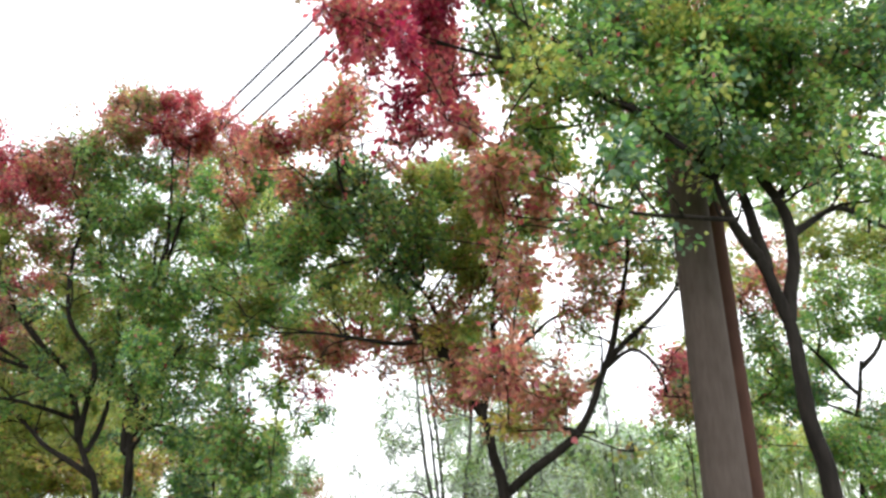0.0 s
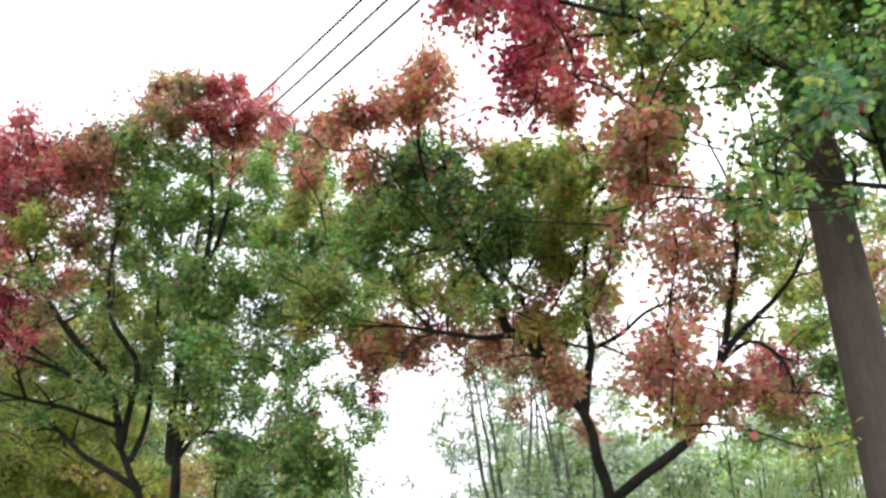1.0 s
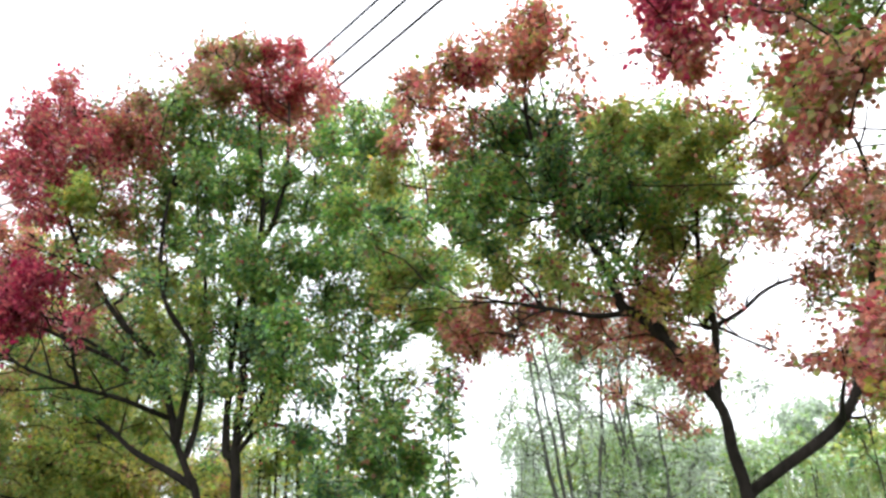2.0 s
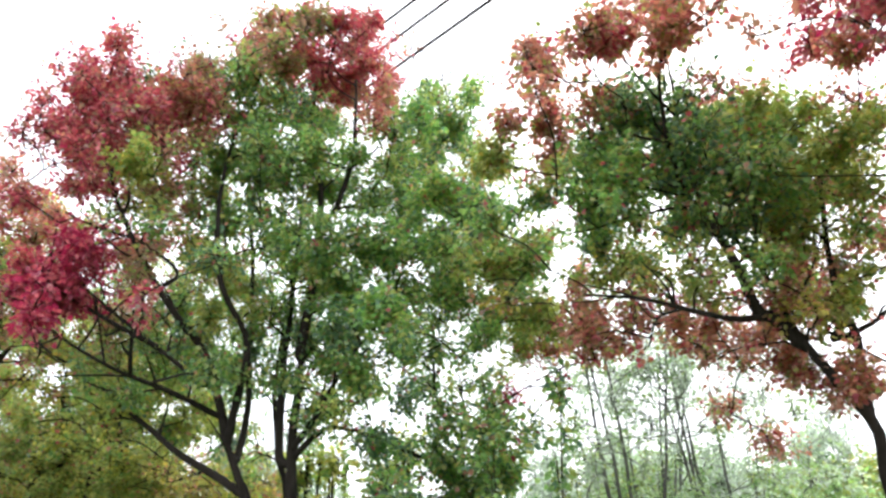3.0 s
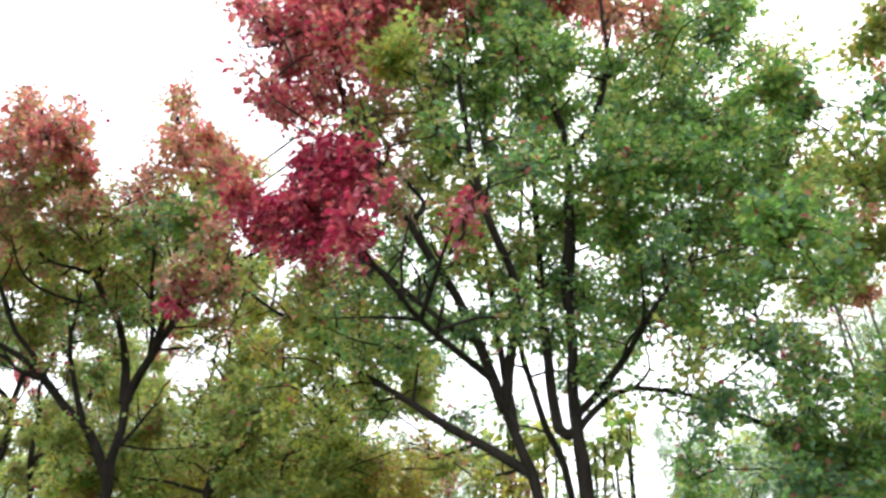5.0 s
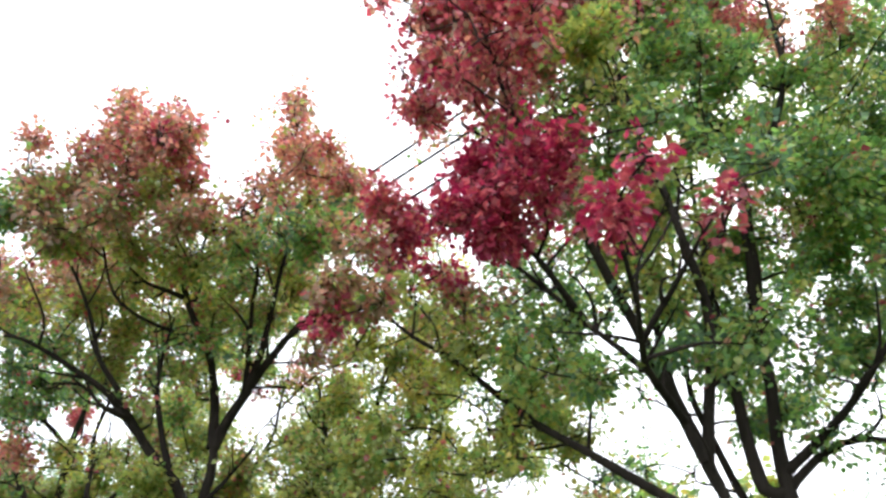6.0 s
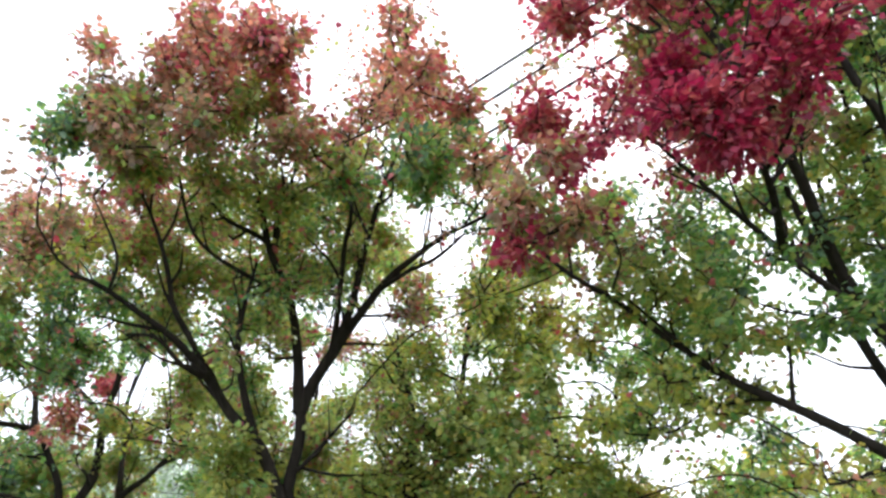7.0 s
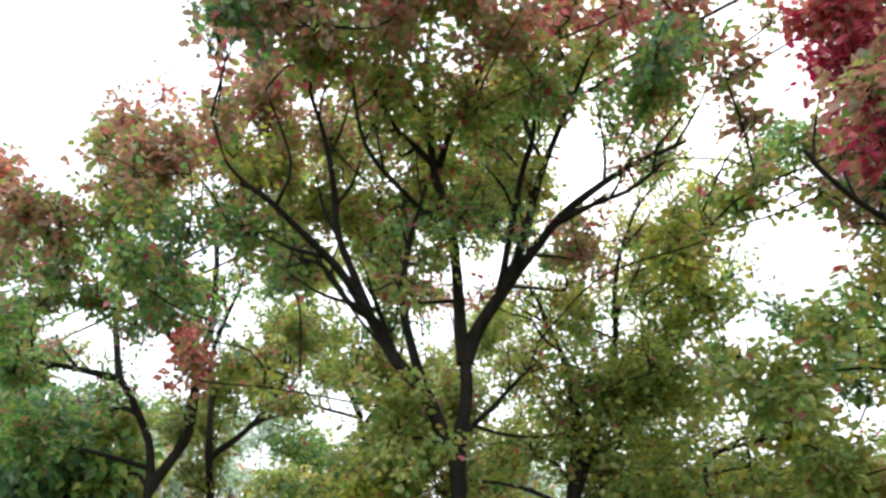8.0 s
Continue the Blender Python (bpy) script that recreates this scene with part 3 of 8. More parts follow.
maple.limb("limb", 0.012, 0.004, [(-0.89, 6.2, 3.71), (-1.1, 6.1, 3.73), (-1.46, 6, 3.61), (-1.85, 5.9, 3.44)])
maple.limb("limb", 0.038, 0.008, [(-0.12, 6.16, 2.39), (-0.04, 6.25, 2.7), (0.01, 6.33, 2.98), (0, 6.4, 3.25), (0.04, 6.45, 3.61), (0.13, 6.5, 4.17), (0.2, 6.5, 4.66)])
maple.limb("limb", 0.018, 0.006, [(-0.08, 6.33, 2.95), (-0.27, 6.3, 3), (-0.4, 6.3, 3.1)])
maple.limb("limb", .03, .01, [(0.1, 6.7, 3.03), (0.32, 6.6, 3.12), (0.55, 6.5, 3.28), (0.9, 6.4, 3.38)])
maple.limb("limb", .047, .008, [(0.09, 6.4, 1.82), (0.29, 6.2, 1.98), (0.64, 6.05, 2.25), (0.84, 6.0, 2.65), (1.02, 6.0, 3.16), (1.15, 6.0, 3.79), (1.14, 6.0, 4.25), (1.06, 6.05, 4.6)])
maple.limb("limb", .03, .01, [(0.91, 6.0, 2.8), (1.25, 6.0, 3.11), (1.45, 5.9, 3.33), (1.63, 5.8, 3.6)])
maple.limb("limb", .022, .008, [(0.9, 6.0, 2.74), (1.08, 5.9, 2.85), (1.22, 5.8, 2.72), (1.29, 5.8, 2.49)])
maple.limb("limb", .012, .006, [(0.62, 6.05, 2.23), (0.75, 6.0, 2.24), (0.77, 6.0, 2.2)])
maple.limb("limb", .022, .008, [(-0.9, 6.4, 3.88), (-1.22, 5.9, 4.17), (-1.29, 5.7, 4.51), (-1.17, 5.6, 4.96)])
maple.limb("limb", .022, .008, [(-0.06, 6.7, 4.03), (0.19, 6.3, 4.26), (0.43, 6.0, 4.42), (0.55, 5.8, 4.66)])
maple.foliage("green", [(-0.49, 6.65, 4.81, 0.2, 0.17, 1.47), (-0.46, 6.96, 4.77, 0.17, 0.15, 0.46), (-1.48, 6.52, 4.35, 0.26, 0.23, 1.5), (-1.39, 6.1, 4.46, 0.26, 0.23, 1.01), (-0.99, 5.92, 4.27, 0.29, 0.25, 0.3), (-0.29, 6.57, 4.58, 0.31, 0.26, 1.06), (-0.14, 6.65, 4.65, 0.25, 0.22, 0.47), (-0.12, 6.58, 4.75, 0.25, 0.22, 1.13), (0.33, 6.78, 4.3, 0.25, 0.21, 0.53), (-2.84, 7.45, 3.95, 0.17, 0.15, 0.17), (-2.7, 6.76, 4.13, 0.22, 0.19, 1.25), (-2.04, 6.95, 4.07, 0.15, 0.13, 0.26), (-1.59, 5.83, 3.88, 0.18, 0.16, 0.8), (-1.5, 6.26, 4.02, 0.3, 0.26, 0.83), (-1.48, 6.2, 4.01, 0.16, 0.14, 0.4), (-1.46, 7, 3.92, 0.22, 0.19, 0.24)])
maple.foliage("green", [(-1.04, 6.01, 3.77, 0.21, 0.17, 0.49), (-0.99, 6.54, 4.22, 0.25, 0.21, 1.24), (-0.84, 5.63, 3.83, 0.22, 0.19, 0.29), (-0.54, 6.19, 4.06, 0.34, 0.29, 1.3), (0.15, 6.76, 4.08, 0.26, 0.23, 0.37), (0.31, 6.42, 3.83, 0.14, 0.12, 0.61), (1.41, 5.48, 3.96, 0.24, 0.21, 1.36), (-2.36, 5.95, 3.55, 0.21, 0.18, 0.45), (-2.15, 6.85, 3.68, 0.23, 0.2, 0.41), (-2.05, 6.68, 3.6, 0.3, 0.26, 0.41), (-1.73, 5.82, 3.69, 0.28, 0.24, 1.09), (-0.97, 6.01, 3.56, 0.23, 0.2, 0.12), (0.13, 6.6, 3.45, 0.16, 0.14, 0.71), (1.31, 6.14, 3.7, 0.16, 0.14, 1.07), (-0.75, 5.84, 3.21, 0.17, 0.14, 0.6), (0.74, 6.07, 3.08, 0.11, 0.09, 0.78)])
maple.foliage("green", [(1.85, 6.41, 3.17, 0.24, 0.2, 0.36), (2, 6.65, 2.76, 0.27, 0.23, 0.18), (2.05, 6.76, 2.89, 0.26, 0.23, 1.33), (-2.31, 6.69, 2.4, 0.26, 0.22, 0.96), (-2.3, 6.71, 2.58, 0.12, 0.11, 0.47), (1.71, 5.89, 2.45, 0.21, 0.18, 0.46), (2.31, 7.65, 2.55, 0.25, 0.21, 0.66)])
maple.foliage("dark_green", [(-0.65, 7.12, 4.78, 0.18, 0.16, 0.61), (-1.66, 6.16, 4.29, 0.19, 0.16, 0.23), (-1.49, 5.9, 4.43, 0.18, 0.15, 0.17), (-1.37, 6.4, 4.75, 0.22, 0.19, 0.85), (-1.24, 6.82, 4.45, 0.24, 0.2, 0.52), (-1.17, 7.44, 4.37, 0.26, 0.23, 1.15), (-1.12, 6.22, 4.53, 0.24, 0.21, 1.31), (-1.05, 5.9, 4.44, 0.17, 0.15, 0.29), (-0.95, 6.61, 4.53, 0.23, 0.2, 1.01), (-0.59, 6.55, 4.34, 0.21, 0.19, 0.59), (0.38, 7.18, 4.45, 0.24, 0.21, 0.36), (1.99, 6.23, 4.3, 0.21, 0.18, 0.5), (-2.35, 7.02, 4.2, 0.15, 0.13, 1.29), (-1.88, 6.88, 4.22, 0.2, 0.17, 0.84), (-1.51, 6.73, 3.76, 0.16, 0.14, 0.89), (-1.48, 6.4, 4.1, 0.24, 0.2, 0.28)])
maple.foliage("dark_green", [(-1.16, 5.85, 4.06, 0.23, 0.19, 0.51), (-1.05, 7.22, 3.9, 0.25, 0.21, 0.21), (-0.91, 6.05, 4, 0.33, 0.28, 0.25), (-0.85, 6.75, 3.99, 0.24, 0.21, 1.06), (-0.7, 6.63, 4.01, 0.26, 0.22, 0.1), (1.35, 5.86, 3.9, 0.17, 0.15, 0.39), (1.51, 5.29, 3.95, 0.25, 0.22, 0.93), (1.69, 5.81, 3.88, 0.21, 0.18, 0.21), (-0.72, 6.54, 3.5, 0.18, 0.16, 0.13), (-0.69, 6.25, 3.74, 0.27, 0.23, 0.56), (-1.94, 7.38, 2.64, 0.18, 0.16, 0.1)])
maple.foliage("olive", [(-0.53, 6.65, 4.76, 0.24, 0.2, 1.5), (-2.21, 6.54, 4.33, 0.24, 0.2, 0.16), (-0.65, 5.86, 4.35, 0.21, 0.18, 0.62), (-0.54, 7.58, 4.34, 0.17, 0.15, 1.5), (-0.11, 6.34, 4.57, 0.24, 0.2, 1.3), (-0.04, 6.66, 4.31, 0.26, 0.22, 1.22), (-0.01, 6.16, 4.63, 0.2, 0.17, 0.35), (0.53, 6.88, 4.39, 0.25, 0.21, 0.68), (-2.31, 6.19, 4.17, 0.17, 0.14, 1.45), (-2.08, 7.45, 4.23, 0.21, 0.18, 0.11), (-1.8, 6.32, 4.13, 0.19, 0.16, 0.53), (-1.29, 6.52, 3.84, 0.21, 0.18, 0.26), (-0.91, 7.59, 3.87, 0.25, 0.22, 1.45), (-0.52, 6.85, 4.07, 0.18, 0.15, 0.27), (-0.37, 6.53, 4.07, 0.24, 0.2, 0.52), (-0.17, 6.58, 3.83, 0.26, 0.23, 1.22)])
maple.foliage("olive", [(-0.1, 5.93, 4.14, 0.28, 0.23, 1.02), (-0, 5.88, 3.83, 0.23, 0.2, 0.62), (0.05, 5.83, 4.22, 0.22, 0.18, 0.86), (0.29, 6.5, 3.81, 0.22, 0.19, 0.35), (0.31, 6.92, 4.07, 0.15, 0.13, 0.15), (-2.34, 6.66, 3.5, 0.26, 0.22, 0.71), (-1.72, 7.26, 3.3, 0.23, 0.2, 0.52), (-1.42, 6.49, 3.49, 0.22, 0.2, 0.26), (-1.37, 7.03, 3.64, 0.24, 0.21, 0.61), (-1.1, 6.76, 3.37, 0.19, 0.16, 0.14), (-1.07, 6.07, 3.27, 0.2, 0.18, 0.61), (-0.88, 6.33, 3.5, 0.21, 0.17, 0.12), (-0.87, 6.47, 3.26, 0.15, 0.13, 0.58), (-0.52, 6.17, 3.42, 0.2, 0.17, 0.16), (-0.33, 6.35, 3.74, 0.27, 0.23, 0.78), (-0.17, 6.48, 3.63, 0.23, 0.2, 0.86)])
maple.foliage("olive", [(1.21, 6.4, 3.41, 0.18, 0.15, 0.92), (1.24, 6.05, 3.48, 0.2, 0.17, 0.45), (1.31, 5.85, 3.68, 0.24, 0.21, 0.36), (1.45, 5.77, 3.6, 0.2, 0.17, 0.28), (1.48, 6.14, 3.64, 0.17, 0.15, 0.12), (1.6, 6.15, 3.65, 0.19, 0.16, 0.11), (1.76, 6.63, 3.72, 0.16, 0.14, 0.13), (1.84, 5.92, 3.56, 0.22, 0.19, 0.53), (1.97, 6.3, 3.56, 0.24, 0.21, 0.18), (-1.54, 7.07, 3.23, 0.21, 0.18, 0.21), (-0.21, 6.06, 3.12, 0.24, 0.21, 0.94), (1.16, 6.06, 3.02, 0.15, 0.13, 0.47), (1.27, 6.56, 3.15, 0.16, 0.14, 0.47), (2.07, 6.99, 3.18, 0.2, 0.17, 1.5), (0.7, 4.36, 2.01, 0.14, 0.12, 0.17)])
maple.foliage("lime", [(0.41, 6.33, 4.33, 0.19, 0.16, 0.35)])
maple.foliage("yellow", [(0.35, 7.37, 3.69, 0.2, 0.18, 1.5), (-2.21, 6.36, 3.18, 0.15, 0.13, 0.32), (-0.42, 5.97, 3.01, 0.17, 0.15, 0.53), (0.04, 4.36, 2.11, 0.1, 0.08, 0.9)])
maple.foliage("rust", [(-2.06, 5.84, 4.82, 0.1, 0.11, 0.14), (-1.57, 5.69, 4.76, 0.12, 0.13, 1.34), (-1.51, 5.78, 5, 0.1, 0.11, 0.31), (-1.35, 5.85, 5.12, 0.13, 0.14, 0.46), (-1.34, 5.69, 5.08, 0.08, 0.09, 0.27), (-1.27, 5.52, 4.88, 0.13, 0.14, 1.07), (-1.26, 5.65, 5.22, 0.08, 0.09, 0.3), (-1.2, 5.66, 5.22, 0.08, 0.09, 0.76), (-1.14, 5.4, 4.98, 0.1, 0.21, 0.18), (-1.13, 5.57, 5.02, 0.09, 0.1, 1.24), (-1.07, 5.69, 5.17, 0.1, 0.11, 0.19), (-2.24, 6.08, 4.32, 0.16, 0.14, 0.71), (-2.18, 5.88, 4.67, 0.07, 0.08, 0.41), (-2.15, 5.64, 4.55, 0.09, 0.1, 0.11), (-2.1, 5.84, 4.75, 0.08, 0.08, 1.09), (-2.1, 5.76, 4.54, 0.1, 0.11, 0.82)])
maple.foliage("rust", [(-1.96, 5.9, 4.71, 0.21, 0.18, 0.44), (-1.85, 5.37, 4.55, 0.13, 0.14, 1), (-1.84, 6.47, 4.62, 0.17, 0.15, 1.37), (-1.83, 6.62, 4.46, 0.24, 0.2, 0.71), (-1.79, 5.57, 4.59, 0.11, 0.12, 0.74), (-1.68, 6, 4.44, 0.19, 0.16, 0.56), (-1.57, 5.55, 4.63, 0.08, 0.09, 1.28), (-1.31, 5.45, 4.63, 0.23, 0.2, 1.5), (-1.06, 5.24, 4.68, 0.09, 0.09, 0.43), (-1.04, 5.48, 4.73, 0.08, 0.09, 0.52), (-0.83, 5.89, 4.59, 0.22, 0.19, 0.3), (-0.17, 5.43, 4.52, 0.18, 0.16, 1.23), (0.02, 5.85, 4.49, 0.16, 0.14, 0.17), (-2.14, 5.46, 4.15, 0.08, 0.09, 0.75), (-1.32, 8.26, 4.04, 0.2, 0.17, 0.77), (0.45, 5.71, 4, 0.2, 0.18, 0.65)])
maple.foliage("rust", [(0.52, 6.02, 4.19, 0.2, 0.17, 0.39), (0.68, 6.55, 4.09, 0.16, 0.14, 0.36), (0.82, 6.2, 4.25, 0.22, 0.18, 0.58), (0.92, 6.29, 4.15, 0.21, 0.18, 0.41), (0.92, 6.28, 3.77, 0.2, 0.17, 0.33), (0.92, 7.04, 4.07, 0.24, 0.21, 0.96), (1.03, 6.25, 4.01, 0.22, 0.19, 0.58), (1.11, 6.5, 3.96, 0.14, 0.12, 0.6), (1.27, 6.38, 4.18, 0.17, 0.15, 0.75), (1.74, 6.63, 3.76, 0.15, 0.13, 0.21), (-1.64, 6.89, 3.33, 0.16, 0.14, 0.66), (-0.4, 6.37, 3.32, 0.21, 0.18, 0.15), (-0.39, 7.17, 3.3, 0.19, 0.16, 0.28), (-0.27, 6.35, 3.47, 0.17, 0.14, 0.7), (0.08, 5.67, 3.41, 0.16, 0.14, 0.18), (0.08, 6.37, 3.35, 0.21, 0.18, 0.3)])
maple.foliage("rust", [(0.14, 6.57, 3.55, 0.21, 0.18, 0.39), (0.32, 7.15, 3.38, 0.15, 0.13, 0.61), (0.58, 6.01, 3.26, 0.17, 0.15, 0.22), (0.76, 6.04, 3.46, 0.12, 0.1, 0.52), (0.77, 6.12, 3.28, 0.2, 0.17, 0.6), (1.01, 5.95, 3.32, 0.18, 0.15, 0.17), (1.02, 6.14, 3.69, 0.2, 0.17, 0.44), (2.96, 7.55, 3.71, 0.24, 0.21, 0.64), (-1.77, 6.22, 2.94, 0.17, 0.14, 0.78), (-1.67, 6.41, 2.85, 0.16, 0.14, 0.6), (-1.59, 6.77, 3.14, 0.16, 0.13, 0.86), (-1.38, 6.78, 3.04, 0.17, 0.15, 0.81), (-1.35, 6.49, 3.08, 0.16, 0.14, 0.49), (-1.05, 6.65, 3.14, 0.25, 0.21, 0.44), (-0.93, 6.43, 2.83, 0.16, 0.14, 0.29), (-0.79, 7.02, 3.11, 0.19, 0.17, 0.75)])
maple.foliage("rust", [(-0.69, 6.79, 3.21, 0.21, 0.18, 0.68), (-0.59, 6.3, 2.95, 0.19, 0.16, 0.19), (-0.58, 6.75, 2.87, 0.16, 0.14, 0.2), (-0.48, 6.32, 3.16, 0.16, 0.13, 0.48), (-0.4, 6.29, 3.24, 0.24, 0.21, 0.39), (-0.28, 7.07, 3.15, 0.22, 0.19, 1.5), (-0.27, 6.64, 2.94, 0.23, 0.2, 1.34), (-0.26, 6.39, 2.76, 0.16, 0.13, 0.4), (0.13, 4.21, 2.96, 0.21, 0.18, 0.5), (0.16, 6.6, 3.18, 0.21, 0.18, 0.1), (0.52, 5.9, 3, 0.16, 0.14, 0.23), (0.62, 6.84, 2.93, 0.12, 0.11, 0.39), (0.82, 6.56, 2.75, 0.13, 0.11, 0.49), (-0.5, 7.16, 2.66, 0.18, 0.16, 0.34), (-0.28, 5.96, 2.58, 0.17, 0.15, 1.18), (-0.16, 6.35, 2.66, 0.2, 0.17, 0.74)])
maple.foliage("rust", [(0.02, 4.11, 2.4, 0.17, 0.15, 0.96), (0.08, 4.41, 2.52, 0.11, 0.09, 0.43), (0.11, 4.92, 2.43, 0.21, 0.18, 0.49), (0.18, 8.07, 2.59, 0.22, 0.19, 0.64), (0.22, 4.63, 2.28, 0.16, 0.14, 1.29), (1.49, 6.22, 2.56, 0.18, 0.16, 0.2), (0.32, 4.31, 2.24, 0.14, 0.12, 0.81)])
maple.foliage("russet", [(-0.16, 6.67, 4.15, 0.32, 0.28, 0.77), (0.81, 5.8, 3.36, 0.18, 0.16, 0.73), (1.72, 6.9, 2.81, 0.2, 0.18, 0.56)])
maple.foliage("red", [(-1.98, 5.84, 4.79, 0.11, 0.12, 0.15), (-1.68, 5.48, 4.56, 0.09, 0.1, 0.95), (0.31, 6.07, 4.49, 0.21, 0.18, 0.32), (-1.2, 6.82, 3.26, 0.18, 0.15, 0.58), (1.46, 6.4, 2.81, 0.15, 0.13, 0.68), (-1.78, 7.1, 2.74, 0.11, 0.1, 0.28), (-0.01, 4.34, 2.39, 0.11, 0.09, 1.05)])
maple.grow()
maple = Tree("maple_tree", "tall full maple, green below and red at the top", "tree", (-3.75, 7.85), group="row of maples", single=300)
maple.limb("trunk", .085, .05, [(-3.74, 7.85, 1.9), (-3.76, 7.85, 2.29), (-3.77, 7.85, 2.69), (-3.76, 7.85, 3.11)])
maple.limb("limb", .05, .02, [(-3.76, 7.85, 3.11), (-3.73, 7.85, 3.79), (-3.69, 7.85, 4.34), (-3.78, 8.05, 5.06), (-3.9, 8.15, 5.92)])
maple.limb("limb", .03, .012, [(-3.69, 7.85, 4.32), (-3.51, 7.65, 4.5), (-3.41, 7.55, 5.02), (-3.43, 7.55, 5.71)])
maple.limb("limb", .066, .05, [(-4.05, 7.78, 1.89), (-4.14, 7.72, 2.16), (-4.24, 7.66, 2.4)])
maple.limb("limb", .042, .012, [(-4.24, 7.66, 2.4), (-4.33, 7.7, 2.69), (-4.52, 7.68, 3.13), (-4.76, 7.43, 3.42), (-5.0, 7.25, 3.8), (-5.25, 7.2, 4.3), (-5.4, 7.15, 4.8)])
maple.limb("limb", .036, .010, [(-4.22, 7.66, 2.42), (-4.18, 7.62, 2.84), (-4.16, 7.56, 3.2), (-4.34, 7.32, 3.55), (-4.46, 7.35, 4.2), (-4.5, 7.6, 5.0), (-4.45, 7.8, 5.7)])
maple.limb("limb", .034, .012, [(-4.17, 7.75, 2.3), (-4.2, 8.05, 2.71), (-4.25, 8.15, 3.18), (-4.33, 8.25, 3.94), (-4.42, 8.25, 4.75), (-4.42, 8.25, 5.65)])
maple.limb("limb", .036, .010, [(-4.09, 7.78, 1.98), (-4.4, 7.76, 2.22), (-4.66, 7.76, 2.36), (-5.05, 7.93, 2.63), (-5.51, 7.91, 2.97), (-5.78, 7.86, 3.12), (-6.0, 7.8, 3.3)])
maple.limb("limb", .042, .010, [(-3.87, 7.9, 2.32), (-3.91, 7.95, 2.72), (-3.93, 8, 3.1), (-3.92, 8.05, 3.65), (-3.92, 8.1, 4.25), (-3.91, 8.1, 4.99)])
maple.limb("limb", .03, .012, [(-3.72, 7.85, 2.29), (-3.59, 7.75, 2.49), (-3.44, 7.65, 2.54), (-3.23, 7.55, 2.49), (-3.08, 7.5, 2.44)])
maple.limb("limb", .03, .01, [(-3.75, 7.85, 2.41), (-3.53, 7.55, 2.67), (-3.36, 7.35, 2.94), (-3.1, 7.25, 3.27)])
maple.limb("limb", .04, .015, [(-3.81, 8.05, 1.96), (-3.94, 8.15, 2.41), (-4.05, 8.35, 3.06), (-3.99, 8.45, 4.04), (-3.92, 8.45, 4.88)])
maple.limb("limb", .02, .008, [(-4.75, 7.45, 3.73), (-5.0, 7.25, 3.89), (-5.31, 7.15, 3.96), (-5.53, 7.05, 4.04)])
maple.limb("limb", .025, .008, [(-4.48, 7.65, 2.86), (-4.89, 7.55, 3.15), (-5.18, 7.45, 3.36), (-5.46, 7.35, 3.57)])
maple.limb("limb", .028, .008, [(-4.35, 7.72, 2.62), (-4.62, 7.2, 2.72), (-4.82, 6.6, 2.74), (-4.98, 6.15, 2.84)])
maple.limb("limb", .018, .006, [(-4.72, 6.85, 2.74), (-4.66, 6.55, 2.88), (-4.58, 6.3, 3.02)])
maple.limb("limb", .026, .008, [(-4.8, 7.55, 3.1), (-5.05, 7.2, 3.2), (-5.25, 6.95, 3.28), (-5.42, 6.75, 3.4)])
maple.foliage("green", [(-4.11, 7.26, 5.78, 0.07, 0.08, 0.27), (-3.82, 8.96, 6.13, 0.27, 0.23, 0.7), (-3.32, 8.62, 5.93, 0.22, 0.19, 0.35), (-2.31, 7.97, 5.87, 0.09, 0.1, 0.2), (-2.24, 7.92, 5.97, 0.07, 0.08, 0.79), (-4.48, 8.19, 5.53, 0.19, 0.16, 0.55), (-4.45, 7.26, 5.61, 0.1, 0.11, 0.42), (-4.35, 6.97, 5.42, 0.1, 0.11, 0.36), (-4.33, 7.26, 5.57, 0.09, 0.1, 0.72), (-4.3, 7.31, 5.47, 0.11, 0.12, 0.3), (-3.94, 8.23, 5.66, 0.34, 0.29, 1.25), (-3.85, 7.69, 5.42, 0.18, 0.16, 0.39), (-3.82, 8.99, 5.63, 0.16, 0.13, 0.34), (-2.92, 7.88, 5.62, 0.07, 0.08, 0.36), (-2.81, 7.89, 5.71, 0.13, 0.14, 0.58), (-2.8, 7.74, 5.44, 0.09, 0.1, 0.29)])
maple.foliage("green", [(-2.75, 7.69, 5.65, 0.1, 0.11, 0.58), (-2.74, 7.36, 5.52, 0.08, 0.09, 1.01), (-2.67, 8.1, 5.68, 0.21, 0.18, 0.32), (-2.66, 7.52, 5.56, 0.08, 0.08, 0.54), (-2.64, 7.07, 5.43, 0.08, 0.08, 0.14), (-2.58, 7.98, 5.71, 0.09, 0.1, 0.18), (-2.46, 7.5, 5.26, 0.13, 0.14, 1.5), (-2.4, 7.35, 5.44, 0.08, 0.18, 1.09), (-2.35, 7.65, 5.48, 0.1, 0.11, 0.15), (-2.34, 7.68, 5.66, 0.1, 0.11, 0.67), (-4.78, 8, 5.05, 0.21, 0.18, 0.21), (-4.68, 7.83, 4.95, 0.17, 0.14, 1.13), (-4.56, 7.89, 5.04, 0.23, 0.2, 0.5), (-4.39, 7.93, 5.01, 0.17, 0.15, 0.33), (-4.36, 7.46, 5.25, 0.29, 0.25, 0.91), (-4.36, 8.02, 4.92, 0.23, 0.19, 0.37)])
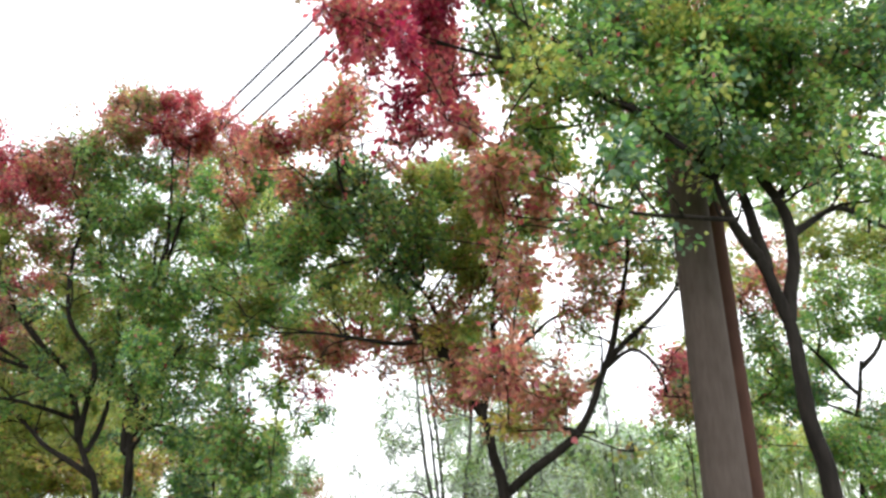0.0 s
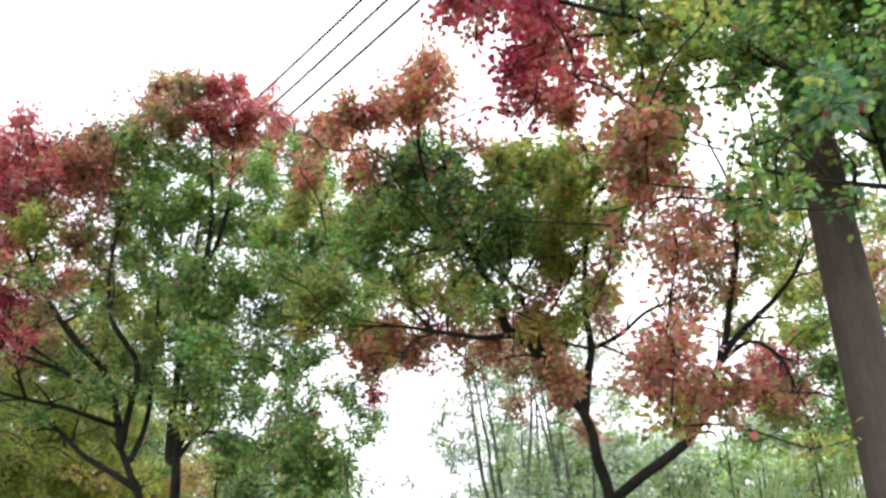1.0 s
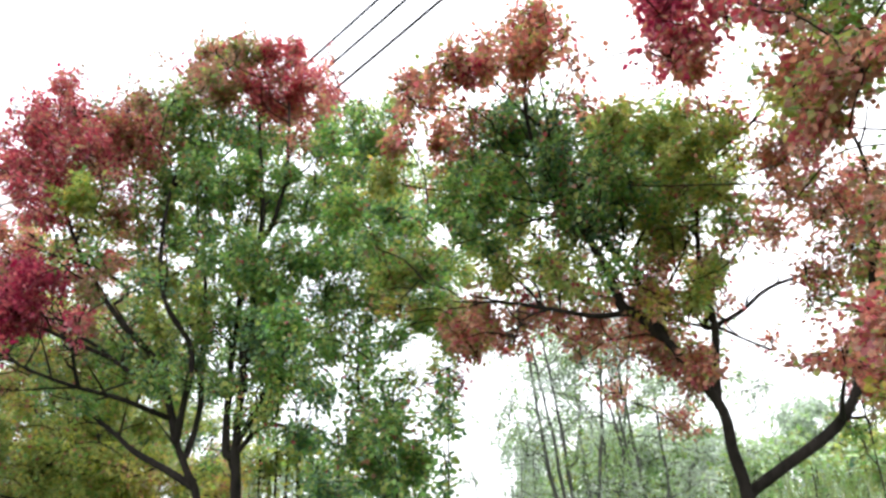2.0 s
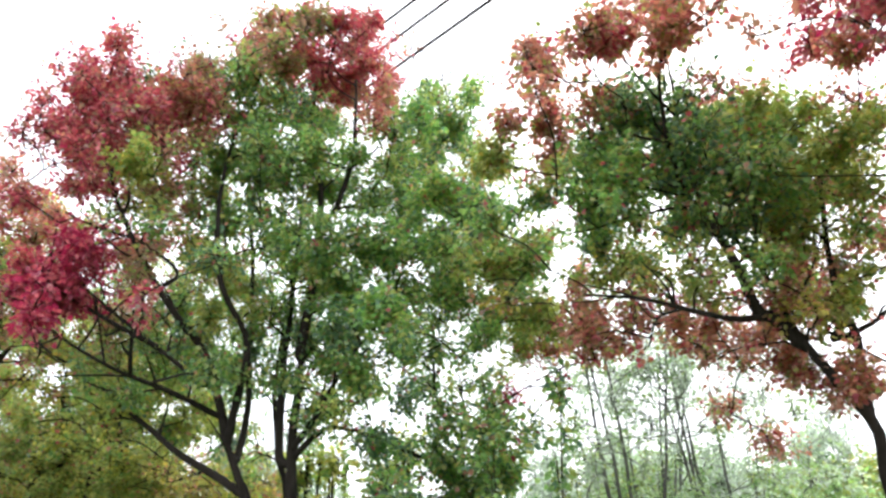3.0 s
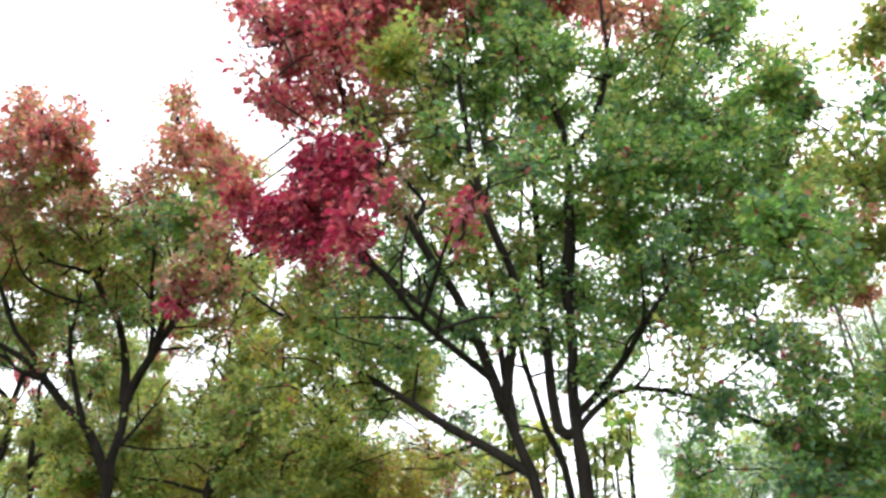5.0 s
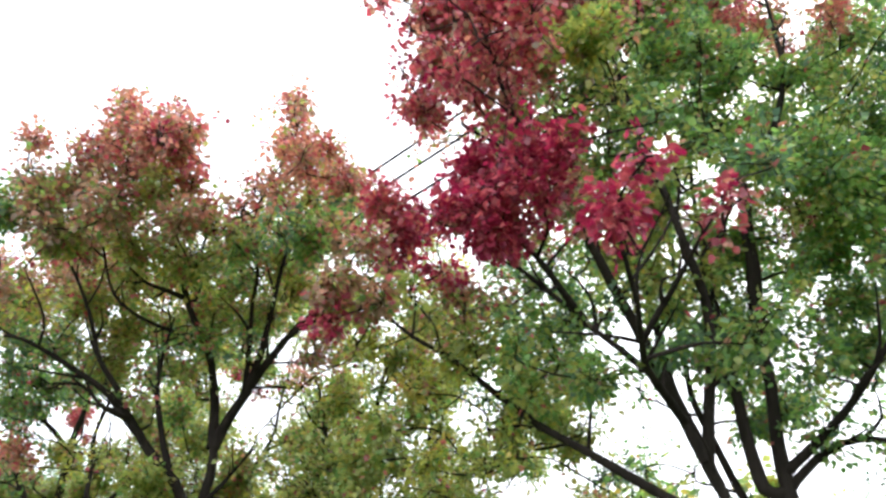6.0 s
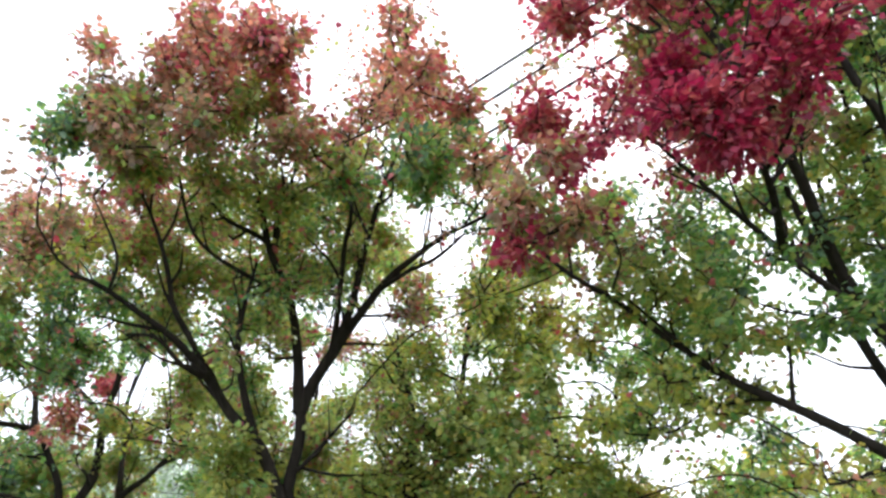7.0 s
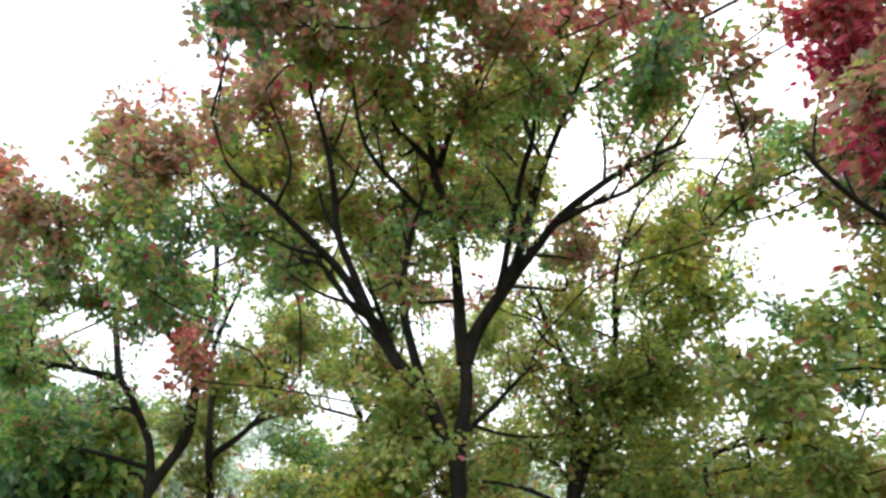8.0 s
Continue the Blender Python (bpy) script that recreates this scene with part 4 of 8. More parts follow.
maple.foliage("green", [(-4.29, 7.88, 4.77, 0.26, 0.23, 0.51), (-4.24, 7.47, 4.94, 0.21, 0.18, 0.71), (-3.99, 7.61, 4.78, 0.31, 0.26, 0.36), (-3.73, 7.55, 4.95, 0.2, 0.17, 1.5), (-3.7, 8.26, 4.99, 0.37, 0.31, 1.21), (-3.38, 7.55, 4.92, 0.16, 0.14, 1.05), (-3.33, 8, 4.76, 0.27, 0.24, 0.33), (-3.22, 8.67, 5.04, 0.16, 0.14, 0.5), (-3.07, 7.82, 5.05, 0.3, 0.25, 0.38), (-3.05, 7.36, 5.07, 0.2, 0.17, 0.55), (-3.01, 7.96, 4.79, 0.23, 0.2, 0.54), (-2.82, 6.75, 4.82, 0.2, 0.17, 0.81), (-2.5, 7.67, 5.25, 0.09, 0.1, 0.17), (-2.45, 7.87, 4.79, 0.2, 0.18, 0.32), (-2.37, 7.45, 4.93, 0.07, 0.08, 1.5), (-2.36, 8.21, 4.82, 0.31, 0.27, 1.5)])
maple.foliage("green", [(-2.25, 7.96, 5.21, 0.08, 0.09, 1.27), (-2.05, 7.76, 5.05, 0.12, 0.13, 0.13), (-4.75, 8.35, 4.45, 0.16, 0.14, 0.16), (-4.68, 7.27, 4.42, 0.13, 0.11, 0.25), (-4.62, 7.07, 4.54, 0.15, 0.13, 0.16), (-4.58, 8.12, 4.48, 0.26, 0.22, 0.76), (-4.12, 7.13, 4.75, 0.24, 0.21, 0.58), (-4.06, 8.44, 4.5, 0.25, 0.22, 1.26), (-3.99, 7.76, 4.47, 0.17, 0.15, 0.14), (-3.87, 7.25, 4.73, 0.22, 0.19, 0.29), (-3.27, 7.81, 4.64, 0.34, 0.29, 0.46), (-3.07, 7.95, 4.39, 0.19, 0.16, 0.39), (-2.91, 7.62, 4.41, 0.22, 0.19, 0.53), (-2.9, 8.29, 4.35, 0.19, 0.16, 0.43), (-2.89, 8.18, 4.6, 0.24, 0.21, 0.75), (-2.88, 7.64, 4.56, 0.33, 0.28, 0.56)])
maple.foliage("green", [(-2.69, 8.45, 4.46, 0.17, 0.15, 0.11), (-2.67, 8.1, 4.3, 0.25, 0.22, 0.88), (-2.42, 7.98, 4.58, 0.25, 0.22, 0.66), (-2.19, 7.51, 4.35, 0.2, 0.17, 1), (-5.23, 8.69, 4.02, 0.24, 0.21, 0.2), (-5.11, 8.89, 3.76, 0.18, 0.16, 0.68), (-5.07, 6.77, 3.89, 0.15, 0.13, 0.2), (-5, 8.44, 3.78, 0.15, 0.13, 0.64), (-4.89, 8.22, 3.8, 0.18, 0.16, 0.16), (-4.69, 8.76, 3.88, 0.17, 0.15, 1.25), (-4.65, 8.79, 4.24, 0.2, 0.17, 0.34), (-4.64, 7.46, 4.2, 0.18, 0.15, 0.18), (-4.39, 9.08, 4.1, 0.18, 0.16, 0.56), (-4.22, 8.54, 4, 0.22, 0.19, 0.43), (-4.14, 7.91, 4, 0.18, 0.16, 0.12), (-4.11, 7.29, 4.18, 0.19, 0.16, 0.16)])
maple.foliage("green", [(-4.11, 8.39, 4.21, 0.17, 0.15, 0.68), (-4.01, 7.18, 3.93, 0.24, 0.21, 0.49), (-3.88, 8.22, 4.02, 0.18, 0.16, 0.16), (-3.78, 7.2, 4, 0.23, 0.19, 0.15), (-3.75, 8.17, 3.97, 0.3, 0.26, 1.5), (-3.62, 8.11, 3.93, 0.24, 0.21, 0.61), (-3.58, 7.12, 3.85, 0.3, 0.25, 0.62), (-3.44, 7.25, 3.99, 0.29, 0.25, 0.38), (-3.23, 7.45, 3.98, 0.26, 0.23, 0.65), (-3.09, 7.31, 3.98, 0.3, 0.25, 0.76), (-2.99, 7.72, 3.79, 0.25, 0.21, 0.58), (-2.97, 8.54, 4.01, 0.18, 0.16, 0.27), (-2.7, 7.24, 3.9, 0.29, 0.25, 0.34), (-2.63, 7.87, 4.24, 0.26, 0.22, 0.45), (-2.57, 6.95, 3.8, 0.22, 0.19, 0.23), (-2.52, 8.25, 3.9, 0.26, 0.22, 0.78)])
maple.foliage("green", [(-2.5, 7.97, 4.05, 0.22, 0.19, 0.46), (-2.49, 7.99, 4, 0.26, 0.23, 0.26), (-2.31, 7.72, 4.03, 0.27, 0.23, 1.01), (-1.88, 8.18, 4.13, 0.24, 0.2, 0.49), (-5.91, 7.94, 3.42, 0.11, 0.09, 0.73), (-5.25, 8.38, 3.43, 0.17, 0.14, 0.6), (-5.19, 8.15, 3.4, 0.14, 0.12, 0.17), (-5.04, 8.63, 3.45, 0.15, 0.13, 0.79), (-4.99, 7.99, 3.3, 0.17, 0.15, 0.42), (-4.96, 8.38, 3.28, 0.24, 0.21, 0.27), (-4.76, 7.71, 3.61, 0.16, 0.14, 0.17), (-4.66, 6.53, 3.71, 0.12, 0.11, 0.58), (-4.63, 8.93, 3.31, 0.24, 0.21, 1.21), (-4.61, 8.85, 3.67, 0.18, 0.15, 0.42), (-4.35, 8.33, 3.63, 0.22, 0.19, 0.12), (-4.23, 8, 3.41, 0.18, 0.15, 0.59)])
maple.foliage("green", [(-4.04, 7.82, 3.55, 0.33, 0.28, 0.11), (-4.04, 8.56, 3.62, 0.22, 0.19, 0.6), (-4.02, 8.14, 3.64, 0.27, 0.23, 0.27), (-3.77, 8.18, 3.5, 0.29, 0.24, 0.76), (-3.6, 8.13, 3.29, 0.26, 0.23, 0.57), (-3.58, 8.43, 3.48, 0.26, 0.22, 0.87), (-3.41, 7.48, 3.61, 0.26, 0.23, 1.17), (-3.35, 7.84, 3.36, 0.2, 0.17, 0.38), (-3.33, 7.6, 3.33, 0.27, 0.23, 0.58), (-2.98, 7.54, 3.64, 0.3, 0.26, 0.48), (-2.75, 8.2, 3.54, 0.16, 0.14, 0.27), (-2.75, 8.45, 3.28, 0.2, 0.17, 0.19), (-2.61, 7.72, 3.67, 0.31, 0.27, 0.62), (-2.6, 7.9, 3.57, 0.22, 0.19, 0.5), (-2.41, 8.37, 3.72, 0.23, 0.2, 0.12), (-2.4, 7.83, 3.71, 0.15, 0.13, 1.15)])
maple.foliage("green", [(-2.16, 8.17, 3.69, 0.26, 0.22, 1.5), (-2.01, 7.52, 3.56, 0.19, 0.16, 0.48), (-1.98, 7.68, 3.75, 0.18, 0.16, 0.85), (-5.69, 8, 2.77, 0.13, 0.11, 0.23), (-5.24, 7.29, 2.84, 0.13, 0.11, 0.56), (-5.24, 8.05, 2.98, 0.14, 0.12, 0.17), (-5.14, 9.04, 2.76, 0.15, 0.13, 1.25), (-5.09, 8.49, 3.06, 0.22, 0.19, 0.48), (-5.07, 8.04, 2.81, 0.14, 0.12, 0.39), (-5.04, 8.93, 3.2, 0.21, 0.19, 0.42), (-4.94, 7.54, 3.13, 0.12, 0.1, 0.4), (-4.92, 8.02, 3.04, 0.15, 0.13, 0.74), (-4.92, 8.33, 3.11, 0.18, 0.15, 0.14), (-4.29, 8.57, 3.07, 0.17, 0.15, 0.16), (-4.22, 6.91, 2.85, 0.23, 0.19, 0.33), (-4.12, 7.43, 2.9, 0.25, 0.21, 0.22)])
maple.foliage("green", [(-4.07, 8.02, 3.11, 0.23, 0.2, 0.2), (-4.01, 9.67, 2.77, 0.25, 0.22, 0.37), (-3.97, 7.94, 3.02, 0.2, 0.17, 0.38), (-3.87, 8.13, 3.01, 0.15, 0.13, 0.73), (-3.81, 8.16, 3.12, 0.13, 0.11, 0.23), (-3.8, 7.37, 2.84, 0.13, 0.11, 0.68), (-3.63, 8.48, 2.98, 0.15, 0.13, 0.67), (-3.61, 8.37, 2.79, 0.14, 0.12, 1.5), (-3.61, 8.04, 2.83, 0.16, 0.14, 0.68), (-3.48, 7.5, 3.01, 0.16, 0.14, 1.29), (-3.37, 8.66, 3.12, 0.22, 0.19, 0.36), (-3.3, 8.33, 3.06, 0.17, 0.15, 0.36), (-3.28, 7.74, 3.1, 0.2, 0.17, 0.27), (-3.24, 7.14, 2.86, 0.19, 0.17, 0.95), (-3.22, 8.73, 3.05, 0.2, 0.17, 0.64), (-3.03, 6.33, 3.06, 0.26, 0.23, 1.06)])
maple.foliage("green", [(-2.86, 7.3, 3.11, 0.16, 0.14, 0.99), (-2.63, 7.63, 3.22, 0.26, 0.22, 0.46), (-2.61, 8.58, 3.08, 0.16, 0.14, 0.38), (-2.49, 6.93, 2.93, 0.16, 0.14, 0.35), (-2.35, 7.12, 3.12, 0.15, 0.13, 1.09), (-2.35, 8.51, 3.09, 0.19, 0.16, 0.2), (-5.94, 8.11, 2.5, 0.11, 0.1, 0.22), (-4.88, 7.29, 2.72, 0.15, 0.13, 0.72), (-4.46, 9.15, 2.34, 0.14, 0.13, 0.76), (-3.6, 7.68, 2.6, 0.18, 0.15, 0.48), (-3.73, 8.01, 1.9, 0.18, 0.15, 0.49)])
maple.foliage("dark_green", [(-4.08, 8.26, 6.08, 0.34, 0.29, 0.13), (-5.27, 7.44, 5.62, 0.07, 0.08, 1.11), (-4.47, 7.44, 5.55, 0.21, 0.18, 0.59), (-4.19, 7.55, 5.47, 0.21, 0.18, 0.12), (-4, 7.53, 5.39, 0.23, 0.2, 0.44), (-2.6, 7.6, 5.27, 0.21, 0.18, 0.87), (-2.56, 9.23, 5.46, 0.26, 0.22, 0.78), (-4.71, 8.31, 4.76, 0.19, 0.17, 0.4), (-4.66, 8.51, 4.93, 0.19, 0.16, 0.13), (-4.22, 8.22, 5.07, 0.21, 0.19, 1.27), (-2.73, 7.67, 4.91, 0.19, 0.16, 0.7), (-2.44, 7.88, 5.24, 0.12, 0.13, 1.34), (-5, 9.58, 4.55, 0.22, 0.19, 0.92), (-4.28, 8.06, 4.51, 0.22, 0.18, 0.53), (-2.65, 7.9, 4.65, 0.22, 0.19, 0.18), (-6.13, 9.14, 4.07, 0.2, 0.17, 0.18)])
maple.foliage("dark_green", [(-5.07, 8.55, 3.86, 0.16, 0.14, 0.14), (-3.17, 8.52, 3.93, 0.25, 0.22, 0.47), (-4.72, 8.51, 3.52, 0.19, 0.16, 0.8), (-4.18, 6.51, 3.49, 0.17, 0.15, 0.41), (-3.7, 7.89, 3.31, 0.25, 0.22, 0.17), (-2.88, 8.04, 3.54, 0.24, 0.21, 0.22), (-4.69, 7.6, 3.2, 0.13, 0.11, 0.42), (-4.44, 7.41, 2.96, 0.15, 0.13, 0.78), (-4.17, 7.78, 3.09, 0.15, 0.13, 0.44), (-3.79, 8.28, 2.86, 0.17, 0.15, 0.15), (-3.41, 8.7, 2.93, 0.22, 0.19, 0.14), (-3.39, 6.92, 3.11, 0.21, 0.18, 0.49), (-3.3, 7.64, 2.95, 0.16, 0.13, 0.21), (-2, 9.03, 2.85, 0.25, 0.22, 0.25), (-1.98, 8.68, 2.84, 0.16, 0.14, 0.33), (-4.61, 8.58, 2.53, 0.19, 0.17, 0.13)])
maple.foliage("dark_green", [(-4.47, 8.74, 2.6, 0.17, 0.15, 0.45), (-4.12, 8.23, 2.47, 0.15, 0.13, 0.11)])
maple.foliage("olive", [(-2.62, 8.03, 5.9, 0.24, 0.2, 0.17), (-4.22, 7.6, 5.54, 0.21, 0.18, 0.63), (-2.99, 8.68, 5.47, 0.24, 0.21, 1.17), (-2.74, 8.06, 5.46, 0.32, 0.27, 0.94), (-4.66, 8, 4.8, 0.18, 0.16, 1.18), (-2.14, 7.57, 5.02, 0.09, 0.1, 0.31), (-2.08, 7.69, 4.85, 0.11, 0.12, 0.28), (-1.98, 7.84, 5.09, 0.08, 0.09, 0.64), (-5.2, 7.36, 4.34, 0.23, 0.2, 0.26), (-4.9, 6.69, 4.32, 0.21, 0.19, 1.5), (-3.92, 8.07, 4.68, 0.2, 0.17, 0.46), (-3.1, 7.41, 4.74, 0.26, 0.23, 0.1), (-2.57, 8.31, 4.46, 0.21, 0.18, 0.11), (-2.32, 7.19, 4.72, 0.17, 0.15, 0.45), (-1.97, 8.19, 4.27, 0.22, 0.19, 1.5), (-1.7, 9.4, 4.52, 0.2, 0.18, 1.09)])
maple.foliage("olive", [(-1.64, 8.2, 4.46, 0.21, 0.19, 1.35), (-4.74, 6.83, 4.07, 0.16, 0.14, 0.2), (-4.7, 7.76, 4.09, 0.22, 0.19, 0.75), (-4.49, 7.13, 3.83, 0.16, 0.14, 0.18), (-4.41, 7.49, 3.83, 0.27, 0.23, 0.55), (-4.37, 8.44, 3.99, 0.26, 0.23, 0.92), (-3.62, 7.41, 3.8, 0.26, 0.22, 0.37), (-2.21, 7.65, 4.22, 0.18, 0.16, 0.23), (-1.9, 7.84, 3.99, 0.2, 0.17, 0.43), (-5.76, 8.83, 3.67, 0.22, 0.19, 0.6), (-5.69, 8.2, 3.38, 0.12, 0.1, 0.42), (-4.46, 7.52, 3.41, 0.22, 0.19, 0.56), (-4.14, 7.59, 3.5, 0.16, 0.14, 0.46), (-3.43, 7.83, 3.66, 0.15, 0.13, 0.52), (-2.98, 7.64, 3.26, 0.27, 0.23, 0.68), (-1.87, 7.33, 3.4, 0.21, 0.18, 1.5)])
maple.foliage("olive", [(-1.83, 8.22, 3.53, 0.25, 0.22, 1.15), (-1.82, 8.38, 3.43, 0.16, 0.14, 1.2), (-1.72, 7.96, 3.53, 0.21, 0.17, 0.49), (-5.77, 7.29, 3.16, 0.12, 0.11, 0.35), (-5.5, 7.96, 2.99, 0.13, 0.11, 0.71), (-5.41, 7.75, 3.04, 0.25, 0.22, 0.42), (-5.22, 8.32, 2.79, 0.19, 0.16, 0.36), (-5.16, 7.67, 3.04, 0.21, 0.18, 0.14), (-5.12, 7.73, 2.78, 0.18, 0.15, 0.53), (-4.79, 7.83, 2.84, 0.15, 0.13, 0.66), (-2.02, 8.5, 3.2, 0.1, 0.08, 1.11), (-6.09, 8.12, 2.44, 0.22, 0.19, 1.29), (-5.93, 7.94, 2.63, 0.12, 0.1, 0.91), (-5.61, 8.29, 2.62, 0.13, 0.11, 0.3), (-5.35, 7.99, 2.46, 0.2, 0.18, 0.26), (-5.34, 7.94, 2.66, 0.14, 0.12, 0.1)])
maple.foliage("olive", [(-5.27, 9.03, 2.26, 0.2, 0.17, 0.65), (-5.07, 8.16, 2.61, 0.14, 0.12, 0.1), (-4.82, 8.44, 2.71, 0.16, 0.14, 0.99), (-4.77, 8.21, 2.72, 0.16, 0.14, 0.23), (-5.48, 8.89, 2.22, 0.18, 0.16, 1.18)])
maple.foliage("lime", [(-6.13, 8.83, 3.46, 0.21, 0.18, 0.59), (-5.66, 7.94, 2.45, 0.12, 0.1, 1.21), (-5.53, 9.11, 2.42, 0.19, 0.17, 0.6), (-5.4, 8.08, 2.44, 0.12, 0.11, 0.12), (-5.19, 7.82, 2.47, 0.11, 0.09, 0.44), (-5.17, 8.2, 2.69, 0.13, 0.11, 0.47), (-4.33, 8.43, 2.06, 0.2, 0.18, 0.47), (-4.22, 8.19, 2.14, 0.16, 0.14, 0.13)])
maple.foliage("yellow", [(-5.77, 7.84, 2.82, 0.12, 0.1, 0.55), (-5.07, 9.18, 2.21, 0.2, 0.17, 1.5), (-4.71, 7.86, 2.22, 0.2, 0.18, 0.22), (-4.05, 8.69, 2.07, 0.2, 0.18, 0.61)])
maple.foliage("rust", [(-3.78, 7.41, 6.29, 0.11, 0.12, 0.28), (-4.29, 7.38, 6.2, 0.09, 0.1, 0.98), (-3.98, 7.2, 6.14, 0.11, 0.12, 0.13), (-3.97, 7.23, 5.93, 0.08, 0.09, 0.13), (-3.66, 8.27, 6.08, 0.26, 0.23, 1.5), (-3.66, 7.21, 6.09, 0.11, 0.12, 0.46), (-3.17, 8.09, 5.83, 0.29, 0.24, 0.57), (-2.91, 7.15, 5.78, 0.08, 0.09, 0.12), (-4.99, 7.26, 5.49, 0.09, 0.1, 1.03), (-4.96, 7.36, 5.28, 0.12, 0.13, 0.79), (-4.29, 7.45, 5.66, 0.27, 0.23, 0.2), (-3.14, 7.95, 5.74, 0.12, 0.13, 0.7), (-3.09, 7.93, 5.49, 0.1, 0.11, 0.62), (-2.81, 7.1, 5.74, 0.07, 0.08, 0.1), (-4.87, 7.08, 5.17, 0.13, 0.14, 0.25), (-4.74, 7.1, 5.06, 0.28, 0.24, 1.11)])
maple.foliage("rust", [(-3.21, 7.26, 5.08, 0.18, 0.16, 0.47), (-5.15, 7.94, 4.22, 0.24, 0.21, 0.32), (-1.59, 8.1, 3.38, 0.27, 0.23, 0.63)])
maple.foliage("russet", [(-4.37, 7.95, 6.6, 0.31, 0.26, 0.27), (-4.18, 7.32, 6.34, 0.08, 0.09, 0.18), (-4.11, 7.41, 6.27, 0.12, 0.13, 1.01), (-5, 7.79, 5.78, 0.15, 0.13, 1.2), (-4.79, 7.64, 5.78, 0.2, 0.17, 0.13), (-4.39, 7.5, 6.1, 0.11, 0.13, 0.76), (-4.26, 7.28, 5.77, 0.12, 0.13, 0.37), (-4.25, 7.32, 6.23, 0.08, 0.09, 0.49), (-4.15, 7.15, 5.79, 0.12, 0.13, 0.22), (-4.1, 7.22, 6.12, 0.1, 0.11, 0.24), (-4.09, 7.5, 5.78, 0.23, 0.2, 1.24), (-3.96, 7.14, 5.89, 0.1, 0.11, 0.18), (-3.88, 7.12, 6.09, 0.12, 0.13, 1.41), (-3.83, 7, 5.83, 0.09, 0.1, 0.3), (-3.74, 7.08, 5.99, 0.13, 0.14, 0.9), (-3.67, 7.23, 6.09, 0.11, 0.12, 0.15)])
maple.foliage("russet", [(-4.89, 8, 5.34, 0.23, 0.2, 1.04), (-4.75, 7.78, 5.6, 0.2, 0.17, 1.23), (-4.74, 7.37, 5.54, 0.11, 0.12, 0.35), (-4.71, 7.29, 5.69, 0.26, 0.23, 0.18), (-4.66, 7, 5.4, 0.1, 0.11, 1.13), (-4.32, 7.09, 5.55, 0.08, 0.09, 0.84), (-4.23, 7.26, 5.49, 0.1, 0.11, 0.31), (-4.07, 7.04, 5.73, 0.08, 0.09, 1.5), (-5.71, 8.48, 5.01, 0.19, 0.16, 0.21), (-5.55, 7.45, 4.78, 0.15, 0.13, 0.15), (-5.11, 7.01, 4.8, 0.13, 0.11, 1.19), (-5.18, 7.96, 4.67, 0.27, 0.23, 1.11), (-4.91, 7.98, 4.58, 0.22, 0.19, 0.64), (-4.78, 6.8, 4.47, 0.27, 0.23, 0.15), (-4.56, 8.75, 4.43, 0.2, 0.17, 0.4), (-4.89, 8.54, 4.22, 0.21, 0.19, 0.32)])
maple.foliage("russet", [(-3.5, 7.94, 3.91, 0.2, 0.17, 0.2), (-5.5, 8.23, 3.61, 0.15, 0.13, 0.56), (-5.47, 8.06, 3.38, 0.26, 0.23, 0.28), (-4.99, 7.28, 3.73, 0.19, 0.17, 0.77), (-4.93, 7.1, 3.47, 0.13, 0.12, 0.27), (-5.64, 8.12, 3.2, 0.13, 0.11, 0.14)])
maple.foliage("red", [(-4.64, 8, 6.38, 0.25, 0.21, 0.48), (-3.41, 8.01, 6.26, 0.34, 0.29, 1.03), (-3.39, 7.44, 6.31, 0.09, 0.1, 1.5), (-3.16, 8.61, 6.48, 0.21, 0.18, 0.91), (-3.98, 7.57, 6.08, 0.29, 0.25, 0.85), (-3.73, 8.02, 6.09, 0.33, 0.28, 1.28), (-3.63, 7.46, 6.17, 0.11, 0.12, 0.19), (-3.59, 7.15, 5.87, 0.23, 0.19, 0.12), (-3.51, 7.18, 6.08, 0.11, 0.12, 1.28), (-3.44, 7.22, 5.78, 0.12, 0.13, 0.66), (-3.37, 7.32, 6.01, 0.11, 0.13, 0.82), (-3.26, 7.02, 5.94, 0.09, 0.09, 1.5), (-3.22, 8.47, 6.25, 0.19, 0.17, 0.99), (-5.8, 6.95, 5.34, 0.11, 0.12, 0.2), (-5.68, 7.03, 5.42, 0.12, 0.13, 0.29), (-5.66, 7.09, 5.48, 0.09, 0.1, 0.55)])
maple.foliage("red", [(-5.63, 6.97, 5.27, 0.09, 0.09, 0.19), (-5.6, 7.23, 5.46, 0.12, 0.14, 0.55), (-5.59, 7.89, 5.74, 0.19, 0.16, 0.64), (-5.49, 7.67, 5.55, 0.2, 0.17, 0.32), (-5.43, 7.35, 5.59, 0.12, 0.13, 0.25), (-5.4, 7.19, 5.43, 0.1, 0.11, 1.39), (-5.37, 7.95, 5.34, 0.25, 0.22, 0.89), (-5.36, 7.38, 5.54, 0.11, 0.12, 0.19), (-5.36, 8.02, 5.5, 0.36, 0.3, 0.14), (-5.35, 6.99, 5.38, 0.09, 0.1, 0.31), (-5.34, 6.97, 5.65, 0.1, 0.11, 0.38), (-5.3, 7.04, 5.4, 0.07, 0.08, 0.18), (-5.29, 6.8, 5.41, 0.12, 0.25, 0.6), (-5.1, 8.11, 5.28, 0.25, 0.22, 0.27), (-5.1, 7.7, 5.61, 0.22, 0.19, 0.44), (-4.83, 7.1, 5.39, 0.2, 0.17, 0.29)])
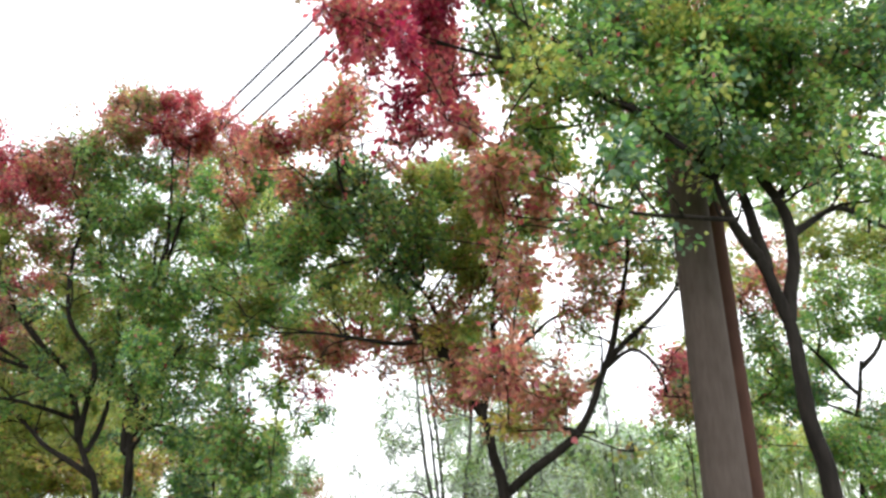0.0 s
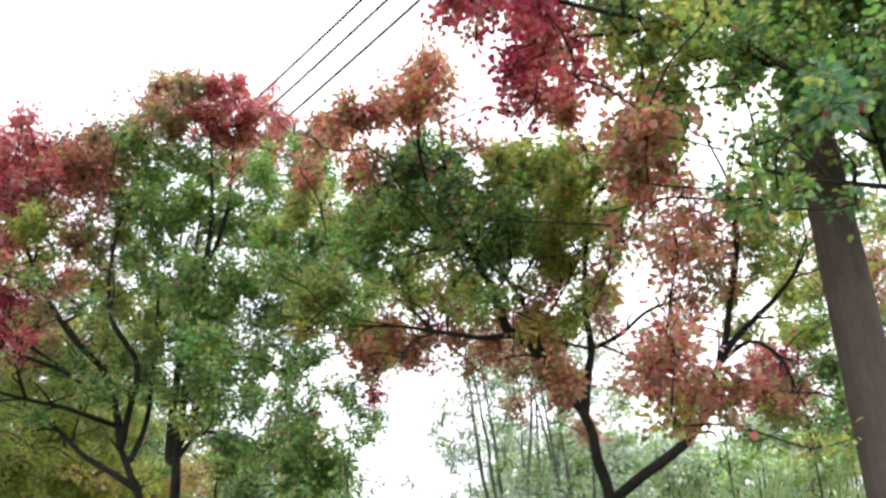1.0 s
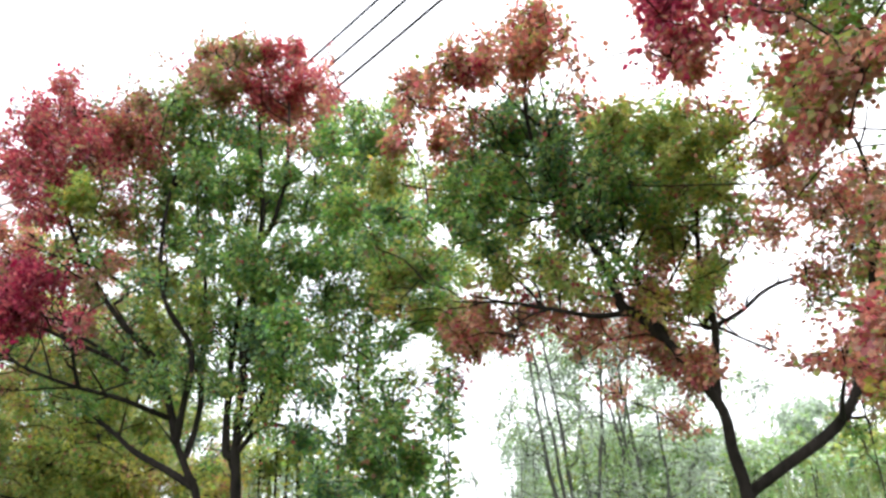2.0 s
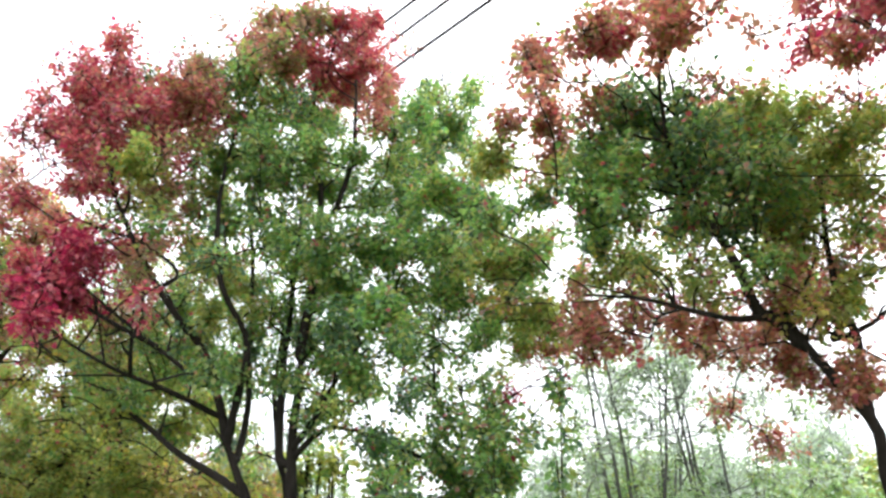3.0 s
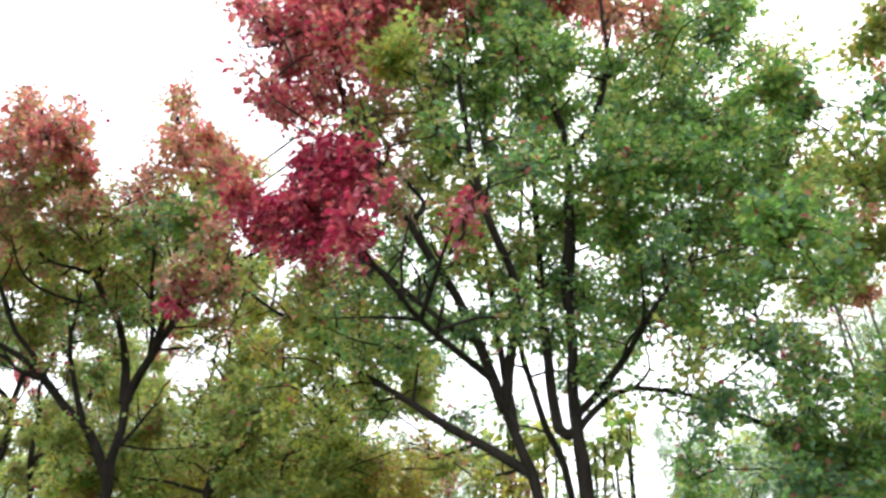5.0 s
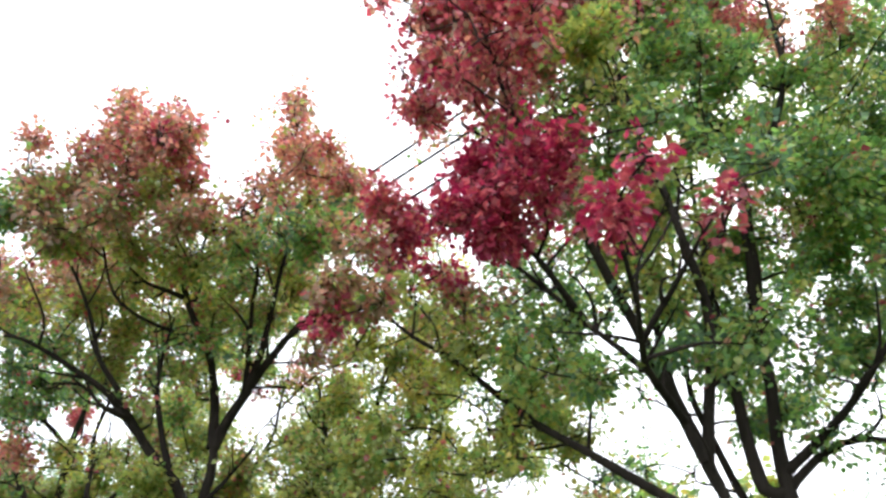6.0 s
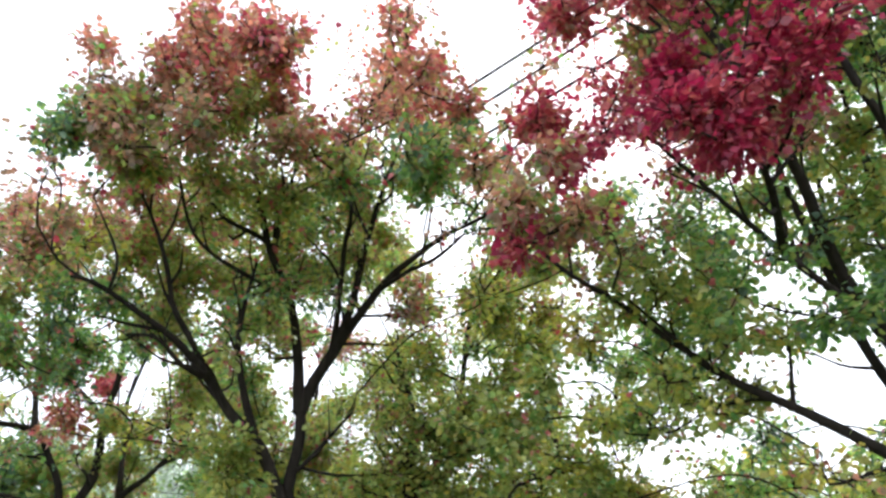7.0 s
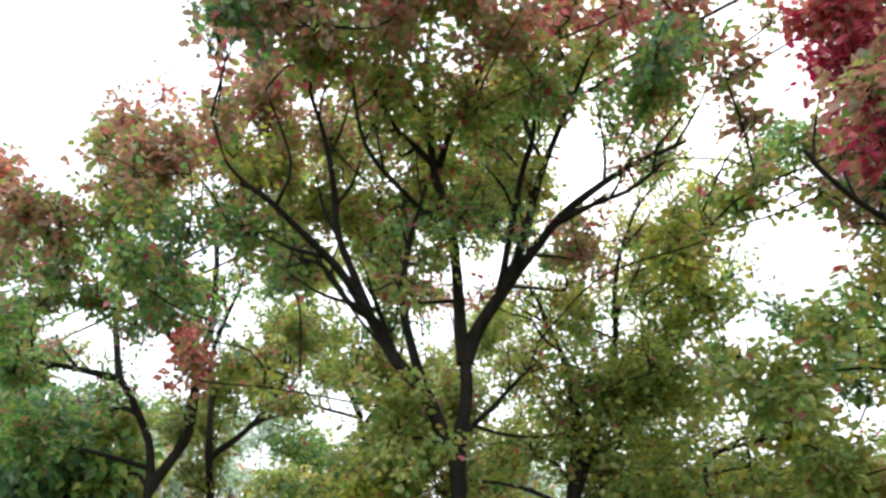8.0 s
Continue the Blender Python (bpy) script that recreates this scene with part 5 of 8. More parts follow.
maple.foliage("red", [(-4.8, 7.57, 5.6, 0.21, 0.18, 0.54), (-6.05, 7.28, 5.19, 0.13, 0.12, 0.61), (-5.8, 6.94, 4.99, 0.08, 0.08, 0.2), (-5.75, 8.12, 5, 0.18, 0.16, 0.24), (-5.73, 7.51, 4.88, 0.15, 0.13, 1.03), (-5.58, 6.98, 5.13, 0.08, 0.09, 0.48), (-5.53, 6.94, 4.8, 0.19, 0.16, 1.43), (-5.52, 7.31, 4.92, 0.17, 0.15, 0.35), (-5.51, 6.83, 5.18, 0.08, 0.09, 1.18), (-5.5, 7.85, 5, 0.15, 0.13, 0.65), (-5.49, 6.79, 4.96, 0.12, 0.13, 1.12), (-5.42, 6.95, 5.02, 0.13, 0.14, 1.5), (-5.4, 6.94, 5.13, 0.11, 0.12, 0.64), (-5.39, 8.39, 4.9, 0.16, 0.14, 0.22), (-5.39, 7.23, 5.16, 0.09, 0.1, 1.37), (-5.38, 6.55, 4.99, 0.1, 0.11, 0.27)])
maple.foliage("red", [(-5.36, 7.27, 5.14, 0.09, 0.1, 0.82), (-5.34, 7.35, 5.22, 0.08, 0.09, 0.21), (-5.33, 6.95, 5.08, 0.09, 0.1, 0.52), (-5.3, 7.17, 5.15, 0.08, 0.09, 0.56), (-5.26, 6.74, 4.8, 0.11, 0.12, 0.78), (-5.23, 7.32, 5.24, 0.21, 0.18, 0.21), (-5.2, 7.22, 5.18, 0.1, 0.11, 0.18), (-5.19, 7.29, 5.15, 0.09, 0.09, 0.99), (-5.19, 7.2, 5.15, 0.12, 0.13, 0.24), (-5.14, 7.85, 4.92, 0.14, 0.12, 0.3), (-5.09, 7.57, 5.24, 0.26, 0.22, 0.2), (-5, 7.36, 5.25, 0.08, 0.09, 0.15), (-4.97, 7.96, 5.03, 0.16, 0.14, 0.36), (-4.97, 7.11, 5.09, 0.08, 0.09, 0.36), (-4.94, 6.8, 4.8, 0.26, 0.23, 0.53), (-4.94, 7.23, 4.8, 0.14, 0.12, 0.61)])
maple.foliage("red", [(-4.64, 7.19, 5.22, 0.11, 0.12, 0.49), (-4.47, 7.1, 5.07, 0.21, 0.18, 0.16), (-5.88, 7.36, 4.67, 0.08, 0.09, 0.19), (-5.86, 6.82, 4.72, 0.07, 0.08, 0.17), (-5.81, 6.79, 4.48, 0.08, 0.09, 0.15), (-5.76, 7.56, 4.57, 0.16, 0.14, 1.24), (-5.75, 6.79, 4.73, 0.07, 0.08, 0.56), (-5.74, 6.92, 4.71, 0.13, 0.14, 0.87), (-5.63, 6.45, 4.43, 0.1, 0.21, 0.28), (-5.58, 6.77, 4.52, 0.08, 0.09, 0.24), (-5.49, 6.74, 4.63, 0.12, 0.13, 0.64), (-5.45, 7.25, 4.42, 0.17, 0.14, 0.69), (-5.43, 7.36, 4.69, 0.23, 0.2, 0.3), (-5.28, 7.01, 4.46, 0.13, 0.11, 0.18), (-5.24, 7.17, 4.29, 0.13, 0.11, 0.34), (-5.21, 6.8, 4.63, 0.27, 0.23, 0.38)])
maple.foliage("red", [(-5.19, 8.62, 4.65, 0.16, 0.14, 0.31), (-5.18, 7.18, 4.72, 0.15, 0.13, 0.55), (-3.16, 8.24, 4.28, 0.2, 0.18, 0.64), (-5.99, 7.45, 3.76, 0.16, 0.14, 1.49), (-5.56, 6.5, 3.95, 0.15, 0.13, 0.64), (-5.47, 7.79, 4.23, 0.15, 0.13, 0.24), (-5.27, 8, 4.18, 0.22, 0.18, 0.44), (-5.21, 6.45, 4.24, 0.2, 0.17, 0.46), (-4.53, 6.32, 2.99, 0.06, 0.05, 0.7), (-4.53, 6.3, 3.1, 0.08, 0.07, 0.79), (-4.49, 6.17, 3.09, 0.06, 0.05, 0.27)])
maple.foliage("crimson", [(-5.77, 7.72, 4.8, 0.14, 0.11, 0.44), (-5.59, 7.63, 5.1, 0.17, 0.14, 0.35), (-5.05, 7.35, 5.18, 0.12, 0.13, 0.12), (-5.53, 8, 4.29, 0.16, 0.14, 0.18), (-5.56, 7.78, 3.94, 0.16, 0.14, 0.33), (-5.5, 7.94, 4.07, 0.12, 0.1, 0.27), (-5.47, 7.11, 3.77, 0.17, 0.14, 1.11), (-5.38, 7.23, 3.82, 0.13, 0.11, 0.94), (-5.88, 7.6, 3.65, 0.19, 0.16, 0.34), (-5.82, 7.73, 3.69, 0.14, 0.12, 1.21), (-5.63, 6.76, 3.3, 0.15, 0.12, 0.15), (-5.63, 7.91, 3.6, 0.14, 0.12, 0.74), (-5.53, 6.79, 3.38, 0.12, 0.1, 0.41), (-5.52, 6.85, 3.37, 0.13, 0.11, 0.69), (-5.51, 7.13, 3.44, 0.19, 0.16, 0.14), (-5.46, 6.79, 3.46, 0.14, 0.12, 0.3)])
maple.foliage("crimson", [(-5.46, 6.76, 3.32, 0.15, 0.12, 0.42), (-5.37, 6.83, 3.27, 0.14, 0.12, 0.34), (-5.37, 6.75, 3.4, 0.12, 0.1, 0.61), (-5.36, 6.94, 3.33, 0.14, 0.12, 0.85), (-5.33, 6.92, 3.35, 0.12, 0.1, 0.65), (-5.28, 7.19, 3.64, 0.12, 0.11, 0.14), (-5.26, 7.6, 3.64, 0.16, 0.14, 0.17), (-5.26, 6.98, 3.33, 0.11, 0.1, 0.92), (-5.24, 6.69, 3.61, 0.11, 0.1, 0.65), (-5.22, 6.66, 3.44, 0.11, 0.09, 0.59), (-5.17, 6.75, 3.66, 0.12, 0.1, 0.82), (-5.14, 6.7, 3.39, 0.11, 0.09, 0.91), (-5.09, 6.64, 3.55, 0.13, 0.11, 1.12), (-5.43, 6.8, 3.22, 0.13, 0.11, 0.86), (-5.03, 6.04, 2.92, 0.08, 0.07, 0.79), (-5.02, 5.98, 2.86, 0.09, 0.08, 1.33)])
maple.foliage("crimson", [(-4.99, 6.11, 2.88, 0.06, 0.05, 0.99), (-4.94, 5.9, 3.02, 0.06, 0.05, 0.94), (-1.93, 8.5, 3.02, 0.12, 0.1, 0.97)])
maple.grow()
maple = Tree("maple_tree", "maple with fan of stems and rusty olive crown", "tree", (-7.35, 9.25), group="row of maples", single=300, turning=0.15)
maple.limb("trunk", .078, .055, [(-7.26, 9.20, 2.08), (-7.26, 9.20, 2.29), (-7.24, 9.20, 2.52), (-7.23, 9.20, 2.75)])
maple.limb("limb", .045, .013, [(-7.23, 9.20, 2.75), (-7.15, 9.20, 2.95), (-7.05, 9.15, 3.12), (-6.90, 9.05, 3.34), (-6.67, 8.95, 3.61), (-6.36, 8.85, 3.82), (-6.04, 8.75, 3.97)])
maple.limb("limb", .044, .012, [(-7.24, 9.20, 2.74), (-7.27, 9.20, 3.03), (-7.31, 9.10, 3.29), (-7.36, 8.95, 3.48), (-7.46, 8.80, 3.67), (-7.50, 8.65, 3.84), (-7.54, 8.45, 4.09), (-7.53, 8.30, 4.37)])
maple.limb("limb", .052, .012, [(-7.27, 9.18, 2.16), (-7.36, 9.12, 2.34), (-7.47, 9.05, 2.54), (-7.60, 9.00, 2.68), (-7.75, 8.90, 2.86), (-7.88, 8.75, 3.01), (-8.02, 8.55, 3.09), (-8.19, 8.35, 3.17), (-8.32, 8.15, 3.17)])
maple.limb("limb", .026, .009, [(-7.78, 8.90, 2.89), (-7.85, 8.80, 3.06), (-7.93, 8.65, 3.20), (-7.96, 8.50, 3.37), (-8.02, 8.35, 3.56), (-8.12, 8.20, 3.77)])
maple.limb("limb", .02, .008, [(-7.75, 8.90, 2.86), (-7.87, 8.75, 2.90), (-7.98, 8.60, 3.00), (-8.07, 8.40, 2.95)])
maple.limb("limb", .034, .010, [(-7.04, 9.15, 3.14), (-6.94, 9.00, 3.41), (-6.88, 8.90, 3.66), (-6.82, 8.75, 3.85), (-6.76, 8.60, 4.00), (-6.67, 8.45, 4.25)])
maple.limb("limb", .026, .009, [(-7.06, 9.15, 3.11), (-7.04, 9.05, 3.30), (-7.01, 8.90, 3.51), (-6.99, 8.75, 3.69), (-6.95, 8.60, 3.89), (-7.01, 8.40, 4.14)])
maple.limb("limb", .030, .009, [(-7.47, 9.05, 2.55), (-7.54, 9.00, 2.79), (-7.59, 8.95, 2.98), (-7.60, 8.85, 3.13), (-7.55, 8.75, 3.39), (-7.51, 8.70, 3.54)])
maple.limb("limb", .022, .008, [(-7.47, 8.80, 3.72), (-7.58, 8.60, 3.71), (-7.68, 8.45, 3.70), (-7.80, 8.30, 3.82)])
maple.limb("limb", .022, .008, [(-7.45, 8.80, 3.72), (-7.39, 8.60, 3.81), (-7.32, 8.45, 3.89), (-7.24, 8.30, 4.10)])
maple.limb("limb", .02, .007, [(-7.47, 8.95, 3.51), (-7.67, 8.60, 3.48), (-7.83, 8.40, 3.58), (-7.91, 8.25, 3.86)])
maple.limb("limb", .02, .007, [(-7.61, 9.00, 2.69), (-7.71, 8.80, 2.87), (-7.77, 8.60, 2.95)])
maple.limb("limb", .018, .007, [(-7.22, 9.20, 2.38), (-7.08, 9.10, 2.52), (-6.89, 9.00, 2.70)])
maple.limb("limb", .02, .008, [(-6.77, 9.00, 3.51), (-6.59, 8.80, 3.54), (-6.43, 8.70, 3.58), (-6.24, 8.60, 3.73)])
maple.foliage("green", [(-9.08, 10.61, 4.52, 0.19, 0.17, 0.19), (-7.65, 9.62, 4.69, 0.28, 0.24, 0.2), (-7.49, 9.27, 4.35, 0.18, 0.15, 0.68), (-7.44, 9.63, 4.35, 0.27, 0.23, 0.63), (-7.07, 9.8, 4.61, 0.21, 0.17, 0.29), (-6.82, 9.46, 4.42, 0.25, 0.21, 0.13), (-6.46, 8.71, 4.37, 0.16, 0.14, 0.39), (-6.35, 9.21, 4.62, 0.21, 0.18, 0.27), (-6.23, 9.39, 4.51, 0.19, 0.17, 0.44), (-8.36, 7.9, 4.02, 0.1, 0.12, 1.5), (-7.66, 9.94, 3.81, 0.19, 0.16, 1.43), (-7.54, 8.38, 4.17, 0.18, 0.15, 0.33), (-7.47, 10.16, 4.08, 0.24, 0.21, 0.42), (-7.42, 9.62, 4.24, 0.15, 0.13, 0.59), (-7.31, 10.01, 4.06, 0.17, 0.15, 0.28), (-7.26, 9.19, 4.25, 0.2, 0.17, 0.35)])
maple.foliage("green", [(-7.16, 8.95, 4.04, 0.15, 0.13, 0.58), (-7.09, 9.46, 3.85, 0.2, 0.17, 0.49), (-6.98, 8.3, 3.94, 0.17, 0.15, 0.93), (-6.95, 8.62, 4.1, 0.15, 0.13, 0.32), (-6.54, 7.95, 3.84, 0.2, 0.18, 0.53), (-6.48, 8.1, 3.9, 0.2, 0.17, 1.5), (-5.71, 9.76, 4.12, 0.16, 0.14, 0.24), (-8.6, 9.34, 3.57, 0.21, 0.18, 0.54), (-8.49, 9.06, 3.43, 0.2, 0.17, 0.56), (-7.37, 8.84, 3.49, 0.27, 0.23, 0.31), (-7.09, 9.1, 3.59, 0.21, 0.18, 0.15), (-8.19, 8.93, 3.11, 0.14, 0.12, 0.63), (-8.12, 9.2, 3.21, 0.16, 0.13, 0.17), (-7.64, 9.62, 3.08, 0.14, 0.13, 1.09), (-7.62, 8.88, 3.25, 0.17, 0.14, 0.56)])
maple.foliage("dark_green", [(-5.22, 9.41, 4.46, 0.22, 0.18, 0.13), (-8.52, 8.02, 3.8, 0.11, 0.1, 0.16), (-8.46, 7.84, 3.82, 0.12, 0.13, 0.27), (-8.44, 7.9, 3.91, 0.17, 0.14, 0.55), (-8.37, 8.04, 4.24, 0.08, 0.09, 0.73), (-7.37, 9.68, 4.04, 0.2, 0.17, 0.31), (-6.77, 8.56, 4.19, 0.16, 0.13, 0.16), (-6.61, 7.72, 3.75, 0.14, 0.12, 0.39), (-6.22, 8.11, 4, 0.15, 0.13, 0.4), (-7, 8.73, 3.36, 0.12, 0.1, 0.37), (-5.17, 8.54, 3.66, 0.2, 0.17, 0.22)])
maple.foliage("olive", [(-7.17, 9.87, 4.93, 0.23, 0.2, 0.17), (-6.71, 9.53, 4.78, 0.2, 0.17, 0.39), (-6.51, 9.3, 4.83, 0.18, 0.16, 1.4), (-7.96, 9.53, 4.56, 0.22, 0.19, 0.11), (-7.94, 9.77, 4.36, 0.23, 0.19, 0.36), (-7.81, 9.89, 4.57, 0.25, 0.22, 0.14), (-7.33, 9.37, 4.72, 0.15, 0.13, 0.12), (-7.06, 10.54, 4.65, 0.19, 0.16, 0.96), (-6.98, 9.3, 4.35, 0.27, 0.23, 0.89), (-6.81, 9.72, 4.32, 0.21, 0.19, 1.5), (-6.61, 8.44, 4.42, 0.13, 0.11, 0.99), (-5.96, 9.33, 4.29, 0.23, 0.2, 0.31), (-5.8, 9.56, 4.73, 0.22, 0.19, 0.4), (-5.62, 10.07, 4.72, 0.24, 0.21, 0.52), (-8.71, 9.51, 3.85, 0.22, 0.19, 0.27), (-8.68, 10.01, 3.82, 0.23, 0.2, 0.14)])
maple.foliage("olive", [(-8.45, 9.82, 4.21, 0.22, 0.19, 1.45), (-8.42, 9.14, 3.83, 0.24, 0.21, 1.08), (-8.38, 9.91, 3.84, 0.26, 0.23, 1.08), (-8.05, 9.12, 4.05, 0.22, 0.19, 0.39), (-8.04, 10.09, 4.16, 0.2, 0.18, 0.47), (-8.03, 7.98, 3.8, 0.2, 0.17, 1.39), (-8.03, 9.68, 4.24, 0.24, 0.21, 0.39), (-7.94, 9.56, 3.81, 0.24, 0.21, 1.38), (-7.76, 9.57, 4.25, 0.27, 0.23, 0.33), (-7.72, 8.36, 3.91, 0.26, 0.23, 0.89), (-7.64, 9.56, 3.96, 0.25, 0.21, 0.32), (-7.62, 9.46, 3.83, 0.24, 0.21, 0.2), (-7.51, 8.66, 3.88, 0.17, 0.15, 0.48), (-7.51, 9.2, 3.92, 0.17, 0.15, 0.67), (-7.5, 9.58, 4.15, 0.26, 0.23, 0.23), (-7.48, 7.93, 4.17, 0.15, 0.13, 1.25)])
maple.foliage("olive", [(-7.48, 9.59, 4.06, 0.16, 0.14, 0.22), (-7.42, 8.94, 3.84, 0.19, 0.16, 0.39), (-7.41, 9.2, 3.76, 0.19, 0.17, 0.74), (-7.37, 8.12, 4.16, 0.08, 0.09, 0.78), (-7.33, 8.34, 3.88, 0.24, 0.21, 0.34), (-7.3, 8.31, 3.81, 0.26, 0.22, 0.38), (-7.18, 9.57, 3.94, 0.21, 0.18, 0.75), (-7.15, 8.05, 3.99, 0.16, 0.14, 0.54), (-7.13, 8.08, 3.96, 0.09, 0.1, 0.35), (-6.95, 7.96, 3.84, 0.08, 0.08, 0.59), (-6.92, 8.93, 3.78, 0.23, 0.2, 0.56), (-6.9, 9.54, 4.07, 0.21, 0.18, 0.52), (-5.58, 8.86, 3.96, 0.17, 0.15, 0.37), (-8.33, 9.75, 3.58, 0.24, 0.2, 0.62), (-8.25, 8.93, 3.41, 0.19, 0.16, 0.14), (-8.24, 9.34, 3.5, 0.2, 0.17, 0.15)])
maple.foliage("olive", [(-8.15, 9.38, 3.74, 0.23, 0.2, 0.68), (-7.79, 9.43, 3.51, 0.17, 0.15, 0.57), (-7.75, 9.23, 3.72, 0.2, 0.17, 0.25), (-7.53, 9.52, 3.28, 0.19, 0.16, 0.46), (-7.43, 8.94, 3.28, 0.17, 0.14, 0.47), (-6.18, 8.39, 3.26, 0.23, 0.2, 0.13), (-6.05, 8.11, 3.35, 0.12, 0.1, 0.77), (-7.85, 9.77, 2.8, 0.14, 0.12, 0.45), (-7.61, 8.65, 2.99, 0.09, 0.08, 0.68), (-7.6, 9.34, 2.45, 0.21, 0.18, 0.99), (-7.56, 9.38, 2.51, 0.17, 0.15, 0.14), (-7.42, 9.52, 2.56, 0.19, 0.16, 0.31), (-7.26, 9.75, 2.58, 0.14, 0.12, 1.29), (-7.21, 9.84, 2.73, 0.26, 0.23, 1.35), (-6.7, 9.47, 2.49, 0.15, 0.13, 0.18)])
maple.foliage("lime", [(-6.7, 9.01, 5, 0.19, 0.16, 1.07), (-8.31, 10.24, 4.54, 0.16, 0.14, 0.55), (-7.04, 8.9, 4.56, 0.22, 0.19, 0.46), (-6.53, 9.8, 3.94, 0.16, 0.14, 0.55), (-5.67, 9.44, 3.88, 0.26, 0.22, 0.46), (-8.45, 8.48, 3.56, 0.17, 0.15, 0.44), (-6.86, 9.53, 3.31, 0.16, 0.14, 0.21), (-6.42, 9.46, 3.6, 0.16, 0.14, 0.49), (-7.82, 9.89, 3.13, 0.15, 0.13, 0.2), (-6.77, 9.65, 2.87, 0.2, 0.17, 0.15), (-7.44, 10, 2.62, 0.23, 0.2, 0.32)])
maple.foliage("yellow", [(-7.69, 9.74, 3.48, 0.15, 0.13, 0.29), (-6.65, 9.24, 3.28, 0.16, 0.14, 0.19)])
maple.foliage("rust", [(-8.75, 9.72, 5.76, 0.21, 0.18, 0.16), (-8.59, 9.53, 4.8, 0.21, 0.19, 0.23), (-8, 8.16, 5.04, 0.07, 0.08, 0.6), (-8, 8.42, 4.98, 0.11, 0.09, 0.14), (-7.9, 8.11, 5.01, 0.08, 0.09, 0.47), (-7.88, 8.06, 4.8, 0.07, 0.08, 1.04), (-6.82, 8.86, 5.21, 0.26, 0.22, 0.34), (-6.75, 8.13, 4.75, 0.09, 0.1, 0.17), (-6.74, 8.08, 4.93, 0.07, 0.15, 0.38), (-6.74, 8.16, 5.05, 0.11, 0.12, 0.6), (-6.67, 8.21, 4.94, 0.08, 0.08, 0.14), (-6.66, 8.2, 4.83, 0.08, 0.08, 0.63), (-6.65, 8.11, 4.98, 0.08, 0.08, 0.36), (-6.39, 8.54, 4.76, 0.11, 0.09, 0.51), (-8.34, 7.84, 4.46, 0.08, 0.09, 1.14), (-8.32, 7.95, 4.55, 0.07, 0.08, 0.46)])
maple.foliage("rust", [(-8.01, 8.19, 4.51, 0.13, 0.14, 0.61), (-8, 8.22, 4.7, 0.08, 0.09, 0.65), (-7.94, 7.9, 4.45, 0.15, 0.13, 0.24), (-7.93, 7.86, 4.31, 0.12, 0.14, 0.65), (-7.88, 7.9, 4.42, 0.13, 0.14, 0.18), (-7.85, 7.89, 4.64, 0.07, 0.08, 0.22), (-7.84, 8.17, 4.68, 0.22, 0.19, 0.68), (-7.79, 7.88, 4.67, 0.1, 0.11, 0.19), (-7.78, 7.86, 4.72, 0.11, 0.12, 0.56), (-7.74, 8.1, 4.57, 0.2, 0.18, 0.69), (-7.72, 7.88, 4.58, 0.11, 0.13, 0.53), (-7.69, 7.86, 4.3, 0.14, 0.12, 0.63), (-7.65, 8.09, 4.42, 0.12, 0.1, 1.1), (-7.54, 7.7, 4.58, 0.09, 0.1, 0.19), (-7.48, 7.84, 4.61, 0.1, 0.11, 0.36), (-7.42, 7.62, 4.34, 0.1, 0.11, 1.5)])
maple.foliage("rust", [(-7.41, 7.89, 4.59, 0.1, 0.11, 0.53), (-7.39, 8.02, 4.47, 0.08, 0.09, 0.63), (-7.38, 8.06, 4.41, 0.09, 0.1, 1.5), (-7.35, 7.76, 4.38, 0.11, 0.12, 1.5), (-7.33, 8.09, 4.25, 0.08, 0.08, 0.67), (-7.32, 8.05, 4.27, 0.09, 0.1, 0.32), (-7.28, 7.76, 4.34, 0.16, 0.14, 0.19), (-7.24, 7.63, 4.43, 0.1, 0.11, 0.43), (-6.89, 8.13, 4.32, 0.1, 0.09, 0.37), (-6.83, 8.09, 4.28, 0.1, 0.11, 0.14), (-6.79, 8.21, 4.41, 0.08, 0.08, 0.88), (-6.76, 8.12, 4.69, 0.07, 0.08, 0.72), (-6.74, 8.38, 4.72, 0.1, 0.08, 0.93), (-6.69, 7.94, 4.46, 0.08, 0.09, 0.87), (-6.63, 7.77, 4.73, 0.09, 0.1, 0.4), (-6.63, 7.91, 4.64, 0.09, 0.09, 0.15)])
maple.foliage("rust", [(-6.54, 7.78, 4.32, 0.1, 0.11, 0.5), (-6.54, 8.04, 4.55, 0.08, 0.09, 0.15), (-6.54, 7.95, 4.34, 0.14, 0.12, 0.85), (-6.53, 8.76, 4.71, 0.18, 0.15, 0.34), (-6.49, 8.59, 4.73, 0.1, 0.09, 0.98), (-6.46, 8.11, 4.62, 0.07, 0.08, 1.16), (-6.44, 8.12, 4.64, 0.08, 0.09, 0.64), (-6.4, 8.17, 4.65, 0.13, 0.14, 0.21), (-6.34, 8.58, 4.7, 0.14, 0.12, 0.72), (-6.27, 8.23, 4.41, 0.1, 0.11, 0.91), (-6.26, 8.05, 4.27, 0.13, 0.11, 0.56), (-6.01, 9.38, 4.68, 0.26, 0.22, 0.71), (-7.13, 7.84, 3.94, 0.07, 0.08, 0.72), (-7.02, 8.3, 4.24, 0.11, 0.09, 0.45), (-6.94, 8.02, 4.02, 0.08, 0.08, 0.13), (-6.9, 8.09, 4.23, 0.07, 0.08, 0.35)])
maple.foliage("rust", [(-6.69, 7.89, 4.1, 0.11, 0.12, 0.44), (-8.35, 7.71, 3.46, 0.08, 0.09, 0.38), (-8.72, 9.4, 2.72, 0.21, 0.18, 0.64)])
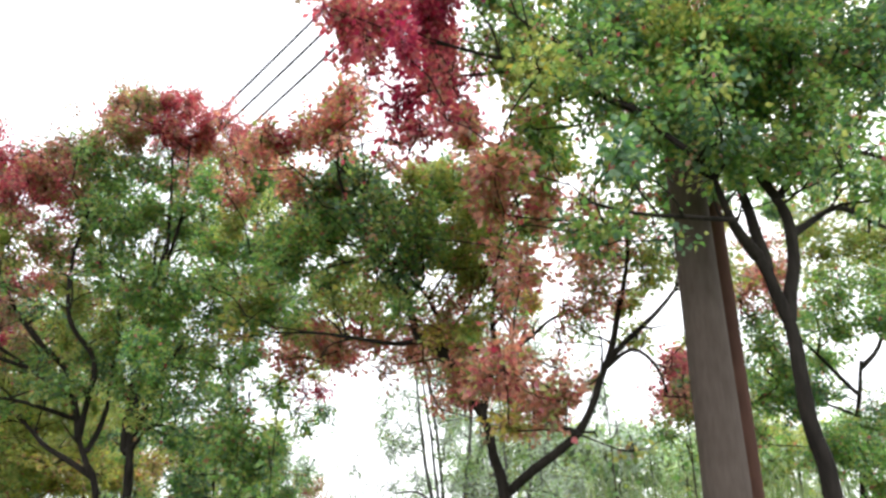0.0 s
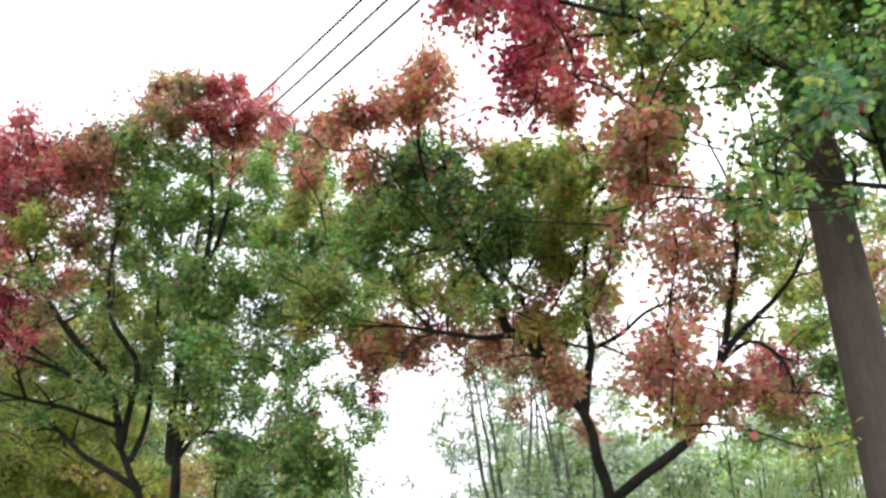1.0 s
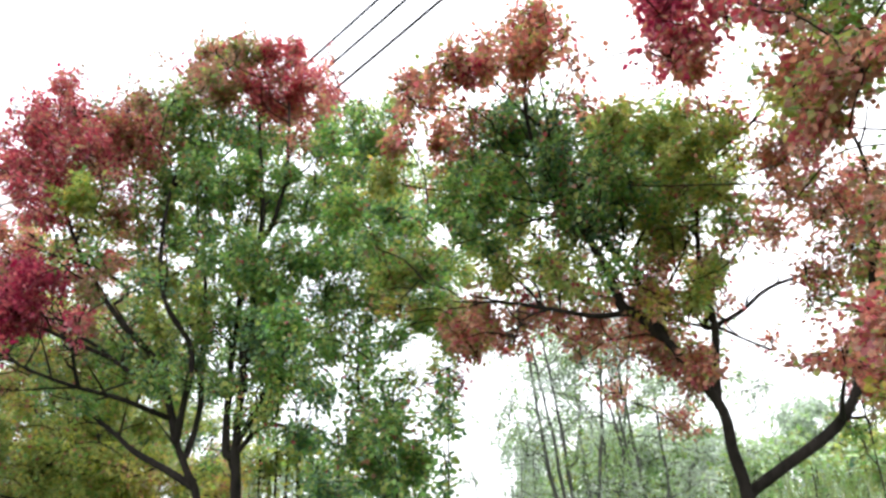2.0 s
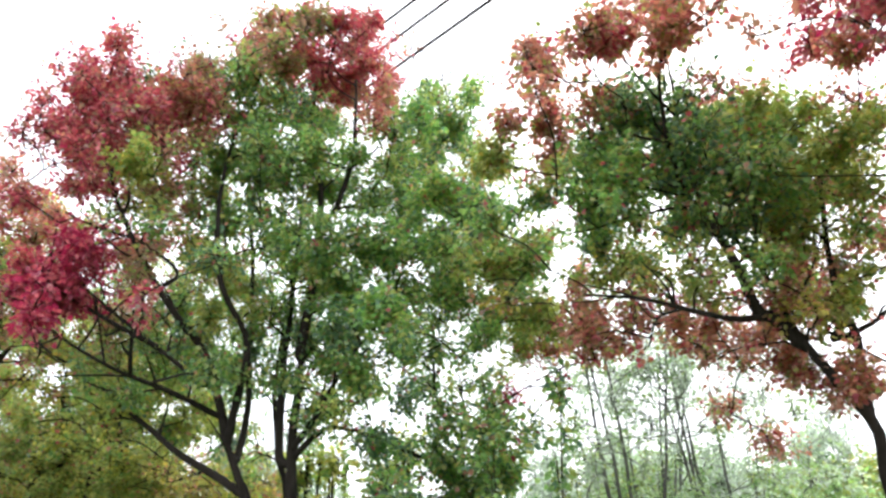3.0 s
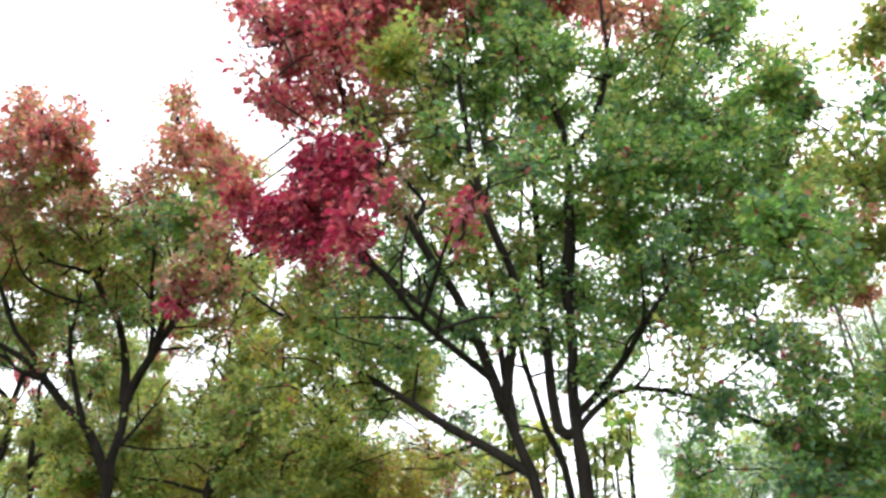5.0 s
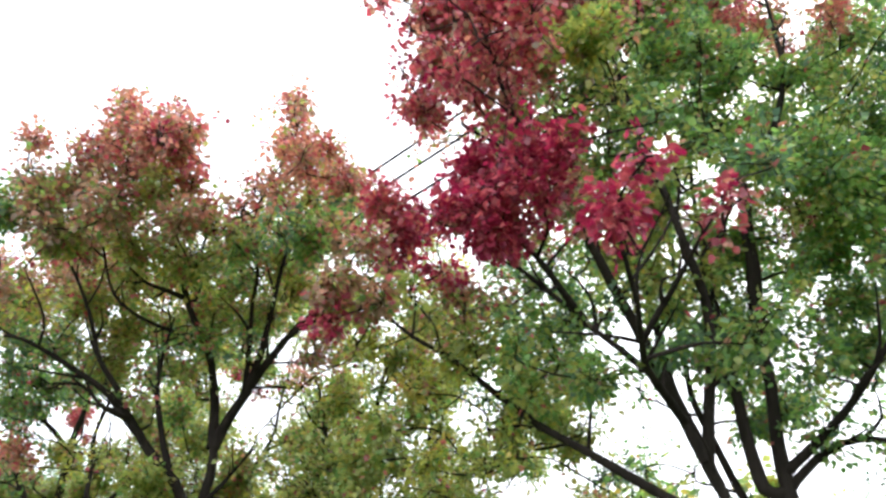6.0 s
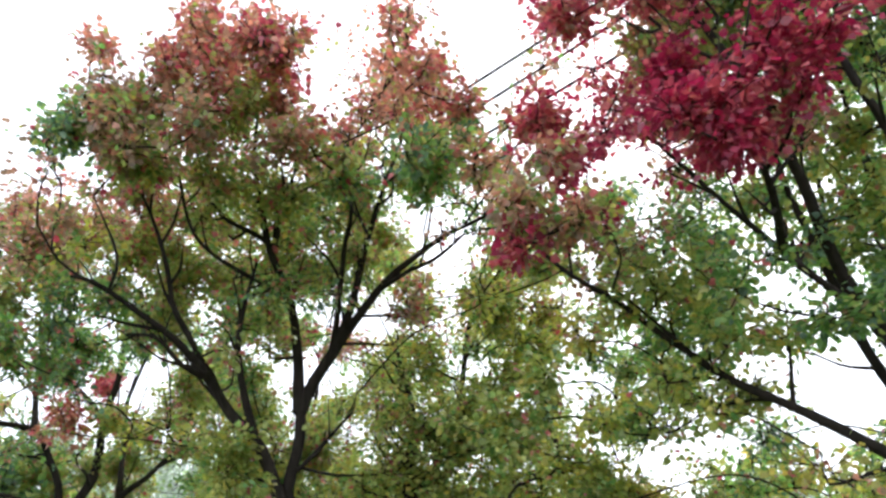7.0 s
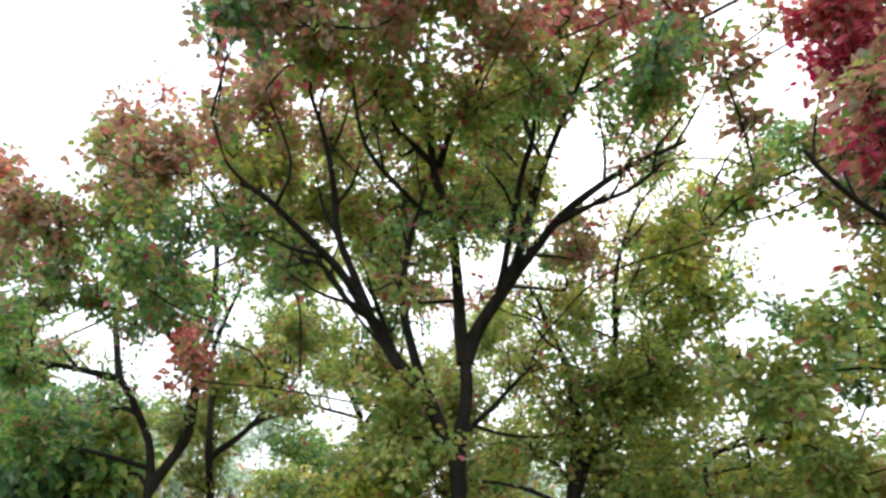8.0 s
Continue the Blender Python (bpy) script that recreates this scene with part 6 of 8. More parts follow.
maple.foliage("russet", [(-8.98, 10.59, 5.48, 0.2, 0.17, 0.61), (-7, 9.44, 4.97, 0.2, 0.17, 1), (-6.37, 9.26, 4.96, 0.16, 0.14, 0.59), (-8.88, 9.74, 4.34, 0.16, 0.14, 0.13), (-8.83, 9.77, 4.36, 0.28, 0.24, 0.58), (-8.49, 9.1, 4.35, 0.26, 0.23, 1.5), (-8.38, 9.36, 4.26, 0.27, 0.23, 0.69), (-8.32, 8.38, 4.45, 0.17, 0.15, 0.53), (-8.15, 9.74, 4.66, 0.17, 0.15, 0.41), (-8.03, 8.2, 4.41, 0.13, 0.11, 0.17), (-7.96, 9.44, 4.67, 0.28, 0.23, 0.48), (-7.71, 8.37, 4.36, 0.19, 0.17, 0.75), (-7.22, 9.08, 4.47, 0.25, 0.21, 0.46), (-7.11, 8.42, 4.35, 0.16, 0.13, 0.28), (-9.32, 9.19, 4.13, 0.16, 0.14, 0.23), (-9.12, 9.05, 3.75, 0.21, 0.18, 0.25)])
maple.foliage("russet", [(-8.6, 9.54, 4.02, 0.22, 0.19, 0.55), (-8.42, 8.26, 4.17, 0.18, 0.16, 1.05), (-8.42, 8, 4.24, 0.1, 0.11, 0.21), (-8.22, 7.75, 4.17, 0.12, 0.1, 0.4), (-8.21, 7.91, 4.13, 0.1, 0.11, 1.29), (-8.17, 8.26, 4.19, 0.19, 0.16, 0.3), (-8.16, 8.71, 4.24, 0.18, 0.15, 0.48), (-8.15, 7.81, 3.96, 0.2, 0.17, 0.69), (-8.13, 7.99, 4.22, 0.07, 0.08, 1.02), (-8.06, 9.01, 4.03, 0.2, 0.17, 0.31), (-8.04, 8.01, 4.16, 0.21, 0.18, 0.35), (-7.85, 8.51, 3.97, 0.18, 0.16, 0.2), (-7.81, 8.04, 4.11, 0.23, 0.2, 0.56), (-7.69, 7.77, 3.91, 0.18, 0.16, 0.86), (-7.26, 7.84, 3.79, 0.15, 0.13, 1.11), (-6.38, 8.74, 3.85, 0.17, 0.14, 0.19)])
maple.foliage("russet", [(-6.32, 8.11, 4.22, 0.09, 0.1, 0.47), (-6.09, 7.71, 3.93, 0.09, 0.1, 0.45), (-5.94, 8.21, 3.79, 0.15, 0.13, 0.77), (-8.48, 8.17, 3.52, 0.08, 0.09, 1.07), (-8.03, 7.78, 3.75, 0.19, 0.17, 0.29), (-6.59, 9.19, 3.49, 0.23, 0.2, 0.52), (-6.59, 9.24, 3.67, 0.16, 0.13, 0.4), (-6.25, 7.86, 3.74, 0.15, 0.13, 0.56), (-6.02, 7.17, 3.36, 0.08, 0.07, 1.27), (-6.2, 7.15, 3.11, 0.1, 0.08, 1.5), (-6.11, 7.31, 3.1, 0.07, 0.06, 1.13), (-6.1, 7.26, 3.22, 0.09, 0.07, 1.18), (-6.01, 7.21, 3.03, 0.08, 0.07, 0.8), (-5.93, 7.44, 3.18, 0.07, 0.06, 0.74), (-5.89, 7.16, 3.06, 0.09, 0.08, 1.12)])
maple.foliage("red", [(-7.57, 8.15, 4.87, 0.08, 0.09, 0.56), (-7.36, 7.54, 4.29, 0.22, 0.19, 0.17), (-5.98, 7.51, 3.78, 0.08, 0.08, 0.6), (-5.34, 8.68, 3.78, 0.17, 0.15, 0.22)])
maple.foliage("crimson", [(-6.18, 7.16, 2.96, 0.05, 0.04, 0.54), (-6.15, 7.21, 2.95, 0.07, 0.06, 0.61), (-6.15, 7.21, 2.93, 0.07, 0.06, 1.09)])
maple.grow()
maple = Tree("maple_tree", "maple of three thin stems with an open brownish crown", "tree", (-9.3, 10.7), group="row of maples", single=300, turning=0.12)
maple.limb("trunk", .058, .04, [(-9.21, 10.7, 2.04), (-9.24, 10.7, 2.44), (-9.4, 10.7, 2.75), (-9.55, 10.7, 2.94)])
maple.limb("limb", .03, .01, [(-9.55, 10.7, 2.94), (-9.84, 10.5, 2.96), (-10.03, 10.4, 2.96), (-10.34, 10.3, 3.07)])
maple.limb("limb", .03, .01, [(-9.55, 10.7, 2.94), (-9.75, 10.9, 3.47), (-9.83, 11.0, 4.04), (-9.92, 11.0, 4.67)])
maple.limb("limb", .044, .02, [(-9.16, 10.7, 2.18), (-9.02, 10.7, 2.57), (-9.02, 10.7, 3.01), (-8.97, 10.7, 3.45), (-9.05, 10.7, 4.05), (-9.24, 10.7, 4.45)])
maple.limb("limb", .03, .01, [(-9.02, 10.7, 2.98), (-9.16, 10.5, 3.19), (-9.39, 10.4, 3.32), (-9.67, 10.3, 3.35)])
maple.limb("limb", .04, .02, [(-8.89, 11.1, 2.08), (-8.93, 11.1, 2.48), (-9.0, 11.2, 2.97), (-9.05, 11.2, 3.29), (-8.9, 11.2, 3.93)])
maple.limb("limb", .03, .01, [(-8.92, 11.1, 2.48), (-8.67, 11.1, 2.7), (-8.46, 11.1, 3.06), (-8.39, 11.1, 3.43)])
maple.foliage("green", [(-9.67, 11.05, 4.58, 0.25, 0.22, 0.37), (-10.57, 10.59, 3.77, 0.2, 0.17, 0.37), (-10.04, 10.58, 3.9, 0.21, 0.18, 1.12), (-9.18, 9.72, 3.78, 0.19, 0.16, 0.76), (-10.42, 10.86, 3.27, 0.16, 0.14, 1.5), (-10.38, 10.86, 3.52, 0.18, 0.16, 0.69), (-10.14, 10.28, 3.6, 0.21, 0.18, 0.45), (-9.95, 10.08, 3.29, 0.17, 0.14, 0.99), (-9.86, 10.28, 3.43, 0.15, 0.13, 0.25), (-9.72, 9.48, 3.55, 0.11, 0.12, 0.62), (-9.68, 10.26, 3.42, 0.17, 0.15, 1.11), (-9.63, 9.65, 3.36, 0.15, 0.13, 0.96), (-9.43, 10.42, 3.28, 0.16, 0.14, 0.84), (-9.38, 11.45, 3.68, 0.13, 0.11, 1.01), (-9.26, 9.8, 3.53, 0.16, 0.14, 0.42), (-9.1, 9.96, 3.63, 0.26, 0.23, 0.15)])
maple.foliage("green", [(-9.1, 10.09, 3.53, 0.25, 0.21, 0.55), (-9.05, 10.27, 3.54, 0.24, 0.21, 0.89), (-8.71, 10.24, 3.63, 0.17, 0.15, 0.34), (-10.41, 11.25, 2.91, 0.12, 0.1, 1), (-10.33, 10.77, 3.02, 0.19, 0.17, 1.5), (-10.07, 10.41, 3.12, 0.2, 0.17, 0.14), (-10.05, 11.56, 2.83, 0.13, 0.12, 1.5), (-10.03, 10.18, 2.89, 0.21, 0.18, 0.99), (-9.95, 9.5, 2.96, 0.17, 0.15, 1.48), (-9.93, 9.26, 3.01, 0.25, 0.22, 0.6), (-9.7, 10.98, 2.87, 0.26, 0.23, 0.47), (-9.54, 10.39, 2.75, 0.16, 0.13, 0.38), (-9.1, 9.76, 3.24, 0.19, 0.17, 0.92), (-8.97, 8.83, 3.09, 0.17, 0.15, 1.03), (-10.17, 10.74, 2.65, 0.14, 0.12, 1.47), (-10.13, 11.56, 2.71, 0.14, 0.12, 1.5)])
maple.foliage("green", [(-10, 10.99, 2.34, 0.19, 0.16, 1.5), (-9.95, 11.2, 2.35, 0.16, 0.14, 1.2), (-9.92, 10.35, 2.5, 0.26, 0.23, 1.5), (-8.87, 10, 2.61, 0.13, 0.11, 0.15)])
maple.foliage("dark_green", [(-9.2, 10.22, 3.35, 0.22, 0.18, 0.83), (-8.95, 9.34, 3.38, 0.17, 0.15, 0.37), (-8.9, 9.48, 3.57, 0.18, 0.16, 0.62), (-8.59, 9.12, 2.84, 0.15, 0.13, 0.17), (-10.43, 11.07, 2.75, 0.17, 0.15, 1.5), (-10.31, 11.59, 2.53, 0.16, 0.14, 1.5), (-9.94, 10.75, 2.64, 0.13, 0.11, 0.93)])
maple.foliage("olive", [(-9.54, 9.48, 4.18, 0.09, 0.1, 0.95), (-9.48, 9.91, 4.08, 0.25, 0.21, 1.21), (-9.47, 9.42, 3.92, 0.19, 0.16, 0.14), (-9.65, 9.48, 3.51, 0.1, 0.11, 0.4), (-9.35, 9.45, 3.63, 0.22, 0.19, 0.83), (-8.52, 10.85, 3.55, 0.17, 0.15, 0.25), (-8.28, 10.32, 3.3, 0.18, 0.16, 1.38), (-8.22, 9.4, 3.36, 0.19, 0.17, 1.29), (-10, 11.01, 3.22, 0.14, 0.12, 0.46), (-9.71, 11.36, 2.76, 0.27, 0.23, 1.5), (-9.04, 11.6, 3.15, 0.2, 0.17, 1.5), (-8.55, 10.87, 3.09, 0.2, 0.18, 0.4), (-8.5, 9.64, 2.81, 0.15, 0.13, 1.11), (-8.34, 10.76, 2.85, 0.19, 0.16, 0.79), (-8.16, 9.61, 2.78, 0.16, 0.14, 0.13), (-9.66, 11.06, 2.3, 0.12, 0.11, 1.45)])
maple.foliage("olive", [(-9.63, 11.38, 2.6, 0.17, 0.15, 1.5), (-9.47, 11.46, 2.26, 0.15, 0.13, 1.5), (-9.12, 11.43, 2.75, 0.17, 0.14, 1.5), (-9.08, 10.81, 2.64, 0.15, 0.13, 1.5), (-9.04, 11.18, 2.37, 0.17, 0.15, 1.5), (-8.92, 11.18, 2.54, 0.15, 0.13, 0.68)])
maple.foliage("lime", [(-8.32, 9.42, 2.66, 0.13, 0.11, 0.43)])
maple.foliage("rust", [(-9.24, 9.48, 4.55, 0.12, 0.14, 0.13), (-9.23, 9.69, 4.68, 0.11, 0.12, 0.11), (-10, 9.29, 3.8, 0.1, 0.11, 1.45), (-9.94, 9.35, 3.76, 0.16, 0.14, 0.24), (-9.22, 9.2, 4.2, 0.11, 0.12, 0.47)])
maple.foliage("russet", [(-9.69, 9.77, 4.5, 0.1, 0.11, 0.32), (-9.49, 9.6, 4.41, 0.13, 0.14, 0.43), (-9.08, 9.91, 4.43, 0.21, 0.18, 1.17), (-10.68, 10.08, 3.95, 0.27, 0.23, 0.53), (-10.56, 10.24, 3.78, 0.3, 0.26, 0.64), (-10.42, 10.59, 3.85, 0.21, 0.19, 0.61), (-10.03, 9.47, 3.8, 0.13, 0.14, 0.13), (-10, 9.39, 3.93, 0.09, 0.09, 0.39), (-9.53, 9.98, 4.13, 0.17, 0.15, 0.91), (-9.42, 9.27, 4.07, 0.15, 0.13, 0.25), (-9.25, 9.93, 4.24, 0.25, 0.21, 1.08), (-9.17, 9.17, 3.95, 0.2, 0.17, 1.29), (-8.96, 9.26, 4.05, 0.1, 0.11, 0.75), (-10.36, 11.45, 3.32, 0.13, 0.11, 1.26), (-10, 9.66, 3.61, 0.22, 0.19, 0.7), (-9.94, 9.2, 3.42, 0.19, 0.17, 0.92)])
maple.foliage("russet", [(-9.87, 9.33, 3.62, 0.11, 0.12, 0.33), (-9.8, 9.26, 3.63, 0.1, 0.11, 0.59), (-9.8, 9.45, 3.58, 0.11, 0.12, 1.5), (-9.76, 9.44, 3.68, 0.1, 0.11, 0.25), (-9.75, 9.24, 3.53, 0.1, 0.11, 0.65), (-9.58, 9.39, 3.57, 0.1, 0.11, 0.57), (-9.53, 9.24, 3.44, 0.18, 0.15, 0.25)])
maple.grow()
maple = Tree("maple_tree", "low yellow-green maple standing behind the row", "tree", (-6.7, 9.7), density=420.0)
maple.limb("trunk", .07, .05, [(-6.59, 9.6, 2.06), (-6.57, 9.6, 2.18)])
maple.limb("limb", .045, .015, [(-6.59, 9.6, 2.12), (-6.53, 9.6, 2.5), (-6.53, 9.8, 2.92), (-6.66, 10.0, 3.49)])
maple.limb("limb", .04, .012, [(-6.58, 9.6, 2.15), (-6.26, 9.8, 2.69), (-5.68, 10.0, 3.26), (-5.25, 10.1, 3.75)])
maple.limb("limb", .03, .01, [(-6.28, 9.8, 2.65), (-6.16, 9.9, 3.16), (-6.08, 10.0, 3.7), (-5.82, 10.1, 4.37)])
maple.limb("limb", .034, .012, [(-5.95, 9.3, 1.75), (-5.91, 9.3, 2.04), (-5.91, 9.3, 2.28), (-5.79, 9.2, 2.36), (-5.52, 9.1, 2.4)])
maple.limb("limb", .025, .01, [(-5.64, 9.2, 2.38), (-5.6, 9.2, 2.49), (-5.67, 9.2, 2.7), (-5.68, 9.2, 2.9)])
maple.foliage("green", [(-5.25, 10.39, 4.39, 0.17, 0.14, 0.29), (-6.4, 10.22, 3.9, 0.18, 0.16, 1.17), (-4.86, 10.4, 3.95, 0.25, 0.21, 0.11), (-4.75, 10.91, 4.14, 0.27, 0.23, 0.47), (-6.17, 10.15, 3.28, 0.31, 0.27, 0.21), (-6.08, 9.52, 3.34, 0.21, 0.18, 0.28), (-5.86, 10.69, 3.69, 0.19, 0.17, 0.46), (-5.53, 10.02, 3.46, 0.16, 0.14, 0.7), (-4.99, 9.69, 3.26, 0.22, 0.19, 1.01), (-4.71, 10.87, 3.05, 0.17, 0.15, 0.5), (-4.12, 10.28, 2.47, 0.16, 0.14, 1.5), (-7.62, 9.53, 2.23, 0.23, 0.2, 0.65), (-5.91, 9.92, 2.09, 0.21, 0.18, 1.16), (-4.59, 10.24, 1.93, 0.18, 0.16, 1.5)])
maple.foliage("dark_green", [(-5.25, 9.48, 3.28, 0.16, 0.14, 0.63), (-4.68, 9.7, 3.24, 0.33, 0.28, 0.75)])
maple.foliage("olive", [(-6.92, 10.74, 4.38, 0.24, 0.21, 0.78), (-6.72, 10.3, 4.37, 0.22, 0.19, 0.94), (-6.63, 9.58, 4.67, 0.16, 0.14, 1.23), (-5.88, 10.07, 4.02, 0.18, 0.15, 0.43), (-6.62, 10.31, 3.61, 0.16, 0.14, 0.27), (-6.62, 11.12, 3.71, 0.25, 0.22, 0.59), (-6.56, 10.3, 3.27, 0.2, 0.17, 0.46), (-6.5, 10.13, 3.54, 0.27, 0.23, 0.34), (-6.36, 9.88, 3.36, 0.26, 0.22, 0.8), (-5.96, 9.33, 3.52, 0.23, 0.2, 0.8), (-5.61, 9.59, 3.38, 0.35, 0.3, 0.18), (-7.77, 10.41, 3.13, 0.22, 0.2, 1.5), (-7.63, 10.26, 2.98, 0.23, 0.2, 0.71), (-6.74, 10.29, 3, 0.22, 0.19, 0.56), (-6.62, 9.85, 3.24, 0.23, 0.2, 0.28), (-6.48, 9.99, 2.94, 0.19, 0.16, 0.25)])
maple.foliage("olive", [(-6.44, 9.45, 2.77, 0.28, 0.24, 0.55), (-6.41, 9.54, 2.79, 0.24, 0.21, 0.47), (-6.26, 9.76, 2.82, 0.21, 0.18, 0.46), (-6.2, 9.22, 2.82, 0.2, 0.17, 0.44), (-6.14, 9.85, 2.9, 0.48, 0.41, 1.21), (-6.06, 9.69, 2.82, 0.29, 0.24, 0.31), (-6.05, 9.57, 2.79, 0.43, 0.37, 0.57), (-5.91, 9.83, 2.85, 0.22, 0.19, 0.26), (-5.59, 9.57, 3.03, 0.18, 0.16, 0.87), (-5.52, 9.89, 2.93, 0.15, 0.13, 1.04), (-5.42, 10.48, 2.92, 0.27, 0.23, 1.07), (-5.03, 9.49, 3.18, 0.21, 0.18, 0.45), (-4.98, 10.03, 2.97, 0.25, 0.22, 1.1), (-4.84, 9.09, 2.96, 0.27, 0.23, 1.5), (-4.79, 10.35, 2.91, 0.22, 0.19, 0.57), (-7.58, 8.98, 2.44, 0.27, 0.23, 1.5)])
maple.foliage("olive", [(-7.51, 10.03, 2.42, 0.34, 0.29, 0.47), (-7.27, 9.74, 2.26, 0.39, 0.33, 0.37), (-7.23, 9.5, 2.25, 0.15, 0.13, 0.63), (-6.83, 9.45, 2.39, 0.19, 0.16, 0.39), (-6.78, 10.57, 2.56, 0.54, 0.46, 0.5), (-6.75, 10.29, 2.52, 0.17, 0.15, 1.11), (-6.56, 9.56, 2.62, 0.44, 0.38, 0.22), (-6.47, 9.5, 2.42, 0.16, 0.14, 0.65), (-6.3, 9.53, 2.48, 0.22, 0.19, 0.27), (-6.22, 9.8, 2.3, 0.38, 0.33, 0.82), (-5.94, 10.24, 2.61, 0.24, 0.2, 0.56), (-5.75, 9.14, 2.32, 0.18, 0.15, 0.33), (-5.73, 10.33, 2.65, 0.36, 0.31, 0.54), (-5.67, 10.6, 2.58, 0.25, 0.22, 1.05), (-5.6, 8.94, 2.49, 0.19, 0.17, 0.41), (-5.49, 10.14, 2.29, 0.3, 0.26, 0.58)])
maple.foliage("olive", [(-5.47, 9.61, 2.34, 0.33, 0.28, 0.51), (-5.43, 9.14, 2.4, 0.2, 0.17, 1.5), (-5.42, 9.77, 2.31, 0.22, 0.19, 0.44), (-5.14, 10.42, 2.41, 0.23, 0.2, 1.48), (-5.14, 10.52, 2.71, 0.19, 0.16, 0.12), (-4.62, 9.61, 2.32, 0.17, 0.14, 1.5), (-4.36, 9.91, 2.61, 0.18, 0.15, 0.58), (-7.67, 9.8, 2.18, 0.34, 0.29, 1.5), (-7.17, 10.06, 2.2, 0.31, 0.26, 0.44), (-6.38, 9.7, 2.18, 0.31, 0.27, 0.7), (-6.29, 9.45, 2.16, 0.18, 0.16, 1.34), (-6.11, 9.24, 1.9, 0.24, 0.21, 1.5), (-5.92, 10.79, 2.2, 0.2, 0.17, 0.63), (-5.89, 9.05, 2.06, 0.26, 0.22, 0.9), (-5.86, 9.96, 2.22, 0.29, 0.25, 0.98), (-5.49, 10.28, 2.18, 0.24, 0.21, 0.94)])
maple.foliage("olive", [(-5.27, 9.78, 2.12, 0.25, 0.21, 1.5)])
maple.foliage("lime", [(-6.99, 9.98, 4.38, 0.4, 0.34, 0.6), (-6.62, 10.57, 4.4, 0.24, 0.21, 1.02), (-5.47, 9.72, 4.27, 0.21, 0.18, 0.49), (-5.37, 10.34, 4.33, 0.28, 0.24, 0.72), (-5.84, 10.32, 3.79, 0.19, 0.16, 1.5), (-5.76, 10.31, 4.25, 0.33, 0.28, 0.56), (-5.7, 10.45, 3.82, 0.15, 0.13, 1.32), (-5.51, 10.22, 3.83, 0.17, 0.14, 1.19), (-5.36, 10.33, 3.79, 0.26, 0.22, 0.84), (-5.88, 9.4, 3.61, 0.22, 0.18, 0.27), (-5.79, 9.45, 3.4, 0.24, 0.2, 0.43), (-5.67, 10.29, 3.66, 0.21, 0.18, 0.33), (-5.66, 9.53, 3.35, 0.17, 0.15, 0.49), (-5.65, 10.58, 3.46, 0.25, 0.21, 0.44), (-5.43, 9.62, 3.73, 0.17, 0.15, 0.11), (-6.08, 9.98, 2.91, 0.35, 0.3, 0.11)])
maple.foliage("lime", [(-5.97, 9.77, 3.13, 0.19, 0.16, 0.29), (-5.78, 9.8, 3.22, 0.19, 0.17, 1.25), (-5.73, 10.76, 2.89, 0.27, 0.23, 0.5), (-5.62, 9.68, 2.97, 0.22, 0.19, 0.19), (-5.25, 11.13, 3.16, 0.26, 0.23, 0.8), (-6.62, 9.67, 2.62, 0.39, 0.33, 0.19), (-6.12, 9.91, 2.27, 0.24, 0.2, 0.39), (-5.7, 9.9, 2.28, 0.45, 0.38, 1.5), (-5.23, 9.39, 2.71, 0.17, 0.14, 0.14), (-7.68, 9.4, 2.17, 0.18, 0.16, 1.5), (-7.21, 10.03, 1.97, 0.21, 0.18, 1.5), (-4.86, 10.27, 1.99, 0.25, 0.22, 1.5)])
maple.foliage("yellow", [(-6.13, 10.24, 3.84, 0.25, 0.21, 0.38), (-5.85, 10.12, 3.87, 0.16, 0.14, 0.26), (-5.84, 10.15, 4.06, 0.21, 0.18, 0.28), (-5.46, 10.12, 3.89, 0.27, 0.23, 0.64), (-6.39, 10.11, 3.47, 0.2, 0.17, 0.25), (-5.8, 9.5, 3.67, 0.17, 0.14, 0.4), (-5.49, 10.72, 3.73, 0.2, 0.17, 0.34), (-6.15, 10.63, 2.55, 0.17, 0.15, 0.14), (-5.42, 10.35, 2.58, 0.25, 0.21, 0.3), (-4.85, 10.36, 2.37, 0.26, 0.22, 0.83), (-4.74, 10.43, 2.41, 0.18, 0.15, 1.48), (-4.29, 9.59, 2.28, 0.27, 0.23, 0.45), (-6.96, 10.49, 2.2, 0.5, 0.42, 0.6), (-5.53, 9.54, 2.03, 0.15, 0.13, 1.5), (-5.16, 11.24, 2.14, 0.25, 0.21, 1.5), (-4.94, 10.3, 2.16, 0.36, 0.3, 1.5)])
maple.foliage("yellow", [(-4.92, 9.8, 2.23, 0.16, 0.14, 1.28)])
maple.foliage("rust", [(-7.09, 9.63, 3.35, 0.16, 0.14, 0.37), (-4.54, 10.38, 2.28, 0.12, 0.11, 1.5), (-7.67, 9.65, 1.92, 0.25, 0.22, 1.19)])
maple.foliage("russet", [(-6.7, 10.18, 3.07, 0.25, 0.21, 0.3), (-6.23, 9.94, 2.02, 0.21, 0.18, 1.5)])
maple.foliage("crimson", [(-7.5, 10.57, 3.79, 0.2, 0.17, 0.12)])
maple.grow()
maple = Tree("maple_tree", "tall thin-leaved green tree in the thicket beyond the pole", "tree", (3.4, 8.2))
maple.limb("trunk", .05, .03, [(3.71, 8.2, 1.7), (3.81, 8.2, 2.47), (3.98, 8.2, 3.19)])
maple.limb("limb", .03, .01, [(3.97, 8.2, 3.12), (4.24, 8.2, 3.43), (4.52, 8.2, 4.2), (4.39, 8.2, 4.75)])
maple.limb("limb", .025, .01, [(3.89, 8.2, 2.82), (3.36, 7.9, 3.25), (3.04, 7.8, 3.6), (2.84, 7.7, 4.07)])
